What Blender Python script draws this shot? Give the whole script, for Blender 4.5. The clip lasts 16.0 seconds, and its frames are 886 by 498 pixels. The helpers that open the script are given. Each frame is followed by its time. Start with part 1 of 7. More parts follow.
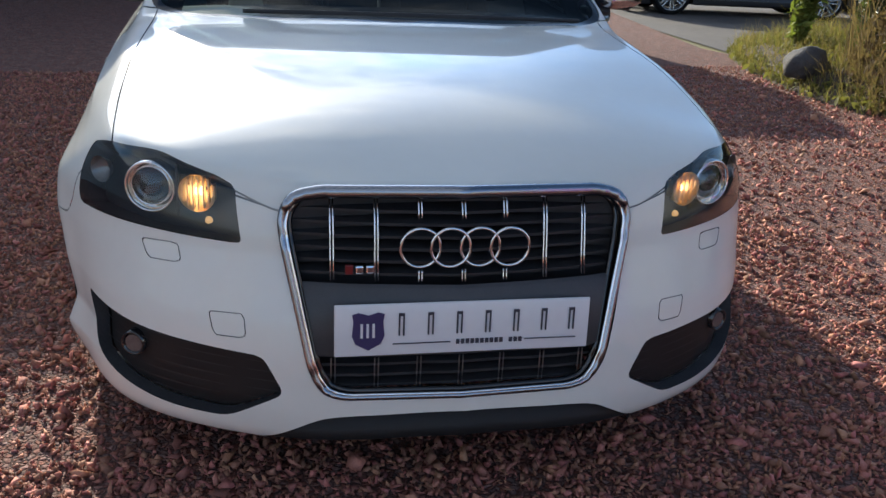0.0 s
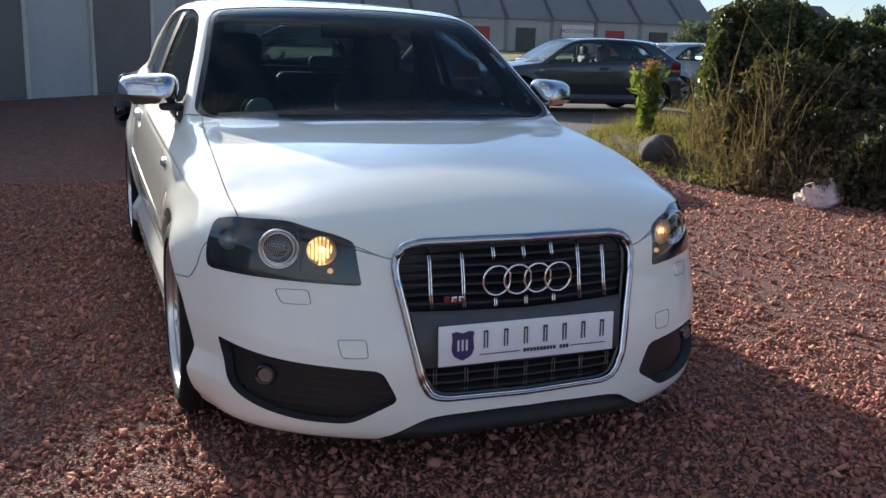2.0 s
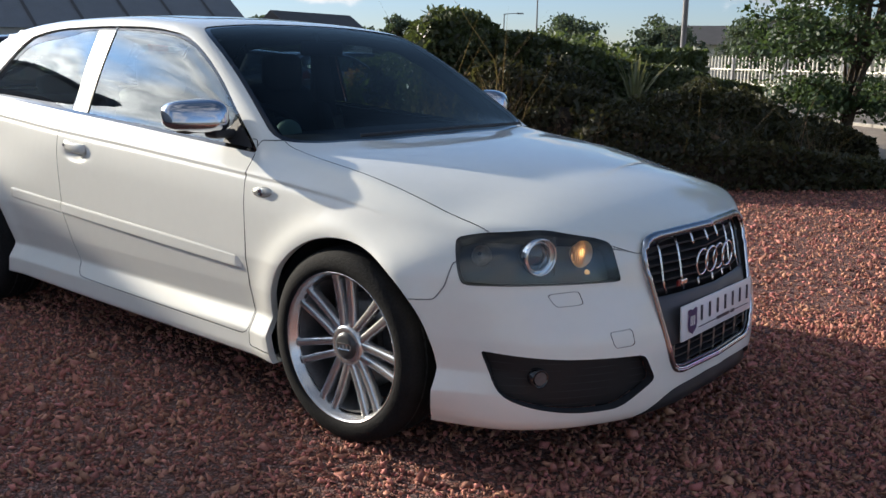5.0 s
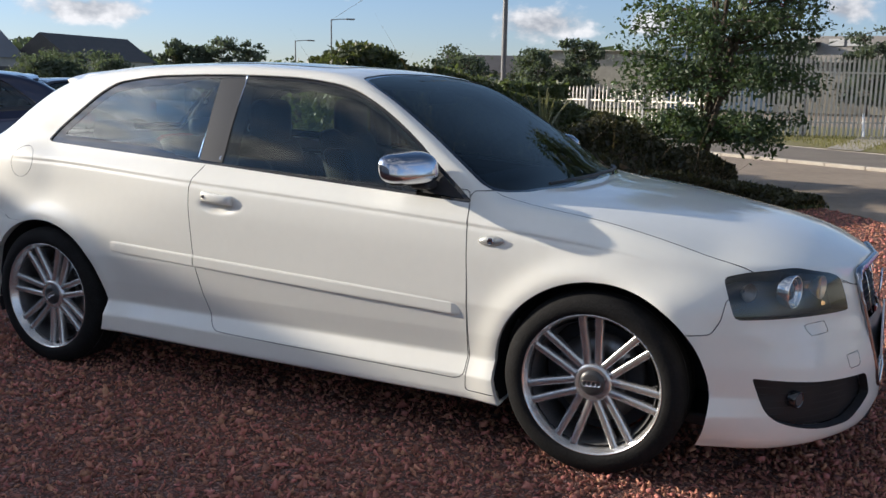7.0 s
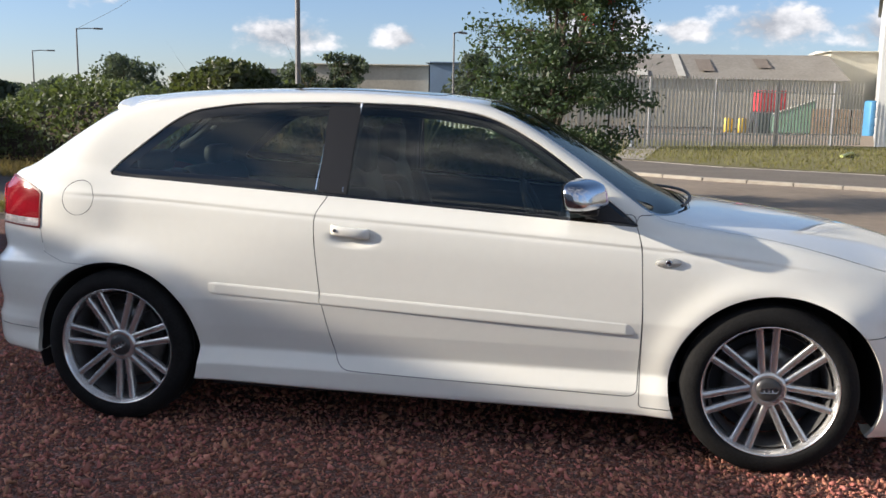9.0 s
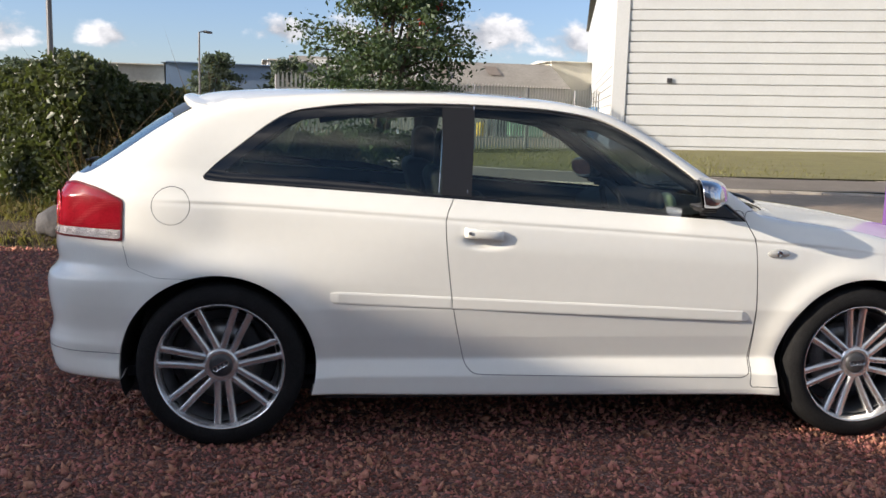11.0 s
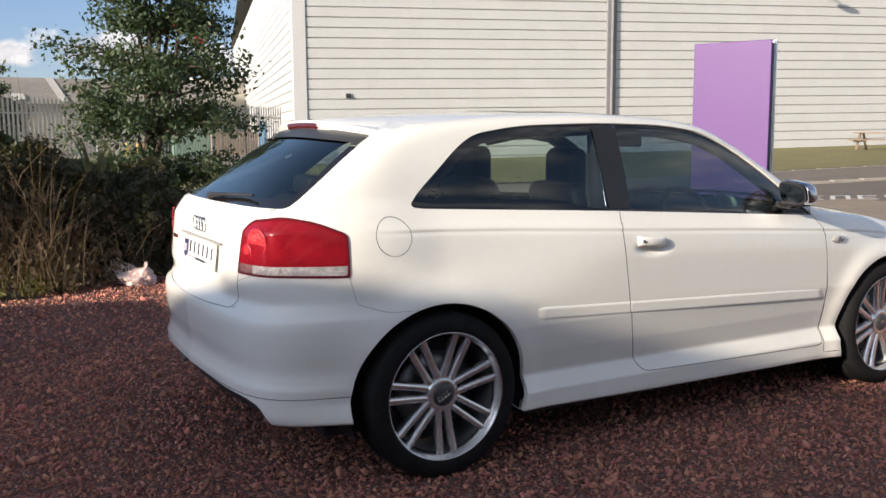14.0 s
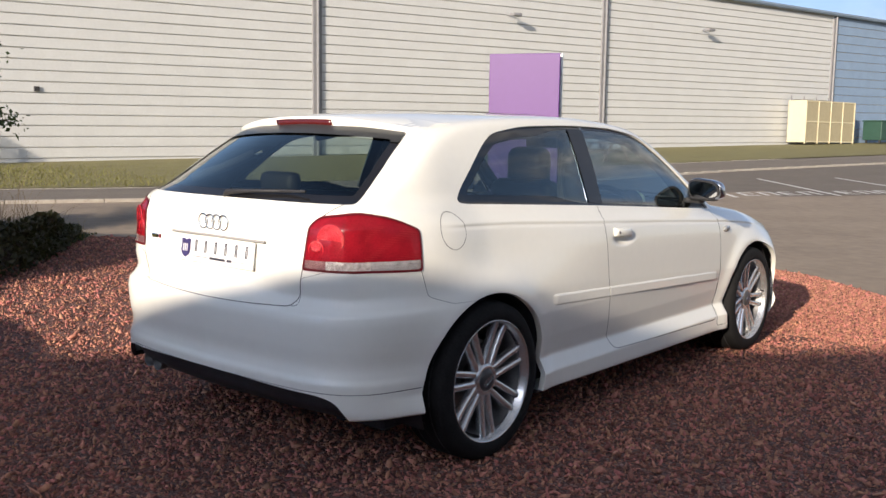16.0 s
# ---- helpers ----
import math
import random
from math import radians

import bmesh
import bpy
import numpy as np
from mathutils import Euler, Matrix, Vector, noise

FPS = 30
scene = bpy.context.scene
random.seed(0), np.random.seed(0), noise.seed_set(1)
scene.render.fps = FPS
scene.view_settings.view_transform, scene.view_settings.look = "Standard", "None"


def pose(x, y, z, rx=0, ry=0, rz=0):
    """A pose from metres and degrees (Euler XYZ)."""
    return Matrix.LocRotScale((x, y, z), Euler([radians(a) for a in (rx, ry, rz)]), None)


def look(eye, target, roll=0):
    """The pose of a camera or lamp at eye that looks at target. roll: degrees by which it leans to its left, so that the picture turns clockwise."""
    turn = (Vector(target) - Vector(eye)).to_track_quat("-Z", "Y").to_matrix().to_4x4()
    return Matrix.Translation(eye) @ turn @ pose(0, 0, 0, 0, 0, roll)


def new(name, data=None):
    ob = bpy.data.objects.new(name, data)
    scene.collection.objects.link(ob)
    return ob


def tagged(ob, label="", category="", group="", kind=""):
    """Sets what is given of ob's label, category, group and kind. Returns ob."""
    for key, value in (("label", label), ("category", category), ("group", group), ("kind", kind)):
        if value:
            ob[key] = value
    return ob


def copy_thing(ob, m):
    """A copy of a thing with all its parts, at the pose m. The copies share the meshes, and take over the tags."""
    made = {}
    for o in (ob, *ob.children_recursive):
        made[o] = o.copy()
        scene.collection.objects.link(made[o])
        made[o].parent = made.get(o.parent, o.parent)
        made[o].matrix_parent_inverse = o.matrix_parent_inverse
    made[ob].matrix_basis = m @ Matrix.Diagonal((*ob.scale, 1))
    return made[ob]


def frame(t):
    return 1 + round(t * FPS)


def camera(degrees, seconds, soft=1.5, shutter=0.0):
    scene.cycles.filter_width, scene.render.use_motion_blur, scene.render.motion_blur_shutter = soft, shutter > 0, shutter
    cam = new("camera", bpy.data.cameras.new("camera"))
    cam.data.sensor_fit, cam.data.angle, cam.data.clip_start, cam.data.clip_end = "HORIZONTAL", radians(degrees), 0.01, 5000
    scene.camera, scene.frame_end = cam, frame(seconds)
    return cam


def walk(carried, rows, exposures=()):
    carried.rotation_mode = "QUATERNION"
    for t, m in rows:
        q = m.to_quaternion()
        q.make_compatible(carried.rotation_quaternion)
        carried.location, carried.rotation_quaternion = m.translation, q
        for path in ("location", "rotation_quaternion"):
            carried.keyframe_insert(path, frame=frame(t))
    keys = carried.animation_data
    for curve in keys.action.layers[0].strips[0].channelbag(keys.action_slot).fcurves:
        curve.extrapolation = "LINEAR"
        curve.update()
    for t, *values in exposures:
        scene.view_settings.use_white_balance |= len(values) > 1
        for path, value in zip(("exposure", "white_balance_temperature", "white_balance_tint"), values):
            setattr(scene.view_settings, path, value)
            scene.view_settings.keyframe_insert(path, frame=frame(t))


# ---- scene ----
cam = camera(52.0, 16.0)
PATH = [
    (0, (-0.418, -3.813, 1.214), (-0.022, -1.973, 0.539), 2.9),
    (0.5, (-0.546, -4.037, 1.2), (-0.011, -2.219, 0.559), 1.8),
    (1, (-0.714, -4.179, 1.223), (-0.102, -2.369, 0.632), 1.2),
    (1.5, (-0.943, -4.273, 1.233), (-0.29, -2.454, 0.721), 1.7),
    (2, (-1.129, -4.269, 1.233), (-0.396, -2.464, 0.78), 1.9),
    (2.5, (-1.389, -4.139, 1.206), (-0.497, -2.397, 0.795), 1.4),
    (3, (-1.679, -4.011, 1.205), (-0.636, -2.361, 0.768), 1.9),
    (3.5, (-1.998, -3.932, 1.178), (-0.837, -2.356, 0.766), 1.3),
    (3.7, (-2.118, -3.863, 1.175), (-0.913, -2.321, 0.765), 1.1),
    (5.8, (-3.21, -2.861, 1.264), (-1.566, -1.792, 0.869), 0.7),
    (6, (-3.338, -2.747, 1.275), (-1.668, -1.716, 0.888), 0.6),
    (6.5, (-3.564, -2.469, 1.289), (-1.837, -1.532, 0.917), 0.6),
    (7, (-3.714, -2.121, 1.293), (-1.945, -1.258, 0.942), 1.1),
    (7.5, (-3.884, -1.784, 1.303), (-2.066, -1.022, 0.968), 1.2),
    (8, (-4.009, -1.446, 1.294), (-2.14, -0.823, 0.946), 0.6),
    (8.5, (-4.066, -1.06, 1.31), (-2.156, -0.573, 0.972), 0.5),
    (9, (-4.203, -0.68, 1.328), (-2.26, -0.328, 1.013), 1.0),
    (9.5, (-4.246, -0.313, 1.306), (-2.281, -0.104, 0.998), 1.4),
    (10, (-4.241, 0.071, 1.31), (-2.265, 0.128, 1.005), 2.0),
    (10.2, (-4.271, 0.237, 1.303), (-2.294, 0.235, 0.997), 2.1),
    (12.3, (-4.2, 1.771, 1.285), (-2.31, 1.177, 1.007), -0.5),
    (12.5, (-4.137, 1.898, 1.285), (-2.264, 1.257, 1.006), -0.7),
    (13, (-4.03, 2.228, 1.283), (-2.205, 1.452, 1.023), -0.2),
    (13.5, (-3.922, 2.607, 1.296), (-2.142, 1.731, 1.044), -0.2),
    (14, (-3.72, 2.917, 1.29), (-1.992, 1.942, 1.037), -0.3),
    (14.5, (-3.583, 3.233, 1.289), (-1.957, 2.096, 1.041), 0.6),
    (15, (-3.436, 3.527, 1.283), (-1.927, 2.239, 1.028), 0.9),
    (15.5, (-3.195, 3.79, 1.272), (-1.787, 2.394, 1.013), 0.9),
    (16, (-2.97, 4.078, 1.271), (-1.683, 2.567, 1.025), 0.8),
]
walk(cam, [(t, look(eye, target, roll)) for t, eye, target, roll in PATH],
     [(0.0, 0.88, 6050, 8), (0.6, 1.0, 6150, 9), (1.2, 0.92, 6050, 8), (3.5, 0.84, 6050, 8), (6.0, 0.60, 6100, 11), (8.5, 0.69, 6200, 12), (10.0, 0.83, 6300, 13), (13.0, 0.74, 6350, 14), (16.0, 0.58, 6450, 14)])
# ---- light ----
SUN_AZ, SUN_EL = radians(101), radians(18)
world = bpy.data.worlds.new("sky")
scene.world = world
world.use_nodes = True
wn, wl = world.node_tree.nodes, world.node_tree.links
wn.clear()
sky = wn.new("ShaderNodeTexSky")
sky.sky_type, sky.sun_disc = "NISHITA", False
sky.sun_elevation, sky.sun_rotation = SUN_EL, radians(90) - SUN_AZ
sky.air_density, sky.dust_density, sky.ozone_density = 1.0, 0.05, 2.5
bg = wn.new("ShaderNodeBackground")
bg.inputs[1].default_value = 0.098
wo = wn.new("ShaderNodeOutputWorld")
tc = wn.new("ShaderNodeTexCoord")
mp = wn.new("ShaderNodeMapping")
mp.inputs["Scale"].default_value = (1, 1, 2.2)
mp.inputs["Location"].default_value = (.35, .2, .1)
cn = wn.new("ShaderNodeTexNoise")
cn.inputs["Scale"].default_value, cn.inputs["Detail"].default_value = 3.6, 10
cn.inputs["Roughness"].default_value = 0.52
cr = wn.new("ShaderNodeValToRGB")
cr.color_ramp.elements[0].position, cr.color_ramp.elements[1].position = 0.44, 0.64
cmix = wn.new("ShaderNodeMixRGB")
ctone = wn.new("ShaderNodeValToRGB")
ctone.color_ramp.elements[0].color, ctone.color_ramp.elements[1].color = (3.0, 3.05, 3.2, 1), (6.6, 6.4, 6.2, 1)
ctone.color_ramp.elements[0].position, ctone.color_ramp.elements[1].position = .38, .62
wl.new(tc.outputs["Generated"], mp.inputs[0])
wl.new(mp.outputs[0], cn.inputs["Vector"])
# scattered cloud towards the west, a few separate cumulus heaps low in the east
sep = wn.new("ShaderNodeSeparateXYZ")
wl.new(tc.outputs["Generated"], sep.inputs[0])
west = wn.new("ShaderNodeMapRange")
west.inputs[1].default_value, west.inputs[2].default_value = .45, -.15
west.inputs[3].default_value, west.inputs[4].default_value = 0.0, 1.0
wl.new(sep.outputs[0], west.inputs[0])
wmul = wn.new("ShaderNodeMath")
wmul.operation = "MULTIPLY"
wl.new(cr.outputs[0], wmul.inputs[0])
wl.new(west.outputs[0], wmul.inputs[1])
puff = wn.new("ShaderNodeTexNoise")
puff.inputs["Scale"].default_value, puff.inputs["Detail"].default_value = 26, 7
puff.inputs["Roughness"].default_value = .55
pm = wn.new("ShaderNodeMapping")
pm.inputs["Scale"].default_value = (1, 1, 1.6)
wl.new(tc.outputs["Generated"], pm.inputs[0])
wl.new(pm.outputs[0], puff.inputs["Vector"])
wl.new(puff.outputs[0], ctone.inputs[0])
toward = wn.new("ShaderNodeVectorMath")
toward.operation = "DOT_PRODUCT"
toward.inputs[1].default_value = (math.cos(SUN_AZ) * math.cos(SUN_EL), math.sin(SUN_AZ) * math.cos(SUN_EL), math.sin(SUN_EL))
wl.new(tc.outputs["Generated"], toward.inputs[0])
lining = wn.new("ShaderNodeMapRange")              # the bright haze and cloud round the sun
lining.interpolation_type = "SMOOTHSTEP"
lining.inputs[1].default_value, lining.inputs[2].default_value = .80, .98
lining.inputs[3].default_value, lining.inputs[4].default_value = 1.0, 4.0
wl.new(toward.outputs["Value"], lining.inputs[0])
thick = wn.new("ShaderNodeMapRange")               # cloud gathers round the sun
thick.inputs[1].default_value, thick.inputs[2].default_value = .70, .93
thick.inputs[3].default_value, thick.inputs[4].default_value = 0.0, .13
wl.new(toward.outputs["Value"], thick.inputs[0])
cover = wn.new("ShaderNodeMath")
cover.operation = "ADD"
wl.new(cn.outputs[0], cover.inputs[0])
wl.new(thick.outputs[0], cover.inputs[1])
wl.new(cover.outputs[0], cr.inputs[0])
lit_ = wn.new("ShaderNodeVectorMath")
lit_.operation = "SCALE"
wl.new(cmix.outputs[0], lit_.inputs[0])
wl.new(lining.outputs[0], lit_.inputs["Scale"])
wl.new(ctone.outputs[0], cmix.inputs[2])
heap = None
for az_, el_, w_, h_ in ((20.3, 3.9, 6.0, 2.2), (13.2, 3.9, 3.0, 1.4), (-9.2, 4.8, 7.0, 2.5), (-15.2, 4.5, 5.0, 2.2), (3.0, 4.7, 3.6, 1.7), (-.2, 4.8, 3.2, 1.8),
                         (-4.2, 4.5, 3.4, 1.5), (31, 6.5, 8, 2.2), (47, 4.0, 7, 1.6), (-30, 6, 9, 3), (-48, 8, 12, 4)):
    a_, e_ = radians(az_), radians(el_)
    mq = wn.new("ShaderNodeMapping")
    mq.vector_type = "TEXTURE"
    mq.inputs["Location"].default_value = (math.cos(a_) * math.cos(e_), math.sin(a_) * math.cos(e_), math.sin(e_))
    mq.inputs["Rotation"].default_value = (0, 0, a_)
    mq.inputs["Scale"].default_value = (.5, radians(w_ * .9), radians(h_ * .88))
    wl.new(tc.outputs["Generated"], mq.inputs[0])
    gq = wn.new("ShaderNodeTexGradient")
    gq.gradient_type = "SPHERICAL"
    wl.new(mq.outputs[0], gq.inputs[0])
    if heap is None:
        heap = gq.outputs["Fac"]
    else:
        mx_ = wn.new("ShaderNodeMath")
        mx_.operation = "MAXIMUM"
        wl.new(heap, mx_.inputs[0])
        wl.new(gq.outputs["Fac"], mx_.inputs[1])
        heap = mx_.outputs[0]
wob = wn.new("ShaderNodeMath")
wob.operation = "MULTIPLY_ADD"
wob.inputs[1].default_value, wob.inputs[2].default_value = 1.5, -.95
wl.new(puff.outputs[0], wob.inputs[0])
hsum = wn.new("ShaderNodeMath")
hsum.operation = "ADD"
wl.new(heap, hsum.inputs[0])
wl.new(wob.outputs[0], hsum.inputs[1])
hr = wn.new("ShaderNodeMapRange")
hr.interpolation_type = "SMOOTHSTEP"
hr.inputs[1].default_value, hr.inputs[2].default_value = .15, .55
hr.inputs[4].default_value = .92
wl.new(hsum.outputs[0], hr.inputs[0])
cmax = wn.new("ShaderNodeMath")
cmax.operation = "MAXIMUM"
wl.new(hr.outputs[0], cmax.inputs[0])
wl.new(wmul.outputs[0], cmax.inputs[1])
tone = wn.new("ShaderNodeHueSaturation")
tone.inputs["Saturation"].default_value, tone.inputs["Value"].default_value = .95, 1.0
veil = wn.new("ShaderNodeValToRGB")
veil.color_ramp.elements[0].color, veil.color_ramp.elements[1].color = (.62, .66, .88, 1), (1.0, 1.0, 1.0, 1)
veil.color_ramp.elements[0].position, veil.color_ramp.elements[1].position = .0, .42
veil.color_ramp.elements.new(.80).color = (.66, .66, .66, 1)
vmul = wn.new("ShaderNodeMixRGB")
vmul.blend_type = "MULTIPLY"
vmul.inputs[0].default_value = 1
wl.new(sep.outputs[2], veil.inputs[0])
wl.new(sky.outputs[0], vmul.inputs[1])
wl.new(veil.outputs[0], vmul.inputs[2])
wl.new(vmul.outputs[0], tone.inputs["Color"])
wl.new(cmax.outputs[0], cmix.inputs[0])
wl.new(tone.outputs[0], cmix.inputs[1])
wl.new(lit_.outputs[0], bg.inputs[0])
wl.new(bg.outputs[0], wo.inputs[0])

lamp = bpy.data.lights.new("sun", "SUN")
lamp.energy, lamp.angle, lamp.color = 5.0, radians(0.6), (1.0, 0.87, 0.68)
sun = new("sun", lamp)
to_sun = Vector((math.cos(SUN_AZ) * math.cos(SUN_EL), math.sin(SUN_AZ) * math.cos(SUN_EL), math.sin(SUN_EL)))
sun.matrix_world = look(to_sun * 50, (0, 0, 0))


# ---- materials ----
def mat(name, color, rough=0.5, metal=0.0, var=0.0, scale=8.0, bump=0.0, bscale=60.0, coat=0.0, spec=0.5, color2=None,
        detail=6.0, trans=0.0, emit=None, rvar=0.0, island=0.0, ior=1.5):
    """A principled material with noise variation at two scales and fine relief."""
    m = bpy.data.materials.new(name)
    m.use_nodes = True
    n, l = m.node_tree.nodes, m.node_tree.links
    b = n["Principled BSDF"]
    b.inputs["Roughness"].default_value, b.inputs["Metallic"].default_value = rough, metal
    b.inputs["Specular IOR Level"].default_value = spec
    b.inputs["Coat Weight"].default_value = coat
    b.inputs["Coat Roughness"].default_value = 0.03
    b.inputs["Transmission Weight"].default_value = trans
    b.inputs["IOR"].default_value = ior
    c = (*color, 1)
    b.inputs["Base Color"].default_value = c
    m.diffuse_color = c
    t = n.new("ShaderNodeTexCoord")
    src = None
    if var or color2:
        a = n.new("ShaderNodeTexNoise")
        a.inputs["Scale"].default_value, a.inputs["Detail"].default_value = scale, detail
        l.new(t.outputs["Object"], a.inputs["Vector"])
        k = n.new("ShaderNodeTexNoise")
        k.inputs["Scale"].default_value, k.inputs["Detail"].default_value = scale * 9, 3
        l.new(t.outputs["Object"], k.inputs["Vector"])
        s = n.new("ShaderNodeMath")
        s.operation = "MULTIPLY_ADD"
        s.inputs[1].default_value, s.inputs[2].default_value = 0.5, 0.0
        l.new(k.outputs[0], s.inputs[0])
        h = n.new("ShaderNodeMath")
        h.operation = "MULTIPLY_ADD"
        h.inputs[1].default_value = 0.5
        l.new(a.outputs[0], h.inputs[0])
        l.new(s.outputs[0], h.inputs[2])
        r = n.new("ShaderNodeValToRGB")
        r.color_ramp.elements[0].position, r.color_ramp.elements[1].position = 0.33, 0.67
        lo = color2 if color2 else tuple(v * (1 - var) for v in color)
        hi = color if color2 else tuple(min(1, v * (1 + var)) for v in color)
        r.color_ramp.elements[0].color, r.color_ramp.elements[1].color = (*lo, 1), (*hi, 1)
        l.new(h.outputs[0], r.inputs[0])
        src = r.outputs[0]
        if rvar:
            q = n.new("ShaderNodeMath")
            q.operation = "MULTIPLY_ADD"
            q.inputs[1].default_value, q.inputs[2].default_value = rvar, rough - rvar / 2
            l.new(a.outputs[0], q.inputs[0])
            l.new(q.outputs[0], b.inputs["Roughness"])
    if island:
        g = n.new("ShaderNodeNewGeometry")
        hs = n.new("ShaderNodeHueSaturation")
        mr = n.new("ShaderNodeMapRange")
        mr.inputs[3].default_value, mr.inputs[4].default_value = 1 - island, 1 + island
        l.new(g.outputs["Random Per Island"], mr.inputs[0])
        l.new(mr.outputs[0], hs.inputs["Value"])
        mr2 = n.new("ShaderNodeMapRange")
        mr2.inputs[3].default_value, mr2.inputs[4].default_value = 0.5 - island * 0.05, 0.5 + island * 0.05
        mu = n.new("ShaderNodeMath")
        mu.operation = "FRACT"
        mm = n.new("ShaderNodeMath")
        mm.operation = "MULTIPLY"
        mm.inputs[1].default_value = 17.3
        l.new(g.outputs["Random Per Island"], mm.inputs[0])
        l.new(mm.outputs[0], mu.inputs[0])
        l.new(mu.outputs[0], mr2.inputs[0])
        l.new(mr2.outputs[0], hs.inputs["Hue"])
        hs.inputs["Color"].default_value = c
        if src:
            l.new(src, hs.inputs["Color"])
        src = hs.outputs[0]
    if src:
        l.new(src, b.inputs["Base Color"])
    if bump:
        f = n.new("ShaderNodeTexNoise")
        f.inputs["Scale"].default_value, f.inputs["Detail"].default_value = bscale, 8
        l.new(t.outputs["Object"], f.inputs["Vector"])
        u = n.new("ShaderNodeBump")
        u.inputs["Strength"].default_value, u.inputs["Distance"].default_value = bump, 0.02
        l.new(f.outputs[0], u.inputs["Height"])
        l.new(u.outputs[0], b.inputs["Normal"])
    if emit:
        b.inputs["Emission Color"].default_value, b.inputs["Emission Strength"].default_value = (*emit[0], 1), emit[1]
    return m


def thin_glass(name, tint, gloss=1.0, rough=0.01, ior=1.5, power=3.7):
    """A thin pane: tinted see-through with a mirror film that grows at grazing angles."""
    m = bpy.data.materials.new(name)
    m.use_nodes = True
    n, l = m.node_tree.nodes, m.node_tree.links
    n.clear()
    o = n.new("ShaderNodeOutputMaterial")
    x = n.new("ShaderNodeMixShader")
    t = n.new("ShaderNodeBsdfTransparent")
    t.inputs[0].default_value = (*tint, 1)
    g = n.new("ShaderNodeBsdfGlossy")
    g.inputs["Roughness"].default_value = rough
    g.inputs[0].default_value = (gloss * .97, gloss, gloss * .96, 1)
    f = n.new("ShaderNodeLayerWeight")
    f.inputs[0].default_value = 0.5
    p = n.new("ShaderNodeMath")
    p.operation = "POWER"
    p.inputs[1].default_value = power
    q = n.new("ShaderNodeMath")
    q.operation = "MULTIPLY_ADD"
    q.inputs[1].default_value, q.inputs[2].default_value = 0.92, 0.055 * (ior - 1) / 0.5
    l.new(f.outputs["Facing"], p.inputs[0])
    l.new(p.outputs[0], q.inputs[0])
    l.new(q.outputs[0], x.inputs[0])
    l.new(t.outputs[0], x.inputs[1])
    l.new(g.outputs[0], x.inputs[2])
    l.new(x.outputs[0], o.inputs[0])
    m.diffuse_color = (*tint, 0.5)
    return m


PAINT = mat("white_car_paint", (0.80, 0.795, 0.74), 0.5, 0, var=0.015, scale=3, coat=1.0, spec=0.15)
SEAM = mat("panel_gap", (0.28, 0.275, 0.27), 0.7)
SEAML = mat("fine_flap_gap", (0.46, 0.45, 0.43), 0.7)
BLACKP = mat("black_plastic", (0.030, 0.030, 0.033), 0.55, spec=0.35, var=0.2, scale=20, bump=0.1, bscale=400)
BLACKG = mat("black_gloss_trim", (0.014, 0.014, 0.016), 0.10, coat=0.6, spec=0.5)
RUBBER = mat("tyre_rubber", (0.012, 0.012, 0.0125), 0.8, spec=0.15, var=0.35, scale=14, bump=0.15, bscale=120)
CHROME = mat("chrome", (0.86, 0.87, 0.88), 0.06, 1.0)
SATIN = mat("satin_aluminium_mirror", (0.50, 0.52, 0.57), 0.13, 1.0)
EDGEG = mat("black_glass_edge", (0.006, 0.006, 0.006), 0.02, ior=1.65, spec=0.6)
POSTB = mat("satin_black_film", (0.012, 0.011, 0.011), 0.31, spec=0.60, var=0.1, scale=40)
ALLOY = mat("silver_alloy", (0.68, 0.68, 0.68), 0.27, 0.85, var=0.06, scale=12, coat=0.3)
ALLOYD = mat("dark_alloy_barrel", (0.16, 0.16, 0.165), 0.45, 0.7, var=0.2, scale=14)
CAPG = mat("dark_grey_cap", (0.06, 0.06, 0.063), 0.35, 0.3, var=0.1, scale=30)
DISC = mat("brake_disc_steel", (0.30, 0.29, 0.28), 0.35, 0.9, var=0.2, scale=10)
GLASS_F = thin_glass("tinted_windscreen_glass", (0.24, 0.31, 0.38), 0.40, 0.01, 1.45)
GLASS_S = thin_glass("tinted_side_glass", (0.68, 0.76, 0.72), 1.0, 0.01, 1.62, 2.8)
LENS = thin_glass("clear_lamp_lens", (0.86, 0.88, 0.9), 1.0)
TRIMDARK = mat("dark_cabin_trim", (0.028, 0.028, 0.031), 0.75, spec=0.25, var=0.25, scale=15, bump=0.1, bscale=300)
LEATHER = mat("black_seat_leather", (0.012, 0.012, 0.013), 0.6, spec=0.25, var=0.3, scale=9, bump=0.15, bscale=180)
HEADLIN = mat("dark_headlining", (0.045, 0.045, 0.046), 0.9, var=0.1, scale=20)
LAMPBK = mat("dark_lamp_housing", (0.06, 0.06, 0.066), 0.35, 0.5)


# ---- mesh helpers ----
def mesh_ob(name, verts, faces, material, parent=None, label="", smooth=True, normals=None):
    me = bpy.data.meshes.new(name)
    me.from_pydata([tuple(map(float, v)) for v in verts], [], [tuple(map(int, f)) for f in faces])
    if smooth:
        me.shade_smooth()
    me.materials.append(material)
    if normals is not None:
        me.normals_split_custom_set_from_vertices([tuple(map(float, q)) for q in normals])
    me.update()
    ob = new(name, me)
    if parent:
        ob.parent = parent
    if label:
        tagged(ob, label)
    return ob


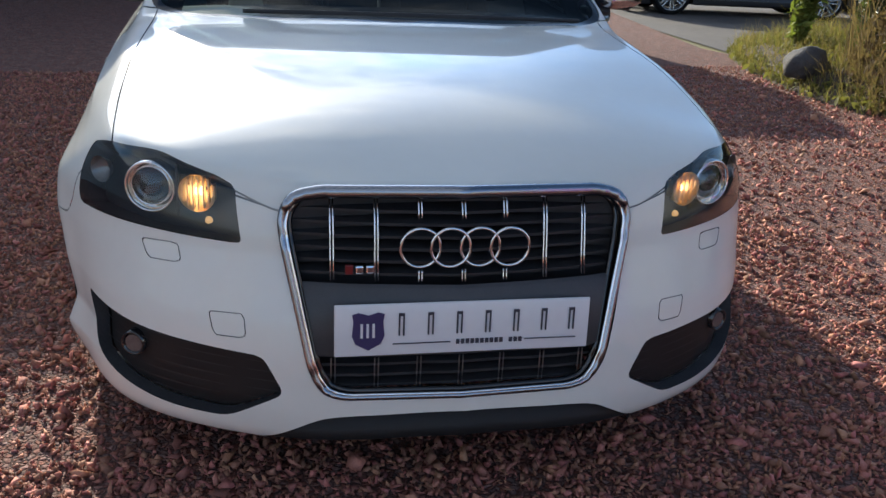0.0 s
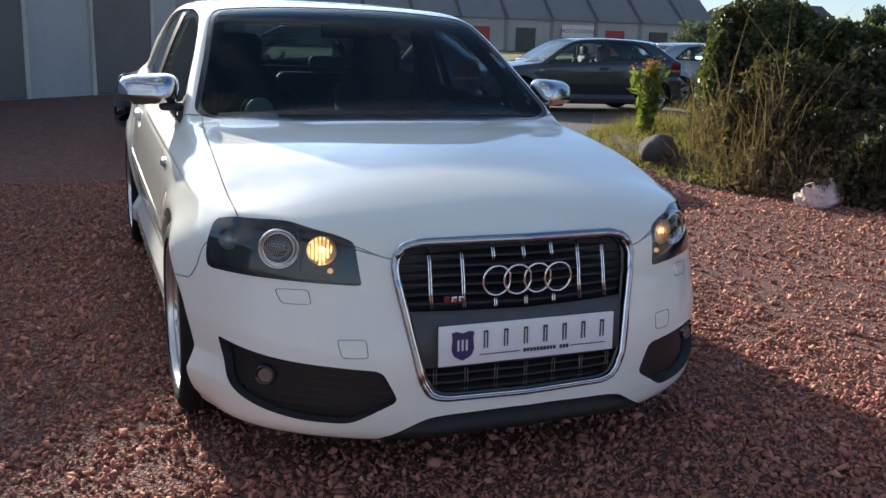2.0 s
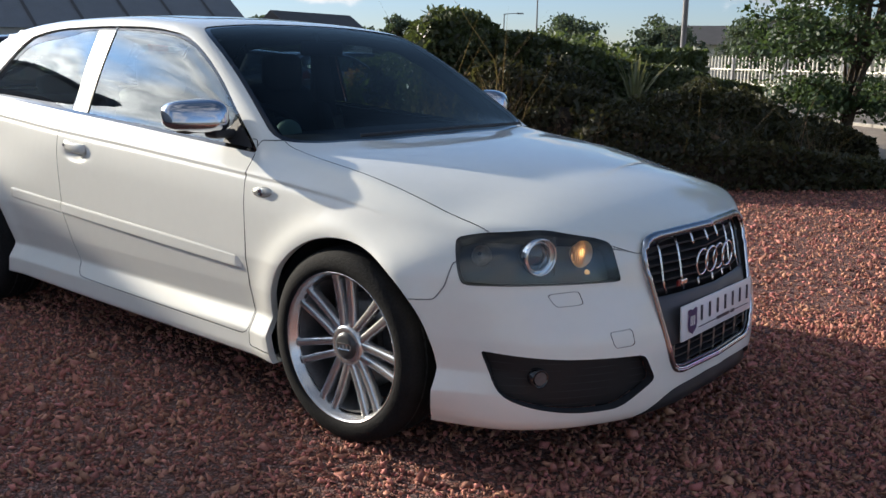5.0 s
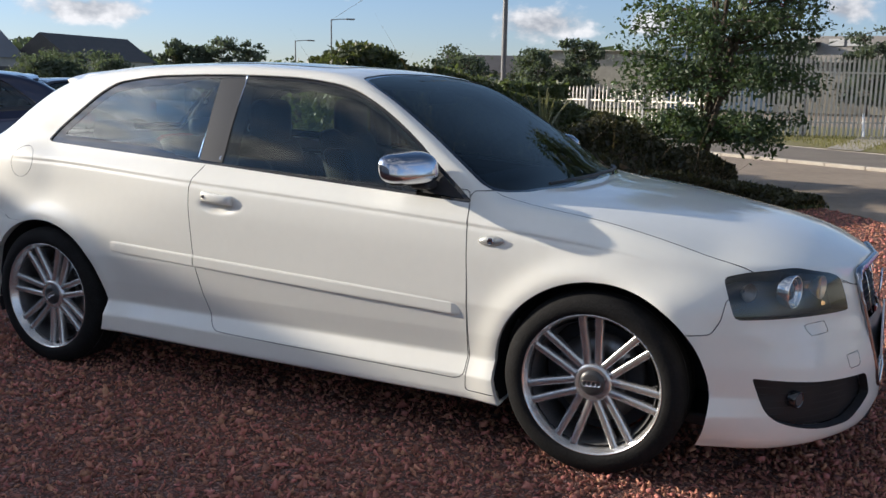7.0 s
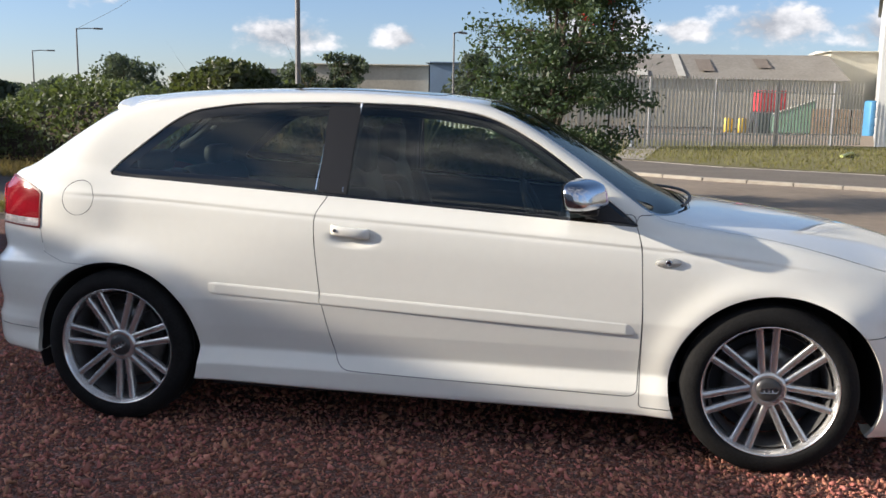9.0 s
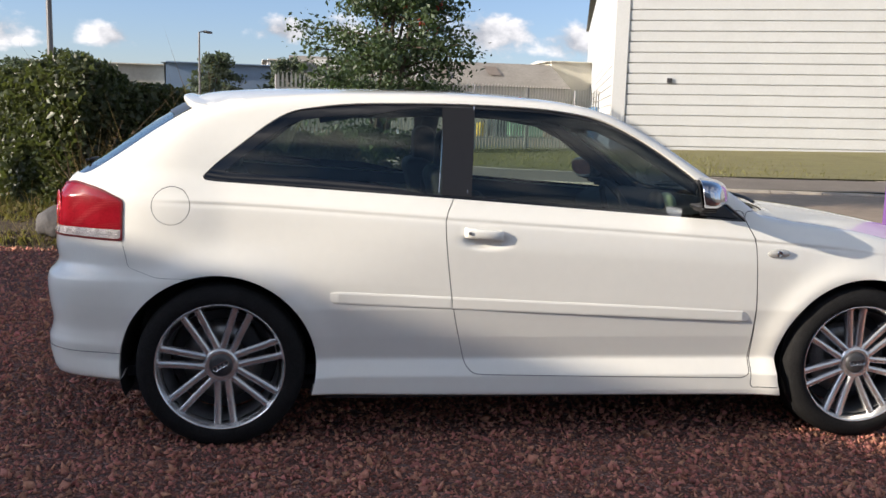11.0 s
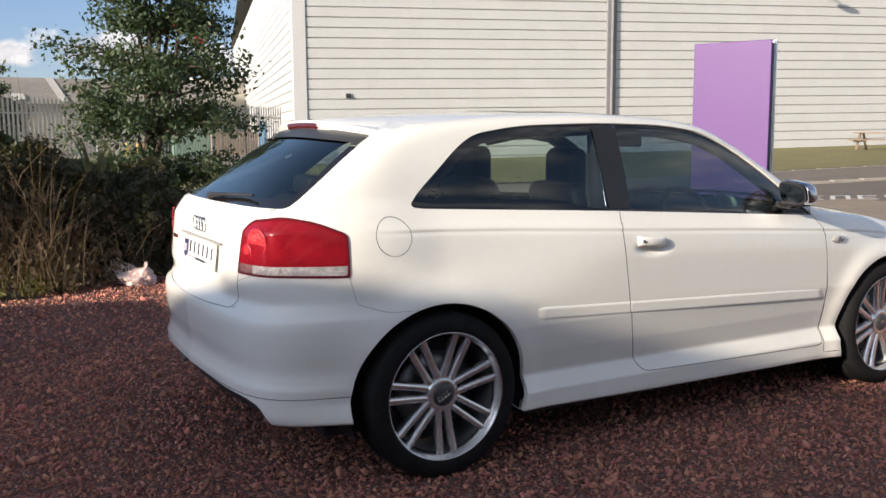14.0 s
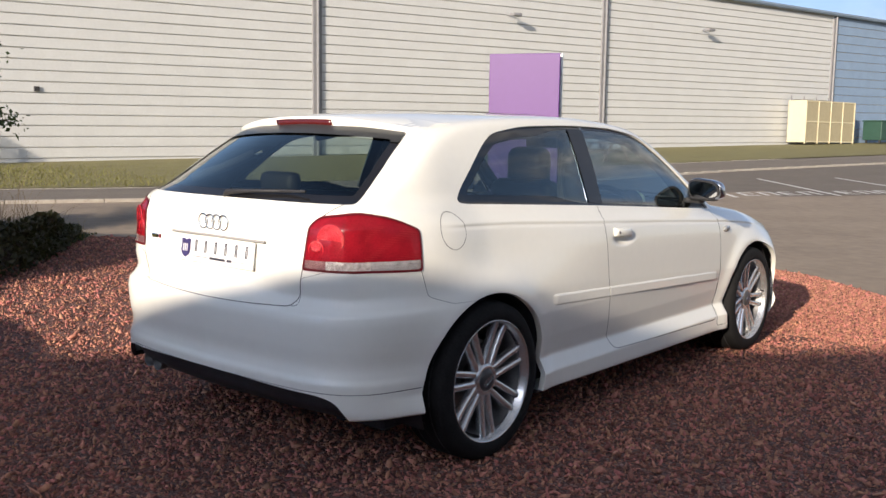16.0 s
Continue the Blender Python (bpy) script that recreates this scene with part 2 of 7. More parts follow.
def part(name, bm, material, parent=None, label="", smooth=False):
    """Links a bmesh as one mesh object under a thing or a part."""
    me = bpy.data.meshes.new(name)
    bm.normal_update()
    bm.to_mesh(me)
    bm.free()
    if smooth:
        me.shade_auto(angle=radians(38)) if hasattr(me, "shade_auto") else me.shade_smooth()
    me.materials.append(material)
    ob = new(name, me)
    if parent:
        ob.parent = parent
    if label:
        tagged(ob, label)
    return ob


def thing(name, label, category, at=(0, 0, 0), rz=0.0, group="", kind=""):
    e = new(name)
    e.empty_display_size = 0.1
    e.matrix_world = pose(*at, 0, 0, rz)
    return tagged(e, label, category, group, kind)


def box_bm(bm, lo, hi, bevel=0.0, m=None, seg=2):
    """Adds a bevelled box between two corners to bm."""
    lo, hi = Vector(lo), Vector(hi)
    r = bmesh.ops.create_cube(bm, size=1)
    vs = r["verts"]
    c, d = (lo + hi) / 2, hi - lo
    for v in vs:
        v.co = Vector((v.co.x * d.x, v.co.y * d.y, v.co.z * d.z)) + c
    if bevel:
        es = list({e for v in vs for e in v.link_edges})
        out = bmesh.ops.bevel(bm, geom=es, offset=bevel, segments=seg, profile=0.5, affect="EDGES")
        vs = list({v for f in out["faces"] for v in f.verts} | {v for v in vs if v.is_valid})
    if m is not None:
        for v in vs:
            v.co = m @ v.co
    return vs


def box(lo, hi, bevel=0.0, m=None, seg=2):
    bm = bmesh.new()
    box_bm(bm, lo, hi, bevel, m, seg)
    return bm


def lathe(profile, n=64, axis="x", a0=0.0, a1=2 * math.pi):
    """A turned bmesh: profile rows (along, radius) about the axis."""
    bm = bmesh.new()
    full = abs(a1 - a0 - 2 * math.pi) < 1e-6
    rings = []
    for i in range(n if full else n + 1):
        a = a0 + (a1 - a0) * i / n
        c, s = math.cos(a), math.sin(a)
        row = []
        for h, r in profile:
            p = (h, r * c, r * s) if axis == "x" else ((r * c, h, r * s) if axis == "y" else (r * c, r * s, h))
            row.append(bm.verts.new(p))
        rings.append(row)
    cnt = len(rings)
    for i in range(cnt if full else cnt - 1):
        a, b = rings[i], rings[(i + 1) % cnt]
        for j in range(len(profile) - 1):
            bm.faces.new((a[j], b[j], b[j + 1], a[j + 1]))
    bmesh.ops.recalc_face_normals(bm, faces=bm.faces)
    return bm


def tube(points, r, n=8, closed=False, bm=None, flat=1.0):
    """A bmesh pipe along points."""
    bm = bm or bmesh.new()
    P = [Vector(p) for p in points]
    rings = []
    for i, p in enumerate(P):
        a = P[i - 1] if (i or closed) else p
        b = P[(i + 1) % len(P)] if (i < len(P) - 1 or closed) else p
        t = (b - a).normalized()
        u = t.cross(Vector((0, 0, 1)))
        if u.length < 1e-3:
            u = t.cross(Vector((0, 1, 0)))
        u.normalize()
        w = t.cross(u)
        rr = r[i] if isinstance(r, (list, tuple)) else r
        rings.append([bm.verts.new(p + rr * (math.cos(k) * u + flat * math.sin(k) * w)) for k in
                      [2 * math.pi * j / n for j in range(n)]])
    m = len(P)
    for i in range(m if closed else m - 1):
        a, b = rings[i], rings[(i + 1) % m]
        for j in range(n):
            bm.faces.new((a[j], a[(j + 1) % n], b[(j + 1) % n], b[j]))
    if not closed:
        bm.faces.new(rings[0][::-1])
        bm.faces.new(rings[-1])
    bmesh.ops.recalc_face_normals(bm, faces=bm.faces)
    return bm


def pchip(xs, ys):
    """A smooth curve through a few values, with no overshoot."""
    xs, ys = np.asarray(xs, float), np.asarray(ys, float)
    h = np.diff(xs)
    d = np.diff(ys) / h
    m = np.zeros(len(xs))
    m[0], m[-1] = d[0], d[-1]
    for i in range(1, len(xs) - 1):
        if d[i - 1] * d[i] > 0:
            w1, w2 = 2 * h[i] + h[i - 1], h[i] + 2 * h[i - 1]
            m[i] = (w1 + w2) / (w1 / d[i - 1] + w2 / d[i])

    def f(x):
        x = np.clip(np.asarray(x, float), xs[0], xs[-1])
        i = np.clip(np.searchsorted(xs, x, side="right") - 1, 0, len(xs) - 2)
        t = (x - xs[i]) / h[i]
        return ((1 + 2 * t) * (1 - t) ** 2 * ys[i] + t * (1 - t) ** 2 * h[i] * m[i]
                + t * t * (3 - 2 * t) * ys[i + 1] + t * t * (t - 1) * h[i] * m[i + 1])
    return f


def sstep(a, b, x):
    t = np.clip((np.asarray(x, float) - a) / (b - a), 0, 1)
    return t * t * (3 - 2 * t)


def fillet(poly, r):
    """Rounds each corner of a closed polygon by about r, keeping the sides straight."""
    p = np.asarray(poly, float)
    p = p[np.linalg.norm(p - np.roll(p, 1, 0), axis=1) > 1e-9]
    n, out = len(p), []
    rr = r if isinstance(r, (list, tuple)) else [r] * n
    for i in range(n):
        a, b, c = p[i - 1], p[i], p[(i + 1) % n]
        la, lc = np.linalg.norm(a - b), np.linalg.norm(c - b)
        k = min(rr[i], la * 0.48, lc * 0.48)
        u, v = b + (a - b) / la * k, b + (c - b) / lc * k
        for t in np.linspace(0, 1, 6):
            out.append((1 - t) ** 2 * u + 2 * t * (1 - t) * b + t * t * v)
    return np.array(out)


def sd(px, py, poly):
    """Signed distance to a closed polygon, below zero inside."""
    p = np.asarray(poly, float)
    best = np.full(np.shape(px), 1e9)
    inside = np.zeros(np.shape(px), bool)
    for i in range(len(p)):
        ax, ay = p[i - 1]
        bx, by = p[i]
        ex, ey = bx - ax, by - ay
        L = ex * ex + ey * ey
        if L < 1e-14:
            continue
        t = np.clip(((px - ax) * ex + (py - ay) * ey) / L, 0, 1)
        best = np.minimum(best, (px - ax - t * ex) ** 2 + (py - ay - t * ey) ** 2)
        if by != ay:
            c = ((ay > py) != (by > py)) & (px < ex * (py - ay) / ey + ax)
            inside ^= c
    best = np.sqrt(best)
    return np.where(inside, -best, best)


def weld(A, F):
    """Joins vertices that lie in one place."""
    _, first, inv = np.unique(np.round(A[:, :3], 5), axis=0, return_index=True, return_inverse=True)
    F = inv.reshape(-1)[F]
    ok = (F[:, 0] != F[:, 1]) & (F[:, 1] != F[:, 2]) & (F[:, 0] != F[:, 2])
    return A[first], F[ok]


class Skin:
    """A triangle sheet with, for every vertex, place, normal and the way round the plan."""

    def __init__(self, A, F):
        self.A, self.F = A, F

    x = property(lambda q: q.A[:, 0])
    y = property(lambda q: q.A[:, 1])
    z = property(lambda q: q.A[:, 2])
    s = property(lambda q: q.A[:, 6])

    def split(self, d):
        """Two sheets, where d is below and above zero, and the cut's edges."""
        A, F = self.A, self.F
        d = np.where(np.abs(d) < 1e-7, 1e-7, d)
        neg = d[F] < 0
        k = neg.sum(1)
        lo, hi = [F[k == 3]], [F[k == 0]]
        newA, cut = [A], []
        base = len(A)
        for want, one, two in ((1, lo, hi), (2, hi, lo)):
            T = F[k == want]
            if not len(T):
                continue
            flag = neg[k == want] if want == 1 else ~neg[k == want]
            j = flag.argmax(1)
            r = np.arange(len(T))
            a, b, c = T[r, j], T[r, (j + 1) % 3], T[r, (j + 2) % 3]
            tb = (d[a] / (d[a] - d[b]))[:, None]
            tc_ = (d[a] / (d[a] - d[c]))[:, None]
            P, Q = A[a] * (1 - tb) + A[b] * tb, A[a] * (1 - tc_) + A[c] * tc_
            ip = base + np.arange(len(T))
            iq = ip + len(T)
            base += 2 * len(T)
            newA += [P, Q]
            cut.append(np.stack([P, Q] if want == 1 else [Q, P], 1))
            one.append(np.stack([a, ip, iq], 1))
            two.append(np.stack([ip, b, c], 1))
            two.append(np.stack([ip, c, iq], 1))
        B = np.concatenate(newA)
        return (Skin(B, np.concatenate(lo)).tidy(), Skin(B, np.concatenate(hi)).tidy(),
                np.concatenate(cut) if cut else np.zeros((0, 2, A.shape[1])))

    def tidy(self):
        u, inv = np.unique(self.F, return_inverse=True)
        return Skin(self.A[u], inv.reshape(-1, 3))

    def moved(self, off):
        A = self.A.copy()
        A[:, :3] += A[:, 3:6] * off
        return Skin(A, self.F)

    def plus(self, *others):
        A, F = [self.A], [self.F]
        n = len(self.A)
        for o in others:
            A.append(o.A)
            F.append(o.F + n)
            n += len(o.A)
        return Skin(np.concatenate(A), np.concatenate(F))

    def ob(self, name, material, parent, sides=(-1, 1), label=""):
        """Makes one object of the sheet, on the sides given."""
        A, F, n = [], [], 0
        for sg in sides:
            B = self.A.copy()
            B[:, 0] *= sg
            B[:, 3] *= sg
            A.append(B)
            F.append((self.F if sg > 0 else self.F[:, ::-1]) + n)
            n += len(B)
        A, F = weld(np.concatenate(A), np.concatenate(F))
        return mesh_ob(name, A[:, :3], F, material, parent, label, True, A[:, 3:6])


def pieces(sk, least=6):
    """The separate sheets of a skin, one by one."""
    A, F = weld(sk.A, sk.F)
    lab = np.arange(len(A))
    while True:
        m = lab[F].min(1)
        old = lab.copy()
        for c in range(3):
            np.minimum.at(lab, F[:, c], m)
        lab = lab[lab]
        if (lab == old).all():
            break
    fl = lab[F[:, 0]]
    return [Skin(A, F[fl == k]).tidy() for k in np.unique(fl) if (fl == k).sum() >= least]


def rim(cut, depth, way=None, thick=0.0):
    """A strip turned inward from the edges of a cut."""
    P, Q = cut[:, 0], cut[:, 1]
    n = len(P)
    P2, Q2 = P.copy(), Q.copy()
    if way is None:
        P2[:, :3] -= P[:, 3:6] * depth
        Q2[:, :3] -= Q[:, 3:6] * depth
    else:
        P2[:, :3] += np.asarray(way) * depth
        Q2[:, :3] += np.asarray(way) * depth
    A = np.concatenate([P, Q, P2, Q2])
    i = np.arange(n)
    F = np.concatenate([np.stack([i, i + n, i + 3 * n], 1), np.stack([i, i + 3 * n, i + 2 * n], 1)])
    fn = np.cross(A[F[:n, 1], :3] - A[F[:n, 0], :3], A[F[:n, 2], :3] - A[F[:n, 0], :3])
    fn /= np.linalg.norm(fn, axis=1)[:, None] + 1e-12
    A[:, 3:6] = np.concatenate([fn] * 4)
    return Skin(A, F)


# ---- ground, gravel, road ----
GRAVELB = mat("red_gravel_bed", (0.325, 0.130, 0.091), 0.95, color2=(0.160, 0.058, 0.043), scale=9, bump=.4, bscale=75, detail=10)
gn, gl = GRAVELB.node_tree.nodes, GRAVELB.node_tree.links
gt = gn.new("ShaderNodeTexCoord")
cells = gn.new("ShaderNodeTexVoronoi")
cells.inputs["Scale"].default_value = 62
wobble = gn.new("ShaderNodeTexNoise")
wobble.inputs["Scale"].default_value = 40
wmix = gn.new("ShaderNodeMixRGB")
wmix.inputs[0].default_value = .012
gl.new(gt.outputs["Object"], wobble.inputs["Vector"])
gl.new(gt.outputs["Object"], wmix.inputs[1])
gl.new(wobble.outputs["Color"], wmix.inputs[2])
gl.new(wmix.outputs[0], cells.inputs["Vector"])
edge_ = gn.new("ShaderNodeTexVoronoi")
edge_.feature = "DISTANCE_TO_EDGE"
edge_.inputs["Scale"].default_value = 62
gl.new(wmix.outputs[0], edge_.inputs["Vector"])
# darker towards cell edges: shade between stones put into the colour, depth into the bump
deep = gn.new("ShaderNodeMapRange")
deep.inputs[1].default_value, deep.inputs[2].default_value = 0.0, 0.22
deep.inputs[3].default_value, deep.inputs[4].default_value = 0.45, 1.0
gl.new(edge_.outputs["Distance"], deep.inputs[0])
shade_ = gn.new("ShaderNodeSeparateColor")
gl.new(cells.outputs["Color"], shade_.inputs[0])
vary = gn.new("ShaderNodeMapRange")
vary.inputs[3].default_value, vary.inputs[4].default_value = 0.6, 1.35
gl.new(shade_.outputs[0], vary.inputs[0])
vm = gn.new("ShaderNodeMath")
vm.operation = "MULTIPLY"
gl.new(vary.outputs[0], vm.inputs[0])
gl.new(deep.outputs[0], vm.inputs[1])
ghs = gn.new("ShaderNodeHueSaturation")
gb = gn["Principled BSDF"]
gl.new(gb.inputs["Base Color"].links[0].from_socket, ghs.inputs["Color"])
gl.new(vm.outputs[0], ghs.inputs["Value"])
sv = gn.new("ShaderNodeMapRange")
sv.inputs[3].default_value, sv.inputs[4].default_value = 0.65, 1.1
gl.new(shade_.outputs[1], sv.inputs[0])
gl.new(sv.outputs[0], ghs.inputs["Saturation"])
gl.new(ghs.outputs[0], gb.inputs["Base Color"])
gbump = gn.new("ShaderNodeBump")
gbump.inputs["Strength"].default_value, gbump.inputs["Distance"].default_value = 1.0, 0.012
gh = gn.new("ShaderNodeMath")
gh.operation = "MULTIPLY"
gl.new(deep.outputs[0], gh.inputs[0])
gl.new(vary.outputs[0], gh.inputs[1])
gl.new(gh.outputs[0], gbump.inputs["Height"])
gl.new(gb.inputs["Normal"].links[0].from_socket, gbump.inputs["Normal"])
gl.new(gbump.outputs[0], gb.inputs["Normal"])
STONE = mat("red_stone_chips", (0.475, 0.218, 0.156), 0.85, color2=(0.325, 0.122, 0.083), scale=30, island=0.40)
ASPHALT = mat("weathered_asphalt", (0.285, 0.228, 0.172), 0.9, color2=(0.195, 0.155, 0.118), scale=0.7, bump=0.4, bscale=40, detail=12)
PAVE = mat("dark_pavement_asphalt", (0.10, 0.09, 0.085), 0.9, color2=(0.065, 0.06, 0.057), scale=1.2, bump=0.3, bscale=50)
KERB = mat("concrete_kerb", (0.40, 0.365, 0.31), 0.85, color2=(0.28, 0.25, 0.215), scale=4, bump=0.3, bscale=60)
GRASS = mat("mown_grass", (0.20, 0.185, 0.07), 0.95, color2=(0.135, 0.118, 0.046), scale=0.9, bump=0.8, bscale=30, detail=12)
LINE = mat("worn_white_line", (0.60, 0.59, 0.56), 0.8, var=0.2, scale=9)
SOIL = mat("dark_soil", (0.075, 0.055, 0.04), 0.95, color2=(0.04, 0.03, 0.022), scale=3, bump=0.8, bscale=25)


def gz(x, y):
    """Height of the ground: level round the car, rising gently along the road."""
    return .021 * max(0.0, -y - 10.0) if y > -200 else 4.0


def sheet(name, left, right, z, material, kind="structure", label="", steps=3, thick=0.0):
    """A strip between two lines of plan points, laid on the ground at height z."""
    bm = bmesh.new()
    rows = []
    for (ax, ay), (bx, by) in zip(left, right):
        row = []
        for k in range(steps + 1):
            t = k / steps
            x, y = ax + (bx - ax) * t, ay + (by - ay) * t
            row.append(bm.verts.new((x, y, gz(x, y) + z)))
        rows.append(row)
    for a, b in zip(rows[:-1], rows[1:]):
        for i in range(steps):
            bm.faces.new((a[i], a[i + 1], b[i + 1], b[i]))
    for fc_ in bm.faces:
        fc_.normal_update()
        if fc_.normal.z < 0:
            fc_.normal_flip()
    return tagged(part(name, bm, material), label, "", "", kind)


bm = bmesh.new()
ys = [-1500, -600, -200] + list(range(-100, 1, 6)) + [20, 60, 200, 600, 1500]
xs = [-1500, -300, -60, -15, 0, 15, 40, 80, 300, 1500]
grid = [[bm.verts.new((x, y, gz(x, y) - .07)) for x in xs] for y in ys]
for a, b in zip(grid[:-1], grid[1:]):
    for i in range(len(xs) - 1):
        bm.faces.new((a[i], a[i + 1], b[i + 1], b[i]))
tagged(part("ground", bm, GRASS), "rough grass ground reaching to the horizon", "ground", "", "structure")

far_kerb = [(40, 34), (24, 12), (16.6, 1.1), (14.1, -2.5), (12.7, -5.6), (11.1, -12), (9.2, -25), (6.9, -34), (-2, -66), (-12, -100)]
near_kerb = [(30, 40), (15.5, 15), (10.6, 1.6), (8.8, -.6), (7.5, -1.9), (.9, -5.0), (-3.2, -6.5), (-9, -14), (-26, -50), (-40, -100)]
grass_edge = [(44, 30), (28, 9.5), (20.4, -.2), (17.6, -3.3), (16.0, -7.2), (14.6, -13), (13.3, -26), (11.2, -35), (3, -67), (-7, -101)]
sheet("road", near_kerb, far_kerb, -.055, ASPHALT, "structure", "worn grey asphalt road and parking area", 6)
sheet("forecourt", [(-40, -2), (-40, -6), (-40, -20)], [(-3.3, -2.4), (1.2, -4.7), (-4, -20)], -.048, ASPHALT, "structure", "grey asphalt forecourt")
off = lambda line, d: [(x + d, y - d * .25) for x, y in line]
sheet("pavement", off(far_kerb, .14), off(grass_edge, -.10), .002, mat("worn_brown_pavement", (0.185, 0.158, 0.128), 0.9, color2=(0.125, 0.107, 0.088), scale=1.2, bump=0.3, bscale=50), "structure", "worn brown-grey pavement behind a concrete kerb", 2)
sheet("parking_apron", [(8.6, -10.4), (2.3, -18.2), (-3.0, -24.6), (-10, -33)], [(11.0, -12), (9.1, -25), (6.8, -34), (2.3, -50)], -.050,
      mat("dark_bay_asphalt", (0.155, 0.130, 0.105), 0.9, color2=(0.105, 0.09, 0.075), scale=0.9, bump=0.4, bscale=40), "structure", "darker asphalt of the parking bays", 6)
wall_foot = [(52, 40), (44, 18), (36, 2), (32.8, -8.2), (32.2, -10.4), (30.3, -18), (26.2, -34), (21.1, -54), (17, -70), (9, -101)]
sheet("grass_verge", grass_edge, wall_foot, .026, GRASS, "structure", "sunlit mown grass verge before the warehouse", 8)


def kerb_row(name, line, w, h, label):
    """Kerb stones laid end to end along a line."""
    k = thing(name, label, "kerb", kind="structure")
    pts = [Vector((x, y)) for x, y in line]
    mesh = None
    for a, b in zip(pts[:-1], pts[1:]):
        if a.y > 20 or b.y < -60:
            continue
        L = (b - a).length
        n = max(1, round(L / .915))
        for i in range(n):
            p = a + (b - a) * ((i + .5) / n)
            bm_len = L / n - .008
            if mesh is None:
                bm_ = box((-.5, -w / 2, -h), (.5, w / 2, 0), .02)
                first = part("kerbstone", bm_, KERB, k)
                mesh = first.data
                o = first
            else:
                o = new("kerbstone", mesh)
                o.parent = k
            ang = math.degrees(math.atan2(b.y - a.y, b.x - a.x))
            o.matrix_local = pose(p.x, p.y, gz(p.x, p.y) + .012, 0, 0, ang) @ Matrix.Diagonal((bm_len, 1, 1, 1))
    return k


kerb_row("kerb_road", far_kerb, .15, .20, "pale concrete kerb along the road")
kerb_row("kerb_edging", grass_edge, .10, .16, "pale concrete edging between pavement and grass")

sheet("yard", [(5.0, 5.6), (5.2, 12), (4.8, 16), (-12, 16), (-14, 60)], [(11.0, 4.6), (13.0, 12), (14.4, 16), (15, 17), (26, 46)], -.056, PAVE, "structure", "dark asphalt yard with parked cars", 4)

# bays: white lines and unreadable white writing on the asphalt
bays = thing("parking_bays", "worn white parking bay lines on the asphalt", "road marking", kind="structure")
for k in range(-2, 7):
    near = Vector((4.9 - 1.55 * k, -14.9 - 1.9 * k))
    a, b = near, near + Vector((3.75, -4.75))
    dv_ = (b - a).normalized()
    n_ = Vector((-dv_.y, dv_.x)) * .05
    q = [a - n_, a + n_, b + n_, b - n_]
    bm = bmesh.new()
    bm.faces.new([bm.verts.new((p.x, p.y, gz(p.x, p.y) - .044)) for p in q])
    part("bay_line", bm, LINE, bays)
    across = Vector((-1.55, -1.9)) / 2.45
    for j in range(4):
        p = near + across * (.32 + .50 * j) + dv_ * .35
        bars = ((0, 0, .9, .09), (0, .28, .9, .37), (.80, .09, .9, .28)) if j % 2 else ((0, 0, .9, .09), (0, .09, .1, .37), (.40, .09, .5, .32), (.80, .09, .9, .37))
        for u0, v0, u1, v1 in bars:
            c = [p + dv_ * u + across * w for u, w in ((u0, v0), (u1, v0), (u1, v1), (u0, v1))]
            bm = bmesh.new()
            bm.faces.new([bm.verts.new((w.x, w.y, gz(w.x, w.y) - .043)) for w in c])
            part("letter_bar", bm, LINE, bays)

# red gravel drive and its loose chips
drive = [(-12, 16), (-12, -2.6), (-3.4, -2.6), (-2.2, -3.2), (-.9, -4.05), (-.1, -4.75), (.5, -5.0), (1.2, -4.95), (3.2, -4.1), (5.2, -3.0), (7.0, -1.9), (8.2, -1.0),
         (8.9, .6), (7.0, 2.4), (5.2, 3.6), (4.6, 6), (5.4, 12), (5.4, 16)]
bm = bmesh.new()
rim_t = [bm.verts.new((x, y, 0)) for x, y in drive]
rim_b = [bm.verts.new((x, y, -.09)) for x, y in drive]
fc = bm.faces.new(rim_t)
fc.normal_update()
if fc.normal.z < 0:
    fc.normal_flip()
for i in range(len(drive)):
    bm.faces.new((rim_t[i - 1], rim_t[i], rim_b[i], rim_b[i - 1]))
bmesh.ops.triangulate(bm, faces=[fc])
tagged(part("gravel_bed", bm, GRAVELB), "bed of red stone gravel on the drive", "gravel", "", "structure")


def np_mesh(name, V, F, material):
    """A mesh from arrays of places and faces of equal size."""
    me = bpy.data.meshes.new(name)
    k = F.shape[1]
    me.vertices.add(len(V))
    me.vertices.foreach_set("co", np.ascontiguousarray(V, np.float32).ravel())
    me.loops.add(F.size)
    me.loops.foreach_set("vertex_index", np.ascontiguousarray(F, np.int32).ravel())
    me.polygons.add(len(F))
    me.polygons.foreach_set("loop_start", np.arange(0, F.size, k, dtype=np.int32))
    me.polygons.foreach_set("loop_total", np.full(len(F), k, np.int32))
    me.update(calc_edges=True)
    me.materials.append(material)
    return new(name, me)


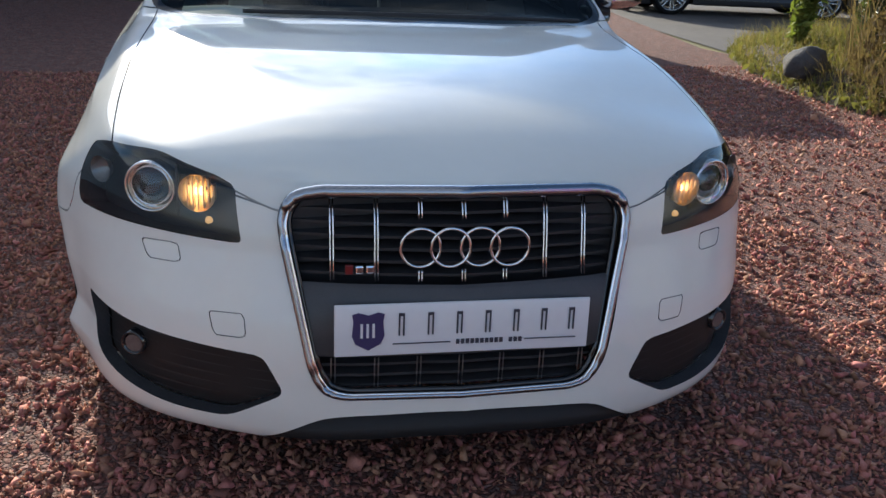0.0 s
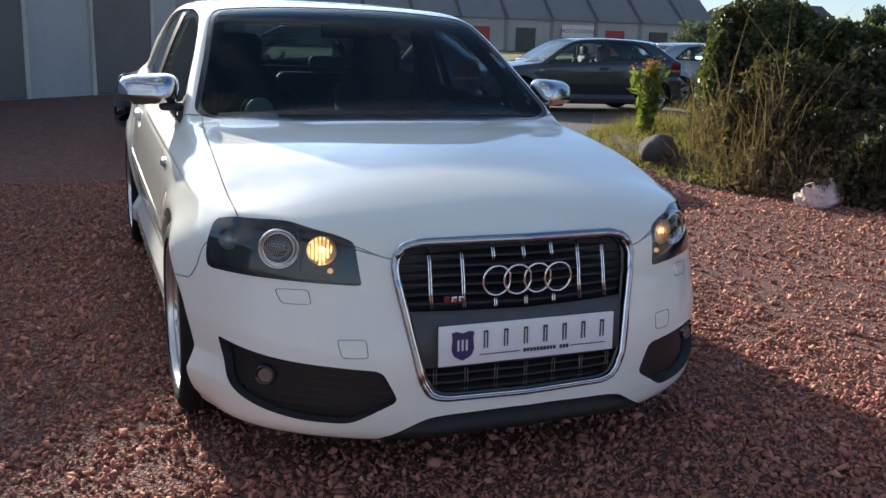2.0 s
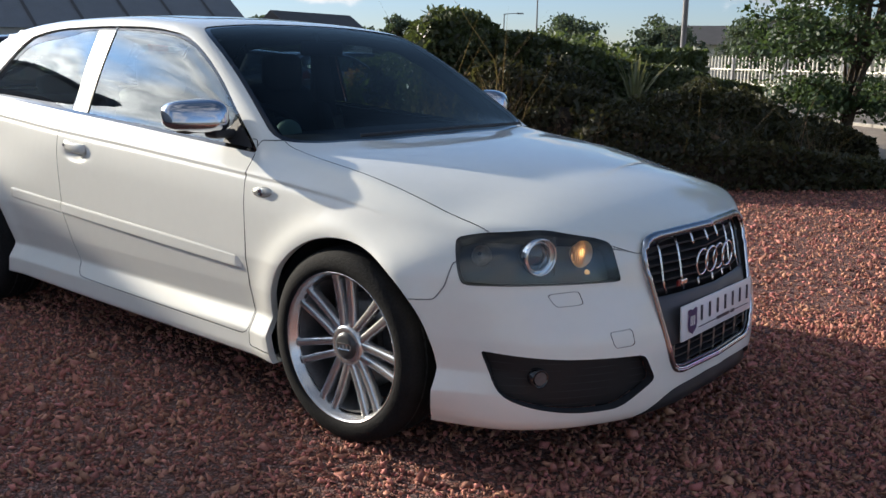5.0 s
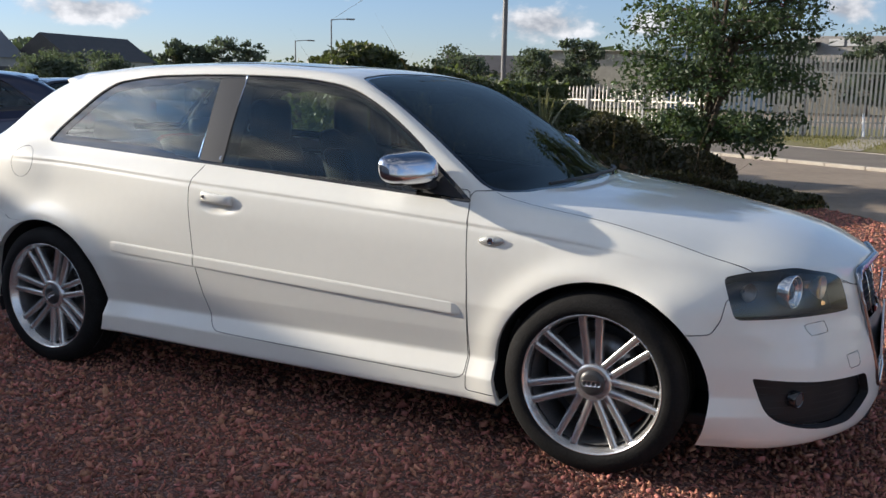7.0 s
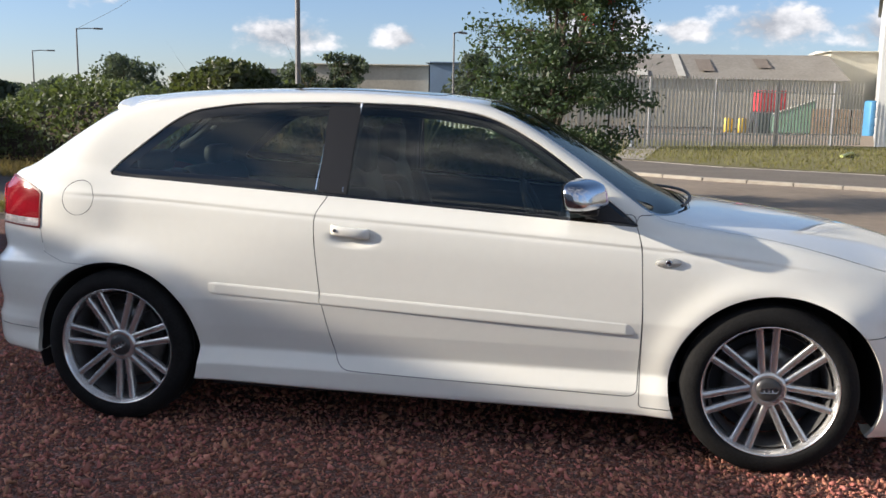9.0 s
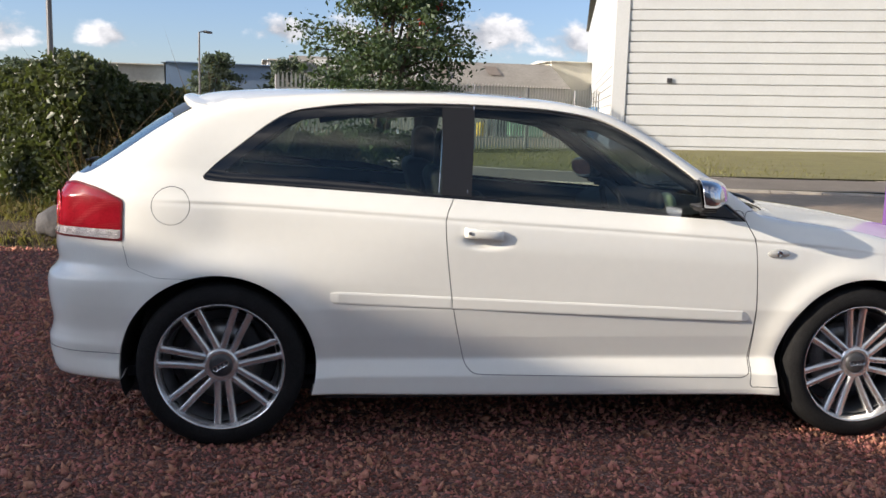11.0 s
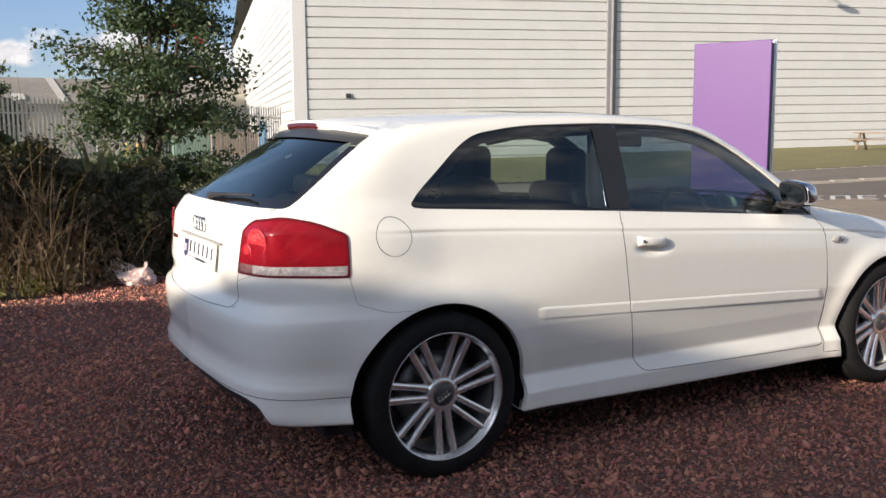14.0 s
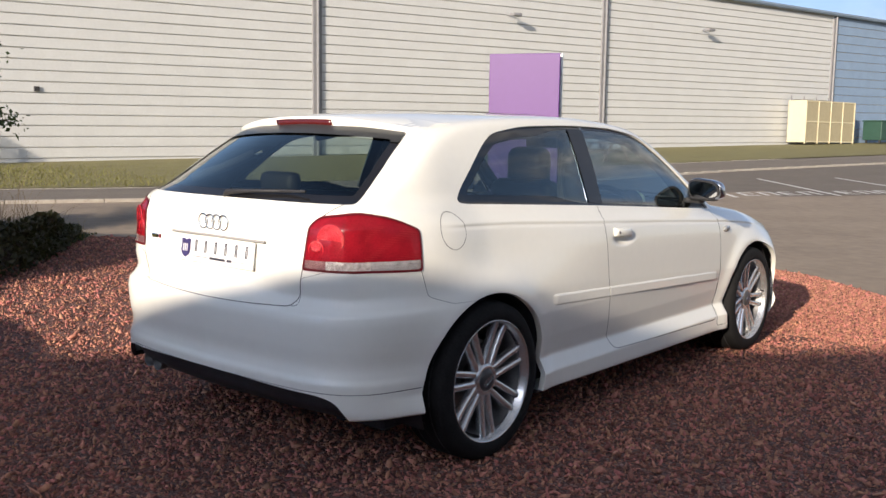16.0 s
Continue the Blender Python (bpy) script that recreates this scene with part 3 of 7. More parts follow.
def rand_rot(n, rng, flat=None):
    """Random turns; flat keeps them within that many radians of upright."""
    a = rng.uniform(0, 2 * np.pi, n)
    if flat is None:
        u, w = rng.uniform(0, 1, n), rng.uniform(0, 2 * np.pi, n)
        q = np.stack([np.sqrt(1 - u) * np.sin(a), np.sqrt(1 - u) * np.cos(a), np.sqrt(u) * np.sin(w), np.sqrt(u) * np.cos(w)], 1)
    else:
        t = rng.normal(0, flat, n) / 2
        p = rng.uniform(0, 2 * np.pi, n)
        h = a / 2
        q = np.stack([np.cos(t) * np.cos(h), np.sin(t) * np.cos(p), np.sin(t) * np.sin(p), np.cos(t) * np.sin(h)], 1)
        q /= np.linalg.norm(q, axis=1)[:, None]
        q = q[:, [1, 2, 3, 0]]
    x, y, z, w_ = q.T
    return np.stack([1 - 2 * (y * y + z * z), 2 * (x * y - z * w_), 2 * (x * z + y * w_), 2 * (x * y + z * w_), 1 - 2 * (x * x + z * z), 2 * (y * z - x * w_),
                     2 * (x * z - y * w_), 2 * (y * z + x * w_), 1 - 2 * (x * x + y * y)], 1).reshape(-1, 3, 3)


def chips(name, n, area, size, seed, label):
    """Loose angular stones over a part of the drive."""
    rng = np.random.default_rng(seed)
    x0, y0, x1, y1 = area
    P = np.stack([rng.uniform(x0, x1, n), rng.uniform(y0, y1, n)], 1)
    P = P[sd(P[:, 0], P[:, 1], drive) < -.03]
    n = len(P)
    base = np.array([(1, 0, 0), (-.3, .95, .1), (-.8, -.6, -.1), (.2, .1, .8), (-.1, -.1, -.8), (.45, -.85, .1)], float)
    tri = np.array([(0, 1, 3), (1, 2, 3), (2, 5, 3), (5, 0, 3), (1, 0, 4), (2, 1, 4), (5, 2, 4), (0, 5, 4)])
    R = rand_rot(n, rng)
    S = size * rng.lognormal(0, .35, n)
    sq = np.stack([rng.uniform(.9, 1.6, n), rng.uniform(.5, 1.0, n), rng.uniform(.25, .6, n)], 1)
    V = base[None] * sq[:, None] + rng.normal(0, .12, (n, 6, 3))
    V = np.einsum("nij,nkj->nki", R, V) * S[:, None, None]
    V[:, :, 0] += P[:, :1]
    V[:, :, 1] += P[:, 1:]
    V[:, :, 2] += (S * rng.uniform(.1, .55, n))[:, None]
    F = (tri[None] + 6 * np.arange(n)[:, None, None]).reshape(-1, 3)
    o = np_mesh(name, V.reshape(-1, 3), F, STONE)
    return tagged(o, label, "gravel", "", "stuff")


chips("gravel", 115000, (-3.8, -5.0, 1.9, 3.6), .0092, 1, "loose red stone chips round the car")
chips("gravel", 38000, (-3.4, -5.0, 1.6, -1.9), .0095, 3, "loose red stone chips before the car")
chips("gravel", 45000, (1.9, -5.0, 8.2, 4.6), .0112, 2, "loose red stone chips by the hedge")


# ---- the white hatchback ----
WB, WZ = 1.289, 0.316      # half wheelbase, axle height
car = thing("car", "white three-door hatchback with a chrome-framed grille, parked on red gravel", "car")

# plan outline of one half at its widest level, nose to tail
plan_x = np.array([0, .25, .45, .60, .70, .785, .832, .853, .862, .865, .865, .861, .851, .832, .790, .685, .42, 0])
plan_y = np.array([-2.155, -2.13, -2.066, -1.988, -1.908, -1.805, -1.66, -1.46, -.80, 0, .6, 1.1, 1.45, 1.70, 1.86, 1.968, 2.012, 2.03])
chord = np.concatenate([[0], np.cumsum(np.hypot(np.diff(plan_x), np.diff(plan_y)))])
fine = np.linspace(0, chord[-1], 1500)
PX, PY = pchip(chord, plan_x)(fine), pchip(chord, plan_y)(fine)
for _ in range(1500):
    PX[1:-1] = (PX[:-2] + 2 * PX[1:-1] + PX[2:]) / 4
    PY[1:-1] = (PY[:-2] + 2 * PY[1:-1] + PY[2:]) / 4
PS = np.concatenate([[0], np.cumsum(np.hypot(np.diff(PX), np.diff(PY)))])


def way_at(x, y):
    """How far round the plan the point (x, y) lies."""
    return PS[np.argmin((PX - abs(x)) ** 2 + (PY - y) ** 2)]


NU, NL, NT = 340, 132, 90
us = np.linspace(0, PS[-1], NU)
cx, cy = np.interp(us, PS, PX), np.interp(us, PS, PY)
tx, ty = np.gradient(cx, us), np.gradient(cy, us)
ln = np.hypot(tx, ty)
nx, ny = ty / ln, -tx / ln
nx[0], ny[0], nx[-1], ny[-1] = 0, -1, 0, 1

wf = 1 - sstep(way_at(.60, -1.955), way_at(.84, -1.45), us)
wr = sstep(way_at(.850, 1.35), way_at(.64, 1.925), us)
ws = 1 - wf - wr

low_side = lambda z: np.interp(z, [.17, .19, .21, .275, .335, .346, .43, .54, .65, .9], [.022, .012, .007, .005, .040, .040, .018, 0, 0, 0])
top_side = pchip([-.35, -.20, -.11, -.075, -.04, 0, .02], [0, .004, .016, .028, .050, .082, .096])
low_front = pchip([.15, .17, .20, .26, .34, .42, .50, .58, .80], [.012, -.018, -.032, -.040, -.040, -.032, -.014, 0, 0])
spread = .40 + .60 * sstep(.02, .30, cx)     # the lower bumper is flatter in plan than the nose above it
top_front = pchip([-.32, -.20, -.12, -.06, -.025, 0, .02], [0, .006, .016, .030, .043, .062, .08])
low_rear = pchip([.22, .25, .30, .385, .415, .45, .52, .60, .635, .66, .70, .80, .90, .98, 1.05],
                 [.05, .022, .004, .001, .010, .016, .006, 0, .006, .028, .052, .064, .074, .088, .12])
shoulder = pchip([0, way_at(.36, -2.1), way_at(.5, -2.03), way_at(.70, -1.855), way_at(.785, -1.70), way_at(.833, -1.50),
                  way_at(.853, -1.29), way_at(.86, -1.05), way_at(.862, -.80), way_at(.865, .4), way_at(.85, 1.3),
                  way_at(.80, 1.68), way_at(.64, 1.925), PS[-1]],
                 [.712, .710, .724, .742, .757, .805, .848, .880, .906, .972, 1.020, 1.024, 1.010, 1.008])
bottom = pchip([0, way_at(.6, -1.955), way_at(.8, -1.62), way_at(.86, -.9), way_at(.86, .93), way_at(.82, 1.6), PS[-1]],
               [.155, .155, .16, .184, .206, .262, .268])
rail = pchip([-2.2, -.90, -.85, -.70, -.55, -.40, -.25, -.10, .10, .40, .80, 1.10, 1.30, 1.42, 1.55, 1.70, 1.85, 1.95],
             [0, .86, .922, 1.035, 1.138, 1.232, 1.303, 1.335, 1.352, 1.364, 1.356, 1.332, 1.296, 1.248, 1.170, 1.070, .990, .93])
ridge = pchip([-2.10, -2.04, -1.90, -1.718, -1.48, -1.20, -1.04, -.96, -.606, -.318, -.20, -.083, .156, .48, 1.0, 1.30, 1.44,
               1.52, 1.64, 1.76, 1.86, 1.94],
              [.712, .738, .790, .835, .874, .904, .920, .948, 1.138, 1.298, 1.340, 1.362, 1.380, 1.392, 1.384, 1.368, 1.350,
               1.306, 1.236, 1.152, 1.076, 1.008])

zs, zb = shoulder(us), bottom(us)
v = np.linspace(0, 1, NL)
Zl = zb[:, None] + (zs - zb)[:, None] * v[None, :]
Zs = np.broadcast_to(zs[:, None], Zl.shape)
inset = (wf[:, None] * (low_front(Zl) * spread[:, None] + top_front(Zl - Zs)) + ws[:, None] * (low_side(Zl) + top_side(Zl - Zs))
         + wr[:, None] * (low_rear(Zl) - .024 * sstep(.66, .76, Zl) * (1 - sstep(.94, 1.0, Zl)) * (sstep(.22, .48, cx) * (1 - sstep(.70, .80, cx)))[:, None] + 0.25 * top_side(Zl - Zs) * (1 - sstep(.3, .9, wr))[:, None]))
Xl, Yl = cx[:, None] - nx[:, None] * inset, cy[:, None] - ny[:, None] * inset
swage = pchip([-1.75, -1.544, -1.137, -.807, .362, 1.385, 1.7], [.70, .744, .795, .821, .888, .935, .94])(Yl)
Xl = Xl - .34 * np.clip(Zl - swage, 0, .040) * (Xl > .5) * sstep(-1.75, -1.5, Yl) * (1 - sstep(1.3, 1.6, Yl))
Xl = Xl - .0030 * np.exp(-((Zl - swage + .006) / .007) ** 2) * (Xl > .5) * sstep(-1.45, -1.2, Yl) * (1 - sstep(1.35, 1.6, Yl))
Xl = Xl + .0042 * sstep(-.004, .004, Zl - swage) * (1 - sstep(.015, .05, Zl - swage)) * (Xl > .5) * sstep(-1.70, -1.45, Yl) * (1 - sstep(1.35, 1.6, Yl))
for wy in (-WB, WB):                   # flared wheel arches
    r = np.hypot(Yl - wy, Zl - WZ)
    Xl = Xl + 0.018 * np.exp(-((r - .365) / .055) ** 2) * (Xl > .6)
Xl = Xl + .040 * np.exp(-((Yl + 1.57) / .17) ** 2) * sstep(.16, .28, Zl) * (1 - sstep(.60, .74, Zl)) * (Xl > .6)   # full bumper corner
Xl = Xl - .026 * np.exp(-(((Yl - .283) / .062) ** 2 + ((Zl - .806) / .026) ** 2) ** 2) * (Xl > .6)   # handle cup
under = []
for k in (.10, .03):
    under.append(np.stack([cx - nx * (inset[:, 0] + k), cy - ny * (inset[:, 0] + k), zb + .012 * (k > .05)], -1)[:, None])
low = np.concatenate(under + [np.stack([Xl, Yl, Zl], -1)], 1)

top = np.zeros((NU, NT, 3))
for i in range(NU):
    S = low[i, -1]
    zr = max(float(rail(S[1])), S[2])
    xr = max(S[0] - .42 * (zr - S[2]), S[0] * .3)
    zc = max(float(ridge(S[1])), zr - .02 if zr > S[2] + 1e-6 else S[2])
    k = np.linspace(0, 1, 40)[:, None]
    side_pts = S + k * (np.array([xr, S[1], zr]) - S)
    side_pts[:, 0] += .010 * np.sin(k[:, 0] * np.pi) * min(1, (zr - S[2]) / .2)
    t = np.linspace(0, 1, 160)
    xx = xr * (1 - t)
    zz = zr + (zc - zr) * (1 - (1 - t) ** 2.3)
    poly = np.concatenate([side_pts if zr > S[2] + 1e-4 else S[None], np.stack([xx, np.full_like(xx, S[1]), zz], -1)[1:]])
    seg = np.concatenate([[0], np.cumsum(np.linalg.norm(np.diff(poly, axis=0), axis=1))])
    at = np.linspace(0, seg[-1], NT)
    for c in range(3):
        top[i, :, c] = np.interp(at, seg, poly[:, c])
G = np.concatenate([low, top[:, 1:]], 1)
for _ in range(16):                    # round the section's corners, keep the ends
    G[:, NL - 10:-1] = (G[:, NL - 11:-2] + 2 * G[:, NL - 10:-1] + G[:, NL - 9:]) / 4
for _ in range(5):                     # and fair the lines along the car
    G[1:-1] = (G[:-2] + 2 * G[1:-1] + G[2:]) / 4
gy, gzz = G[:, :, 1], G[:, :, 2]       # the rear quarters draw in above the waist
G[:, :, 0] *= 1 - .046 * sstep(.35, 1.30, gy) * sstep(.62, .86, gzz) * (1 - sstep(1.24, 1.74, gy) * (1 - sstep(.98, 1.06, gzz)))
G[0, :, 0] = 0
G[-1, :, 0] = 0
G[:, -1, 0] = 0
du, dv = np.gradient(G, axis=0), np.gradient(G, axis=1)
N = np.cross(du, dv)
N /= np.linalg.norm(N, axis=2)[:, :, None] + 1e-12
N[0, :, 0] = N[-1, :, 0] = N[:, -1, 0] = 0
if N[NU // 2, 60, 0] < 0:
    N = -N
N /= np.linalg.norm(N, axis=2)[:, :, None] + 1e-12
NV = G.shape[1]
A = np.concatenate([G, N, np.broadcast_to(us[:, None, None], (NU, NV, 1))], 2).reshape(-1, 7)
ii, jj = np.meshgrid(np.arange(NU - 1), np.arange(NV - 1), indexing="ij")
a0 = (ii * NV + jj).ravel()
F = np.concatenate([np.stack([a0, a0 + NV, a0 + NV + 1], 1), np.stack([a0, a0 + NV + 1, a0 + 1], 1)])
e1, e2 = A[F[:, 1], :3] - A[F[:, 0], :3], A[F[:, 2], :3] - A[F[:, 0], :3]
cr_ = np.cross(e1, e2)
F = F[np.linalg.norm(cr_, axis=1) > 1e-10]
cr_ = np.cross(A[F[:, 1], :3] - A[F[:, 0], :3], A[F[:, 2], :3] - A[F[:, 0], :3])
flip = (cr_ * A[F[:, 0], 3:6]).sum(1) < 0
F[flip] = F[flip][:, ::-1]
skin = Skin(A, F)


def around(rows):
    return [(way_at(x, y), z) for x, y, z in rows]


ARCHES = {-WB: (-WB - .014, WZ, .374, .354), WB: (WB + .008, WZ, .368, .353)}     # middle, half length and height of each opening
for wy in (-WB, WB):
    ay, az_, al, ah = ARCHES[wy]
    d = (np.hypot((skin.y - ay) / al, (skin.z - az_) / ah) - 1) * .36
    d = np.where(skin.x > .45, d, 1.0)
    _, skin, cut = skin.split(d)
    for sg in (-1, 1):
        lip = rim(cut, .026, (-1, 0, 0))
        lip.ob("wheel_arch_lip", PAINT, car, (sg,))

# windscreen, rear window, side windows
screen = fillet([(-.3, -1.045), (.36, -1.015), (.60, -.945), (.735, -.835), (.655, -.55), (.592, -.28), (.55, -.20), (.3, -.172), (-.3, -.172)], .05)
d = np.maximum(sd(skin.x, skin.y, screen), np.maximum(skin.y + .1, .86 - skin.z))
glass, skin, cut = skin.split(d)
band, pane, _ = glass.split(-(sd(glass.x, glass.y, screen) + .022))
pane.moved(-.004).ob("windscreen", GLASS_F, car, label="dark tinted curved windscreen")
band.moved(-.003).ob("windscreen_border", BLACKG, car)

rearw = fillet([(-.3, 1.026), (.38, 1.024), (.628, 1.024), (.584, 1.14), (.530, 1.266), (.500, 1.296), (-.3, 1.325)], .008)
d = np.where(skin.y > 1.3, sd(skin.x, skin.z, rearw), 1.0)
glass, skin, cut = skin.split(d)
band, pane, _ = glass.split(np.minimum(-(sd(glass.x, glass.z, rearw) + .03), 1.276 - .03 * (glass.x / .6) ** 2 - glass.z))
pane.moved(-.004).ob("rear_window", GLASS_S, car, label="dark tinted sloping rear window")
upper, band, _ = band.split(1.268 - .03 * (band.x / .6) ** 2 - band.z)
upper.moved(.002).ob("spoiler_underside", mat("grey_spoiler_underside", (.035, .036, .036), .3, var=.1, scale=20), car, label="grey strip under the spoiler")
band.moved(-.003).ob("rear_window_border", BLACKG, car)

dlo = fillet([(1.376, 1.018), (1.322, 1.075), (1.124, 1.235), (1.035, 1.287), (.82, 1.320), (.40, 1.332), (.02, 1.322), (-.21, 1.288),
              (-.36, 1.217), (-.512, 1.120), (-.645, 1.014), (-.80, .893), (-.79, .888), (.43, .965), (1.32, 1.010)],
             [.03, .05, .1, .1, .12, .2, .2, .1, .1, .1, .1, .02, .01, .3, .03])
d = np.where((skin.x > .45) & (skin.z > .85) & (skin.y < 1.5), sd(skin.y, skin.z, dlo), 1.0)
glass, skin, cut = skin.split(d)
for sg in (-1, 1):
    rim(cut, .012).ob("window_reveal", PAINT, car, (sg,))
border, inner, _ = glass.split(-(sd(glass.y, glass.z, dlo) + .014 + .026 * sstep(.50, .75, glass.y)))
post = fillet([(.345, .80), (.455, .80), (.440, 1.40), (.305, 1.40)], .005)
bp, inner, _ = inner.split(sd(inner.y, inner.z, post))
rear_q, front_q, _ = inner.split(.38 - inner.y)
sail = [(-.60, .80), (-.60, .952), (-.66, 1.01), (-1, 1.2), (-1, .8)]
sailp, front_q, _ = front_q.split(sd(front_q.y, front_q.z, sail))
for sg in (-1, 1):
    border.moved(-.009).ob("window_surround", EDGEG, car, (sg,), "thin black window seal")
    bp.moved(-.006).ob("door_pillar", POSTB, car, (sg,), "satin black door pillar")
    sailp.moved(-.005).ob("mirror_triangle", BLACKP, car, (sg,))
    rear_q.moved(-.010).ob("rear_side_window", GLASS_S, car, (sg,), "tinted fixed rear side window")
    front_q.moved(-.010).ob("door_window", GLASS_S, car, (sg,), "tinted door window")
    bm = tube([(sg * (.770 - .42 * (z - .95)), y, z) for y, z in ((.352, .972), (.335, 1.15), (.312, 1.326))], .004, 6)
    part("chrome_strip", bm, CHROME, car)
    bm = tube([(sg * (.772 - .42 * (z - .95)), y, z) for y, z in ((.462, .985), (.452, 1.10), (.440, 1.25))], .0025, 6)
    part("chrome_strip", bm, CHROME, car)

# lamps, grille and intakes cut out of the nose and tail
HL = fillet(around([(.797, -1.690, .714), (.765, -1.76, .730), (.655, -1.90, .740), (.515, -2.01, .712), (.478, -2.035, .696),
                    (.455, -2.05, .586), (.625, -1.93, .588), (.785, -1.728, .586)]), [.02, .05, .05, .03, .012, .012, .05, .02])
hl, skin, hl_cut = skin.split(np.where(skin.y < -1.5, sd(skin.s, skin.z, HL), 1.0))
TL = fillet(around([(.508, 1.97, .790), (.526, 1.961, .95), (.556, 1.945, .982), (.695, 1.855, 1.000), (.763, 1.75, .981), (.797, 1.648, .938),
                    (.797, 1.648, .786), (.70, 1.85, .790)]), [.01, .03, .03, .06, .05, .02, .012, .05])
tl, skin, tl_cut = skin.split(np.where(skin.y > 1.4, sd(skin.s, skin.z, TL), 1.0))
IN = fillet(around([(.792, -1.795, .402), (.70, -1.908, .388), (.60, -1.95, .380), (.402, -2.075, .368), (.358, -2.09, .286), (.47, -2.03, .214),
                    (.60, -1.985, .214), (.70, -1.91, .236), (.765, -1.84, .272)]), [.01, .05, .05, .02, .02, .03, .05, .05, .06])
inlet, skin, in_cut = skin.split(np.where(skin.y < -1.5, sd(skin.s, skin.z, IN), 1.0))
GRILLE = [(0, .708), (.29, .702), (.345, .688), (.368, .650), (.362, .60), (.310, .345), (.286, .300), (.25, .288), (0, .284)]
gr = np.array(GRILLE)
grf = fillet(np.concatenate([gr * (-1, 1), gr[::-1]])[1:], .02)
_, skin, gr_cut = skin.split(np.where(skin.y < -1.8, sd(skin.x, skin.z, grf), 1.0))
LIP = fillet([(-.3, .10), (.43, .10), (.43, .165), (.40, .175), (.30, .236), (.24, .244), (-.3, .248)], .03)
_, skin, lip_cut = skin.split(np.where(skin.y < -1.8, sd(skin.x, skin.z, LIP), 1.0))
DIF = fillet([(-.3, .10), (.725, .10), (.705, .270), (.668, .334), (.60, .352), (-.3, .372)], .03)
_, skin, dif_cut = skin.split(np.where(skin.y > 1.6, sd(skin.x, skin.z, DIF), 1.0))
for sg in (-1, 1):
    for c, k in ((in_cut, .03), (hl_cut, .02), (tl_cut, .015), (gr_cut, .03), (lip_cut, .03), (dif_cut, .02)):
        rim(c, k).ob("opening_edge", PAINT if c is tl_cut else BLACKP, car, (sg,))


# panels, each parted from its neighbours by a narrow gap
GAP = .0018


def panel(sk, d, w=GAP):
    wide = Skin(np.concatenate([sk.A, np.asarray(d)[:, None]], 1), sk.F)
    ins, rest, _ = wide.split(d + w)
    strip, out, _ = rest.split(rest.A[:, 7] - w)
    return [Skin(q.A[:, :7], q.F) for q in (ins, out, strip)]


seams, fine_seams = [], []
BON = fillet([(-.3, -2.3), (.45, -2.3), (.725, -1.83), (.738, -1.6), (.733, -1.3), (.722, -1.05), (.705, -.85), (-.3, -.85)], [.01, .01, .05, .1, .1, .1, .02, .01])
d = np.maximum(np.maximum(sd(skin.x, skin.y, BON), skin.y + .8), pchip([0, .30, .37, .48, .9], [.672, .672, .658, .690, .715])(skin.x) - skin.z)
bonnet, skin, st = panel(skin, d)
seams.append(st)
bonnet.ob("bonnet", PAINT, car, label="long sloping white bonnet")

FB = around([(.02, -2.15, .0), (.85, -1.30, .0), (.845, -1.38, .525), (.818, -1.58, .535), (.803, -1.66, .540), (.797, -1.69, .585), (.79, -1.70, .65), (.50, -2.03, .685),
             (.37, -2.10, .655)]) + [(-.1, .66), (-.1, 0)]
d = np.where(skin.y < -1.2, sd(skin.s, skin.z, fillet(FB, .012)), 1.0)
fbump, skin, st = panel(skin, d)
seams.append(st)
for name, pts in (("washer_cover", [(.646, -1.905, .563), (.574, -1.968, .569), (.562, -1.975, .531), (.626, -1.922, .527)]),
                  ("towing_eye_cover", [(.504, -2.02, .447), (.440, -2.06, .450), (.433, -2.064, .402), (.492, -2.026, .400)])):
    pol = fillet(around(pts), .008)
    ins, fbump, st = panel(fbump, np.where(fbump.y < -1.5, sd(fbump.s, fbump.z, pol), 1.0), .0011)
    fine_seams.append(st)
    for sg in (-1, 1):
        ins.ob(name, PAINT, car, (sg,))
fbump.ob("front_bumper", PAINT, car, label="white front bumper with wide lower intakes")

TG = fillet([(-.3, .640), (.20, .642), (.462, .655), (.492, .690), (.507, .78), (.528, .96), (.572, .995), (.612, 1.040), (.585, 1.14), (.534, 1.262),
             (.504, 1.298), (-.3, 1.32)], [.01, .3, .03, .04, .02, .03, .03, .02, .05, .05, .03, .01])
d = np.where(skin.y > 1.35, sd(skin.x, skin.z, TG), 1.0)
tgate, skin, st = panel(skin, d)
seams.append(st)
tgate.ob("tailgate", PAINT, car, label="white tailgate with rear window and number plate")

RB = around([(.86, 1.30, 0), (.85, 1.35, .655), (.83, 1.52, .655), (.806, 1.625, .690), (.797, 1.65, .79), (.60, 1.92, .79), (.507, 1.97, .76)]) + \
     [(way_at(.492, 1.975), .66), (way_at(.3, 1.99), .645), (PS[-1] + .2, .64), (PS[-1] + .2, 0)]
d = np.where((skin.y > 1.35) & (skin.z < .85), sd(skin.s, skin.z, fillet(RB, .012)), 1.0)
rbump, skin, st = panel(skin, d, .0010)
seams.append(st)
skirt, rbump, st = panel(rbump, rbump.z - .362, .0016)
seams.append(st)
for sg in (-1, 1):
    for pc in pieces(skirt):
        pc.ob("rear_skirt", PAINT, car, (sg,))
rbump.ob("rear_bumper", PAINT, car, label="white rear bumper with a black lower diffuser")

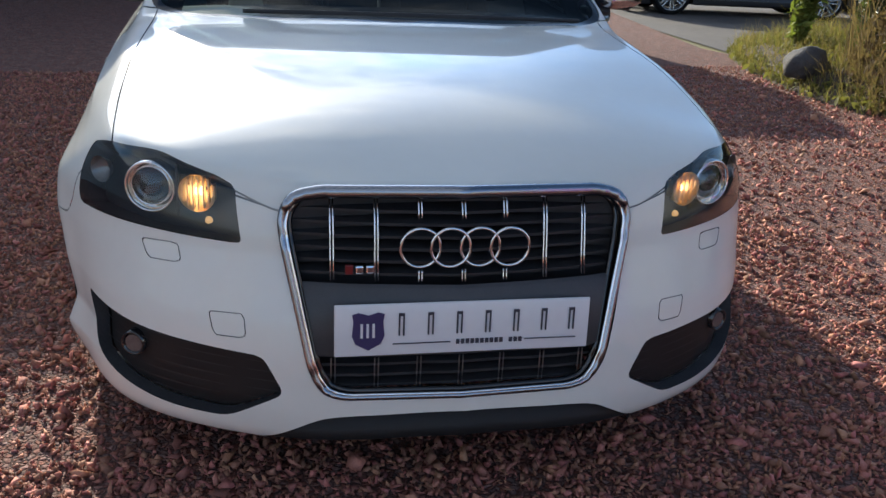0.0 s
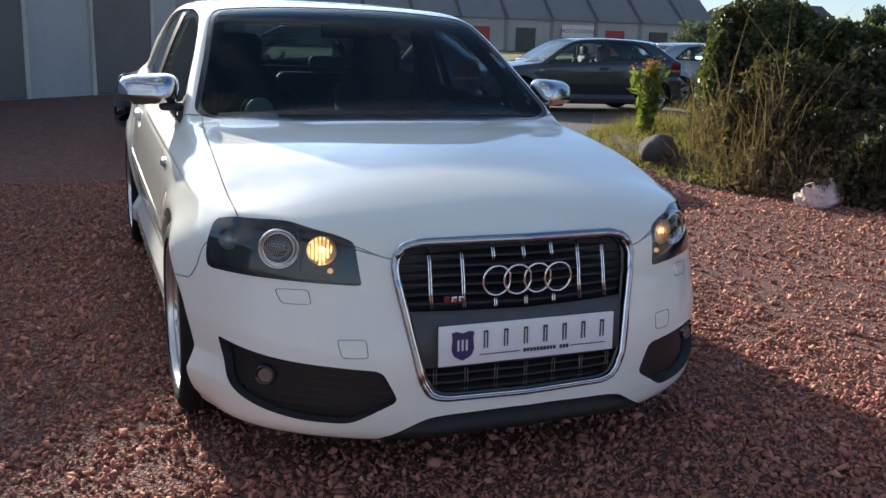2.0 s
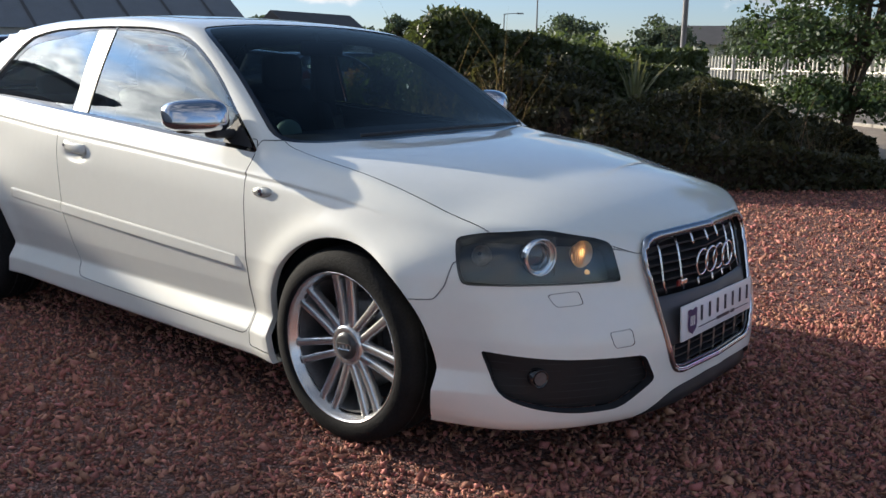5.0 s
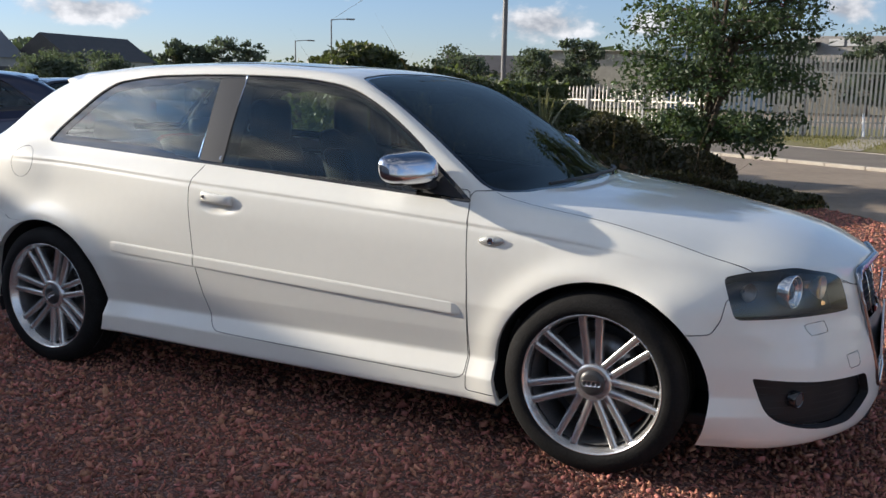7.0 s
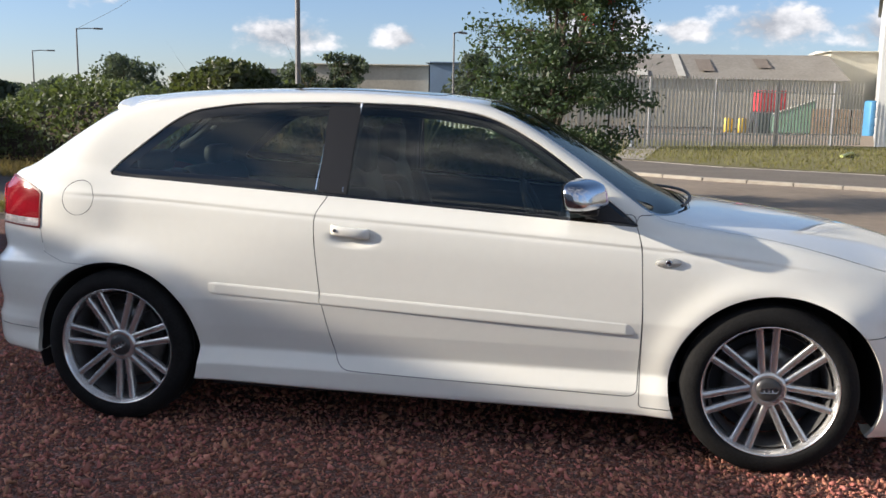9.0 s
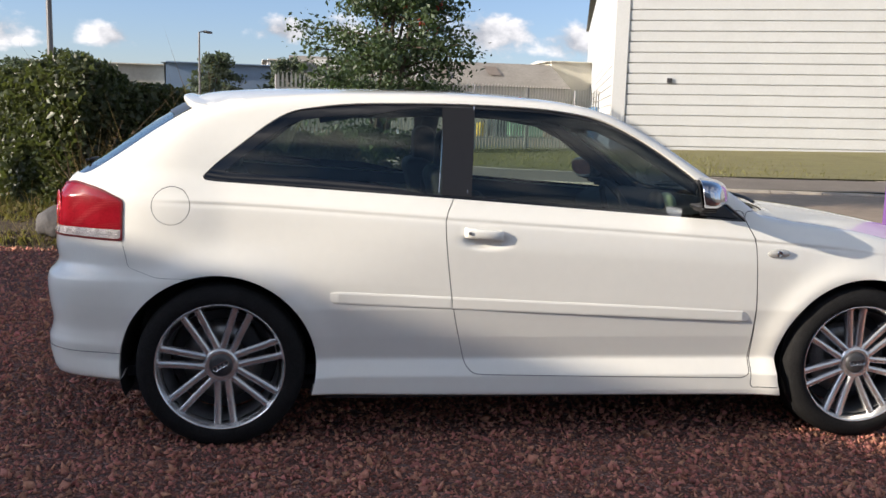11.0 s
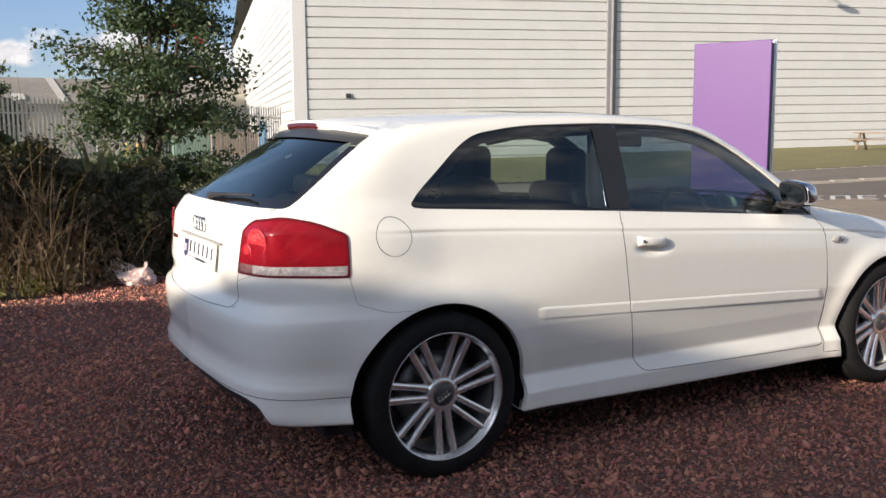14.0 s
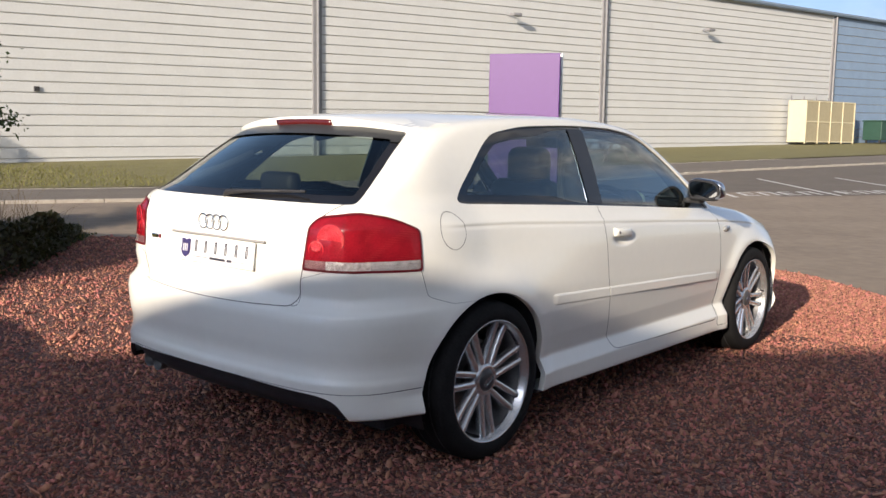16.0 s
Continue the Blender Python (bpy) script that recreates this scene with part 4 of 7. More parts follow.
DOOR = fillet([(.402, 1.00), (.405, .962), (.443, .895), (.437, .787), (.408, .541), (.352, .318), (.322, .283), (.26, .279), (-.79, .259), (-.818, .275),
               (-.826, .57), (-.812, .822), (-.788, .905), (-.785, .93)], [.001, .02, .05, .1, .2, .06, .02, .01, .015, .015, .1, .1, .02, .001])
d = np.where((skin.x > .5) & (skin.z < .985), sd(skin.y, skin.z, DOOR), 1.0)
d = np.where(skin.z < 1.05, d, 1.0)
door_s, skin, st = panel(skin, d)
seams.append(st)
FW = fillet([(-2.3, .22), (-.826, .22), (-.826, .57), (-.812, .822), (-.788, .905), (-.80, .93), (-2.3, .93)], .01)
d = np.where((skin.y < -.7) & (skin.z < .95) & (skin.x > .45), sd(skin.y, skin.z, FW), 1.0)
wing, skin, st = panel(skin, d)
seams.append(st)
ROOFG = fillet([(-.3, .02), (.40, .02), (.42, .10), (.42, .62), (.40, .68), (-.3, .68)], .05)
d = np.where(skin.z > 1.25, sd(skin.x, skin.y, ROOFG), 1.0)
sunroof, skin, st = panel(skin, d)
seams.append(st)
sunroof.moved(.002).ob("sunroof", BLACKG, car, label="dark glass tilting sunroof panel")

flap_d = np.hypot(skin.y - 1.472, skin.z - .920) - .070
flap_d = np.where(skin.x > .5, flap_d, 1.0)
flap, skin_r, st_f = panel(skin, flap_d, .0013)
flap.ob("fuel_flap", PAINT, car, (-1,), "round white fuel flap")
st_f.moved(-.004).ob("fuel_flap_gap", SEAML, car, (-1,))
bodyR, bodyL = skin_r, skin
Am = bodyL.A.copy()
Ar = bodyR.A.copy()
Ar[:, 0] *= -1
Ar[:, 3] *= -1
shell = Skin(Am, bodyL.F).plus(Skin(Ar, bodyR.F[:, ::-1]))
shell.A, shell.F = weld(shell.A, shell.F)
mesh_ob("body_shell", shell.A[:, :3], shell.F, PAINT, car, "white roof, pillars and rear quarters", True, shell.A[:, 3:6])
for st in seams + fine_seams:
    for pc in pieces(st.moved(-.004)):
        for sg in (-1, 1):
            pc.ob("panel_gap", SEAML if st is seams[0] or st in fine_seams or st.y.min() > 1.2 else SEAM, car, (sg,))
doors = {}
for sg in (-1, 1):
    doors[sg] = door_s.ob("door", PAINT, car, (sg,), "white door with a flush handle")
    wing.ob("front_wing", PAINT, car, (sg,), "white front wing with flared arch")


# ---- wheels ----
def build_wheel(wy):
    """A wheel in its own axes, outer face towards +x, with tyre, rim, spokes, cap, disc and caliper."""
    w = new("wheel")
    w.parent = car
    tagged(w, "silver twin-spoke alloy wheel with low-profile tyre")
    prof = [(-.110, .232), (-.112, .262), (-.108, .292), (-.094, .310), (-.06, .317), (0, .318), (.06, .317), (.088, .311), (.102, .298),
            (.109, .275), (.110, .258), (.106, .247), (.098, .240)]
    part("tyre", lathe(prof, 72), RUBBER, w, "black low-profile tyre", True)
    for k in (-.045, 0, .045):
        part("tread_groove", lathe([(k - .004, .3185), (k, .3172), (k + .004, .3185)], 48), BLACKP, w)
    rimp = [(-.10, .236), (-.09, .226), (-.04, .212), (.03, .216), (.07, .228), (.086, .236), (.094, .242), (.102, .2445), (.105, .2432),
            (.104, .240), (.095, .236), (.084, .231)]
    part("rim", lathe(rimp, 72), ALLOY, w, "bright silver rim lip", True)
    part("rim_barrel", lathe([(-.095, .222), (-.04, .205), (.03, .208), (.072, .218)], 64), ALLOYD, w, "", True)
    part("brake_disc", lathe([(-.03, .05), (-.012, .06), (-.012, .156), (-.030, .156)], 48), DISC, w, "", True)
    part("backing_plate", lathe([(-.05, .0), (-.05, .20)], 40), BLACKP, w)
    bm = box((-.045, .09, -.075), (.005, .165, .075), .015)
    part("caliper", bm, BLACKP, w, "", True)
    hub = [(.02, .074), (.055, .070), (.070, .064), (.074, .056), (.072, .047), (.072, .045)]
    part("hub", lathe(hub, 40), ALLOY, w, "", True)
    part("centre_cap", lathe([(.070, .045), (.079, .040), (.082, .028), (.083, 0)], 40), CAPG, w, "grey centre cap with a ring emblem", True)
    bm = bmesh.new()
    for k in range(4):
        c = (k - 1.5) * .0150
        tube([(.0838, c + .0100 * math.cos(a), .0100 * math.sin(a)) for a in [j * math.pi / 8 for j in range(16)]], .0011, 5, True, bm)
    part("emblem", bm, CHROME, w)
    for k in range(5):
        a = 2 * math.pi * k / 5 + .3
        part("wheel_bolt", lathe([(.060, .0), (.066, .006), (.055, .009)], 8), DISC, w).matrix_local = pose(.004, .057 * math.cos(a), .057 * math.sin(a))
    # seven twin spokes: two slim bars each, dished towards the rim
    for k in range(7):
        a = 2 * math.pi * k / 7 + math.pi / 2
        bm = bmesh.new()
        for side in (-1, 1):
            pts = []
            for t in (0, .25, .5, .75, 1.0):
                r = .050 + t * .187
                off = side * (.0185 + .0125 * t)
                x = .066 - .004 * math.sin(t * math.pi) + .014 * t
                pts.append((r, off, x, .0124 + .0015 * t))
            rows = []
            for r, off, x, hw in pts:
                rows.append([bm.verts.new((xx, r, off + oo)) for oo, xx in
                             ((-hw, x - .030), (-hw, x - .004), (-hw * .6, x), (hw * .6, x), (hw, x - .004), (hw, x - .030))])
            for q in range(len(rows) - 1):
                for j in range(5):
                    bm.faces.new((rows[q][j], rows[q][j + 1], rows[q + 1][j + 1], rows[q + 1][j]))
        bmesh.ops.recalc_face_normals(bm, faces=bm.faces)
        bmesh.ops.rotate(bm, verts=bm.verts, matrix=Matrix.Rotation(a, 3, "X"))
        part("twin_spoke", bm, ALLOY, w, "", True)
    part("tyre_valve", tube([(.075, .222, .01), (.092, .212, .01)], .004, 6), BLACKP, w)
    return w


wheel = build_wheel(0)
spots = [(1, -WB, 0), (1, WB, 0), (-1, -WB, 0), (-1, WB, 0)]
tilt = {(-1, -WB): 4, (-1, WB): 29.7, (1, -WB): 31, (1, WB): 12}
for n_, (sg, wy, _) in enumerate(spots):
    m = pose(sg * (.766 if wy < 0 else .760), wy, WZ, tilt[(sg, wy)], 0, 0 if sg > 0 else 180)
    if n_ == 0:
        wheel.matrix_basis = m
    else:
        q = copy_thing(wheel, m)
        q.parent = car
    # dark arch liner behind the wheel
    ay, az_, al, ah = ARCHES[wy]
    bm = lathe([(.40, .82), (.41, 1.012), (.80, 1.012), (.822, 1.012)], 56, "x", -0.35, math.pi + 0.35)
    for v_ in bm.verts:
        v_.co = Vector((sg * v_.co.x, v_.co.y * al + ay, v_.co.z * ah + az_))
    part("arch_liner", bm, BLACKP, car)
    part("arch_back", box((min(sg * .36, sg * .40), wy - .37, .14), (max(sg * .36, sg * .40), wy + .37, .69)), BLACKP, car)

part("underbody", box((-.66, -1.72, .165), (.66, 1.70, .21), .01), BLACKP, car)
part("sill_floor", box((-.80, -.90, .168), (.80, .90, .200), .01), BLACKP, car)


# ---- surface look-ups ----
FULL = np.concatenate([G, N], 2).reshape(-1, 6)
NOSE = FULL[FULL[:, 1] < -1.45]
TAIL = FULL[FULL[:, 1] > 1.45]
FLANK = FULL[(FULL[:, 0] > .45)]


def nose(x, z):
    k = np.argsort((NOSE[:, 0] - abs(x)) ** 2 + (NOSE[:, 2] - z) ** 2)[:4]
    return float(NOSE[k, 1].mean())


def tail(x, z):
    k = np.argsort((TAIL[:, 0] - abs(x)) ** 2 + (TAIL[:, 2] - z) ** 2)[:4]
    return float(TAIL[k, 1].mean())


def flank(y, z):
    k = np.argsort((FLANK[:, 1] - y) ** 2 + (FLANK[:, 2] - z) ** 2)[:4]
    return float(FLANK[k, 0].mean())


# ---- grille ----
GFRAME = mat("satin_chrome_frame", (.36, .38, .42), .22, 1.0)
GX = -.010
half = fillet(np.concatenate([gr * (-1, 1), gr[::-1]])[1:], .022)
ring = [(x + GX, nose(x, z) - .010 + .012 * (z < .4), z) for x, z in half[::1]]
part("grille_frame", tube(ring, [.0074 + .0065 * float(sstep(.64, .70, p[2])) for p in ring], 12, True, None, 1.0), GFRAME, car, "bright chrome grille frame", True)
lip_ = [(x * .975 + GX, nose(x, z) - .012 + .012 * (z < .4), .512 + (z - .512) * .972) for x, z in half]
part("grille_frame_edge", tube(lip_, .0038, 8, True), CHROME, car, "thin bright chrome edge", True)
inner = [(x * .955 + GX, nose(x, z) + .012, .512 + (z - .512) * .955) for x, z in half]
part("grille_inner_frame", tube(inner, .007, 8, True), BLACKG, car, "", True)
bm = bmesh.new()
bm.faces.new([bm.verts.new((x + GX, -2.045, z)) for x, z in half])
part("grille_backing", bm, BLACKP, car)


def half_width(z):
    return float(np.interp(z, [.284, .30, .345, .60, .650, .688, .708], [.25, .286, .310, .357, .362, .338, .29])) - .016


grille = new("grille")
grille.parent = car
tagged(grille, "black slatted grille with slim chrome uprights")
for z in list(np.linspace(.536, .686, 7)) + [.302, .326, .350]:
    w_ = half_width(z)
    y0 = nose(0, z)
    bm = bmesh.new()
    for x0, x1 in zip(np.linspace(-w_, w_, 9)[:-1], np.linspace(-w_, w_, 9)[1:]):
        ya, yb = nose(x0, z) + .026, nose(x1, z) + .026
        vs = [bm.verts.new(p) for p in ((x0 + GX, ya, z + .003), (x1 + GX, yb, z + .003), (x1 + GX, yb + .05, z + .010), (x0 + GX, ya + .05, z + .010),
                                        (x0 + GX, ya, z - .003), (x1 + GX, yb, z - .003))]
        bm.faces.new(vs[:4])
        bm.faces.new((vs[4], vs[5], vs[1], vs[0]))
    part("slat", bm, BLACKP, grille)
for k in range(-3, 4):
    x = k * .0885 + GX
    spans = [(.526, .694)] if abs(k) > 1 else [(.526, .552), (.652, .698)]
    for a, b in spans:
        bm = bmesh.new()
        for o in (-.0032, .0032):
            tube([(x + o, nose(x, z) + .016, z) for z in np.linspace(a, b - abs(x) * .03, 5)], .0018, 6, False, bm)
        part("upright", bm, CHROME, grille, "slim chrome double upright", True)
    bm = bmesh.new()
    for o in (-.004, .004):
        tube([(x + o, nose(x, z) + .018, z) for z in (.300, .33, .368)], .0016, 6, False, bm)
    part("upright", bm, DISC, grille)
# plate carrier
bm = bmesh.new()
rows = []
for z in (.372, .38, .512, .520):
    w_ = half_width(z)
    rows.append([bm.verts.new((x + GX, nose(x, z) + (.016 if z in (.372, .520) else .008), z)) for x in np.linspace(-w_, w_, 15)])
for a, b in zip(rows[:-1], rows[1:]):
    for i in range(14):
        bm.faces.new((a[i], a[i + 1], b[i + 1], b[i]))
PCARR = mat("grey_plate_carrier", (.055, .055, .06), .45, var=.1, scale=30)
part("plate_carrier", bm, PCARR, car, "dark grey plate carrier panel", True)
# four linked rings
bm = bmesh.new()
for k in range(4):
    c = (k - 1.5) * .0615
    tube([(GX + c + .0405 * math.cos(a), -2.134 - .002 * (k % 2), .601 + .0405 * math.sin(a)) for a in [j * math.pi / 20 for j in range(40)]],
         .0036, 8, True, bm)
part("front_emblem", bm, CHROME, car, "four linked chrome rings", True)
RED = mat("red_enamel", (.17, .010, .013), .3, coat=.5)
part("model_badge", box((-.252, -2.130, .546), (-.236, -2.122, .566), .002), RED, car, "small red and chrome model badge")
for k in range(2):
    part("badge_bar", box((-.232 + k * .021, -2.132, .547), (-.215 + k * .021, -2.124, .565), .004), CHROME, car)

# front number plate: dealer plate, its writing as plain bars
PLATE = mat("white_plate", (.78, .78, .80), .35, var=.02, scale=6, coat=.3)
NAVY = mat("navy_print", (.045, .035, .12), .4)
INK = mat("dark_print", (.05, .05, .07), .4)


def number_plate(name, label, at, rz, w_, h_, tiltx, navy_left, n_bars):
    p = new(name)
    p.parent = car
    p.matrix_local = pose(*at, tiltx, 0, rz)
    tagged(p, label)
    part("plate", box((-w_ / 2, -.004, -h_ / 2), (w_ / 2, .004, h_ / 2), .003), PLATE, p, "", True)
    sh = np.array([(-.033, .036), (-.02, .040), (0, .034), (.02, .040), (.033, .036), (.030, .02), (.033, -.01), (.026, -.028), (0, -.042), (-.026, -.028),
                   (-.033, -.01), (-.030, .02)]) * (h_ / .111)
    cxp = -w_ / 2 + .068
    bm = bmesh.new()
    bm.faces.new([bm.verts.new((cxp + x, -.0065, z)) for x, z in sh])
    part("shield_print", bm, NAVY, p)
    for k in range(3):
        part("shield_bar", box((cxp - .016 + k * .012, -.0085, -.014), (cxp - .011 + k * .012, -.0068, .016)), PLATE, p)
    for k in range(n_bars):
        x = -w_ / 2 + .135 + k * (w_ - .175) / (n_bars - 1)
        for o in (-.0055, .0035):
            part("print_bar", box((x + o, -.0068, -.012), (x + o + .0032, -.0045, .036)), INK, p)
        part("print_bar", box((x - .0055, -.0066, .030), (x + .0067, -.0046, .036)), INK, p)
    for a, b in ((-w_ / 2 + .118, -.03), (.128, w_ / 2 - .028)):
        part("print_bar", box((a, -.0068, -.031), (b, -.0045, -.029)), INK, p)
    for k in range(14):
        x = -.018 + k * .0102
        if k != 10:
            part("print_bar", box((x, -.0068, -.035), (x + .0072, -.0045, -.025)), INK, p)
    return p


number_plate("front_plate", "white dealer plate with a navy shield and dark bars", (-.008, -2.157, .436), 0, .535, .111, -3, True, 7)

# ---- headlamps and intakes ----
DEEP = mat("dark_mesh", (.007, .007, .008), .6, var=.2, scale=30)
BULB = mat("lit_amber_bulb", (.9, .6, .3), .3, emit=((1.0, .62, .26), 2.6))
BULBD = mat("dim_amber_bulb", (.6, .35, .15), .3, emit=((1.0, .55, .2), .35))
WARM = mat("bulb_reflector", (.84, .70, .50), .30, 1.0)
PROJ = mat("projector_glass", (.02, .022, .026), .03, 0, coat=1.0)
for sg in (-1, 1):
    lampo = new("headlight")
    lampo.parent = car
    tagged(lampo, "clear headlight with projector lens and lit indicator bulb")
    hl.moved(-.001).ob("lens", LENS, lampo, (sg,))
    hl.moved(-.06).ob("housing", LAMPBK, lampo, (sg,))
    rim(hl_cut, .062).ob("housing_wall", LAMPBK, lampo, (sg,))

    def dish(name, at, prof, m_, rz=sg * 18, n=36):
        bm = lathe(prof, n, "y")
        o = part(name, bm, m_, lampo, "", True)
        o.matrix_local = pose(*at, 0, 0, rz)
        return o
    px_, py_ = sg * .640, nose(.640, .662) + .036
    dish("projector_ring", (px_, py_, .662), [(.03, .044), (-.006, .050), (-.010, .053), (-.006, .056), (.03, .054)], CHROME)
    dish("projector_ring", (px_, py_ + .004, .662), [(.02, .037), (-.003, .040), (-.005, .043), (.02, .044)], CHROME)
    dish("projector_lens", (px_, py_ + .012, .662), [(.004, .037), (-.008, .030), (-.015, .016), (-.017, 0)], PROJ)
    ix, iy = sg * .537, nose(.537, .668) + .040
    dish("reflector", (ix, iy, .668), [(.022, .008), (.012, .024), (-.012, .038), (-.016, .040)], WARM)
    dish("bulb", (ix, iy + .002, .668), [(-.010, 0), (-.008, .007), (.0, .010), (.012, .008)], BULB)
    for k in range(-3, 4):
        hh_ = math.sqrt(max(0, .036 ** 2 - (k * .0105) ** 2))
        part("reflector_rib", box((-.0014, -.008, -hh_), (.0014, .004, hh_)), WARM, lampo).matrix_local = pose(ix + k * .0105, iy - .004, .668, 0, 0, sg * 18)
    dish("marker_bulb", (sg * .520, nose(.52, .61) + .040, .612), [(-.006, 0), (-.004, .006), (.004, .008)], BULBD)
    ox, oy = sg * .752, nose(.752, .665) + .038
    dish("side_reflector", (ox, oy, .668), [(.018, .006), (.010, .020), (-.010, .030)], DISC, sg * 40)
    part("divider", box((sg * .585 - .003, nose(.585, .66) + .056, .60), (sg * .585 + .003, nose(.585, .66) + .09, .715), .002), LAMPBK, lampo)
    intake = new("lower_intake")
    intake.parent = car
    tagged(intake, "black mesh lower intake with a fog lamp")
    inlet.moved(-.034).ob("mesh_backing", DEEP, intake, (sg,))
    for z in np.linspace(.235, .385, 8):
        bar = inlet.split(np.abs(inlet.z - z) - .0018)[0]
        bar.moved(-.026).ob("mesh_bar", BLACKP, intake, (sg,))
    fx, fy = sg * .69, nose(.69, .335) + .030
    bm = lathe([(.02, .009), (0, .020), (-.008, .024), (-.008, .027), (.02, .028)], 28, "y")
    part("fog_lamp", bm, BLACKG, intake, "", True).matrix_local = pose(fx, fy, .322, 0, 0, sg * 25)
    bm = lathe([(-.002, 0), (-.002, .020)], 28, "y")
    part("fog_lens", bm, ALLOYD, intake, "", True).matrix_local = pose(fx, fy - .004, .322, 0, 0, sg * 25)

# black splitter under the nose, diffuser under the tail
bm = bmesh.new()
rows = []
xs_ = np.linspace(-.395, .395, 25)
for dy, z in ((.05, .262), (.018, .246), (-.002, .198), (-.010, .178), (.004, .168), (.12, .168)):
    rows.append([bm.verts.new((x, nose(x, .22) + dy + .026, z - (.02 if z > .2 else .006) * (abs(x) / .42) ** 4)) for x in xs_])
for a, b in zip(rows[:-1], rows[1:]):
    for i in range(24):
        bm.faces.new((a[i], a[i + 1], b[i + 1], b[i]))
part("front_splitter", bm, DEEP, car, "black lower front splitter", True)
bm = bmesh.new()
rows = []
xs_ = np.linspace(-.64, .64, 33)
for dy, z in ((-.02, .385), (-.026, .34), (-.05, .29), (-.09, .255), (-.30, .245)):
    rows.append([bm.verts.new((x, tail(min(abs(x), .66), .36) + dy - .012, z)) for x in xs_])
for a, b in zip(rows[:-1], rows[1:]):
    for i in range(32):
        bm.faces.new((a[i], b[i], b[i + 1], a[i + 1]))
part("rear_diffuser", bm, BLACKP, car, "black lower rear diffuser", True)
for x in (.47, .56):
    bm = lathe([(-.12, .026), (0, .036), (.006, .035), (.003, .032), (-.10, .026), (-.10, 0)], 28, "y")
    part("exhaust_tip", bm, ALLOYD, car, "polished twin exhaust tip", True).matrix_local = pose(x, tail(x, .36) - .065, .280)

# ---- tail lamps, spoiler and tailgate fittings ----
REDL = mat("red_lamp_lens", (.21, .007, .014), .12, coat=0, var=.35, scale=22)
REPC = mat("clear_repeater_lens", (.50, .50, .47), .15, .3, coat=1.0, bump=.3, bscale=150)
REDO = mat("deep_red_outer_lens", (.195, .006, .012), .12, coat=0, spec=.25, var=.25, scale=18)
REDD = mat("red_lamp_rib", (.24, .010, .016), .6, coat=0, spec=.08)
REDR = mat("dark_red_lamp_rim", (.095, .005, .009), .4, coat=0, spec=.2)
REDB = mat("bright_red_reflector", (.46, .014, .024), .2, coat=1.0, bump=.5, bscale=160)
REVL = mat("clear_reversing_lens", (.52, .46, .44), .18, .25, coat=1.0, var=.5, scale=70, bump=.6, bscale=120)
CLEARW = mat("ribbed_clear_lamp", (.40, .37, .37), .2, .3, coat=.8, var=.3, scale=40, bump=.5, bscale=180)
CLEAR = mat("frosted_clear_lamp", (.19, .085, .09), .25, coat=.7, var=.35, scale=45, bump=.4, bscale=200)
low_, up_, _ = tl.split(tl.z - .828)
for sg in (-1, 1):
    t_ = new("tail_light")
    t_.parent = car
    tagged(t_, "red tail light with a clear lower strip")
    o_, i_, _ = up_.split(up_.s - way_at(.655, 1.89))
    i_.moved(.002).ob("inner_lens", REDL, t_, (sg,), "bright red inner lens")
    o_.moved(.002).ob("outer_lens", REDO, t_, (sg,), "deep red ribbed outer lens")
    s1, rest, _ = low_.split(low_.s - way_at(.715, 1.83))
    s2, s3, _ = rest.split(rest.s - way_at(.60, 1.92))
    s1.moved(.0015).ob("clear_strip", CLEARW, t_, (sg,), "ribbed clear lower strip")
    s2.moved(.0015).ob("reversing_lamp", REVL, t_, (sg,), "bright clear reversing lamp")
    s3.moved(.0015).ob("fog_strip", CLEAR, t_, (sg,))
    edge, _, _ = tl.split(-(sd(tl.s, tl.z, TL) + .008))
    edge.moved(.004).ob("lens_rim", REDR, t_, (sg,))
    outer = up_.split(up_.s - way_at(.70, 1.84))[0]
    outer = outer.split(sd(outer.s, outer.z, TL) + .014)[0]
    for z in np.arange(.838, .95, .0062):
        rib = outer.split(np.abs(outer.z - z) - .0014)[0]
        for pc in pieces(rib.moved(.0035)) if len(rib.F) else ():
            pc.ob("lens_rib", REDD, t_, (sg,))
    for z in (.800, .808, .816):
        rib = s1.split(np.abs(s1.z - z) - .0014)[0]
        for pc in pieces(rib.moved(.003)) if len(rib.F) else ():
            pc.ob("strip_rib", SEAM, t_, (sg,))
    for x, z, r_ in ((.612, .905, .054), (.560, .865, .034)):
        bm = lathe([(.006, r_), (.010, r_ * .93), (.007, r_ * .8), (.009, r_ * .5), (.010, 0)], 36, "y")
        nrm = FULL[np.argmin((FULL[:, 0] - x) ** 2 + (FULL[:, 2] - z) ** 2 + (FULL[:, 1] < 1.4) * 9)]
        rz_ = -math.degrees(math.atan2(nrm[3], nrm[4]))
        part("lamp_bowl", bm, REDB, t_, "", True).matrix_local = pose(sg * x, tail(x, z) - .0075, z, 0, 0, rz_ * sg)
bm = bmesh.new()
cols = []
edge_of = lambda x: (1.510 - .100 * (abs(x) / .565) ** 3, 1.346 - .050 * (abs(x) / .565) ** 2.2)
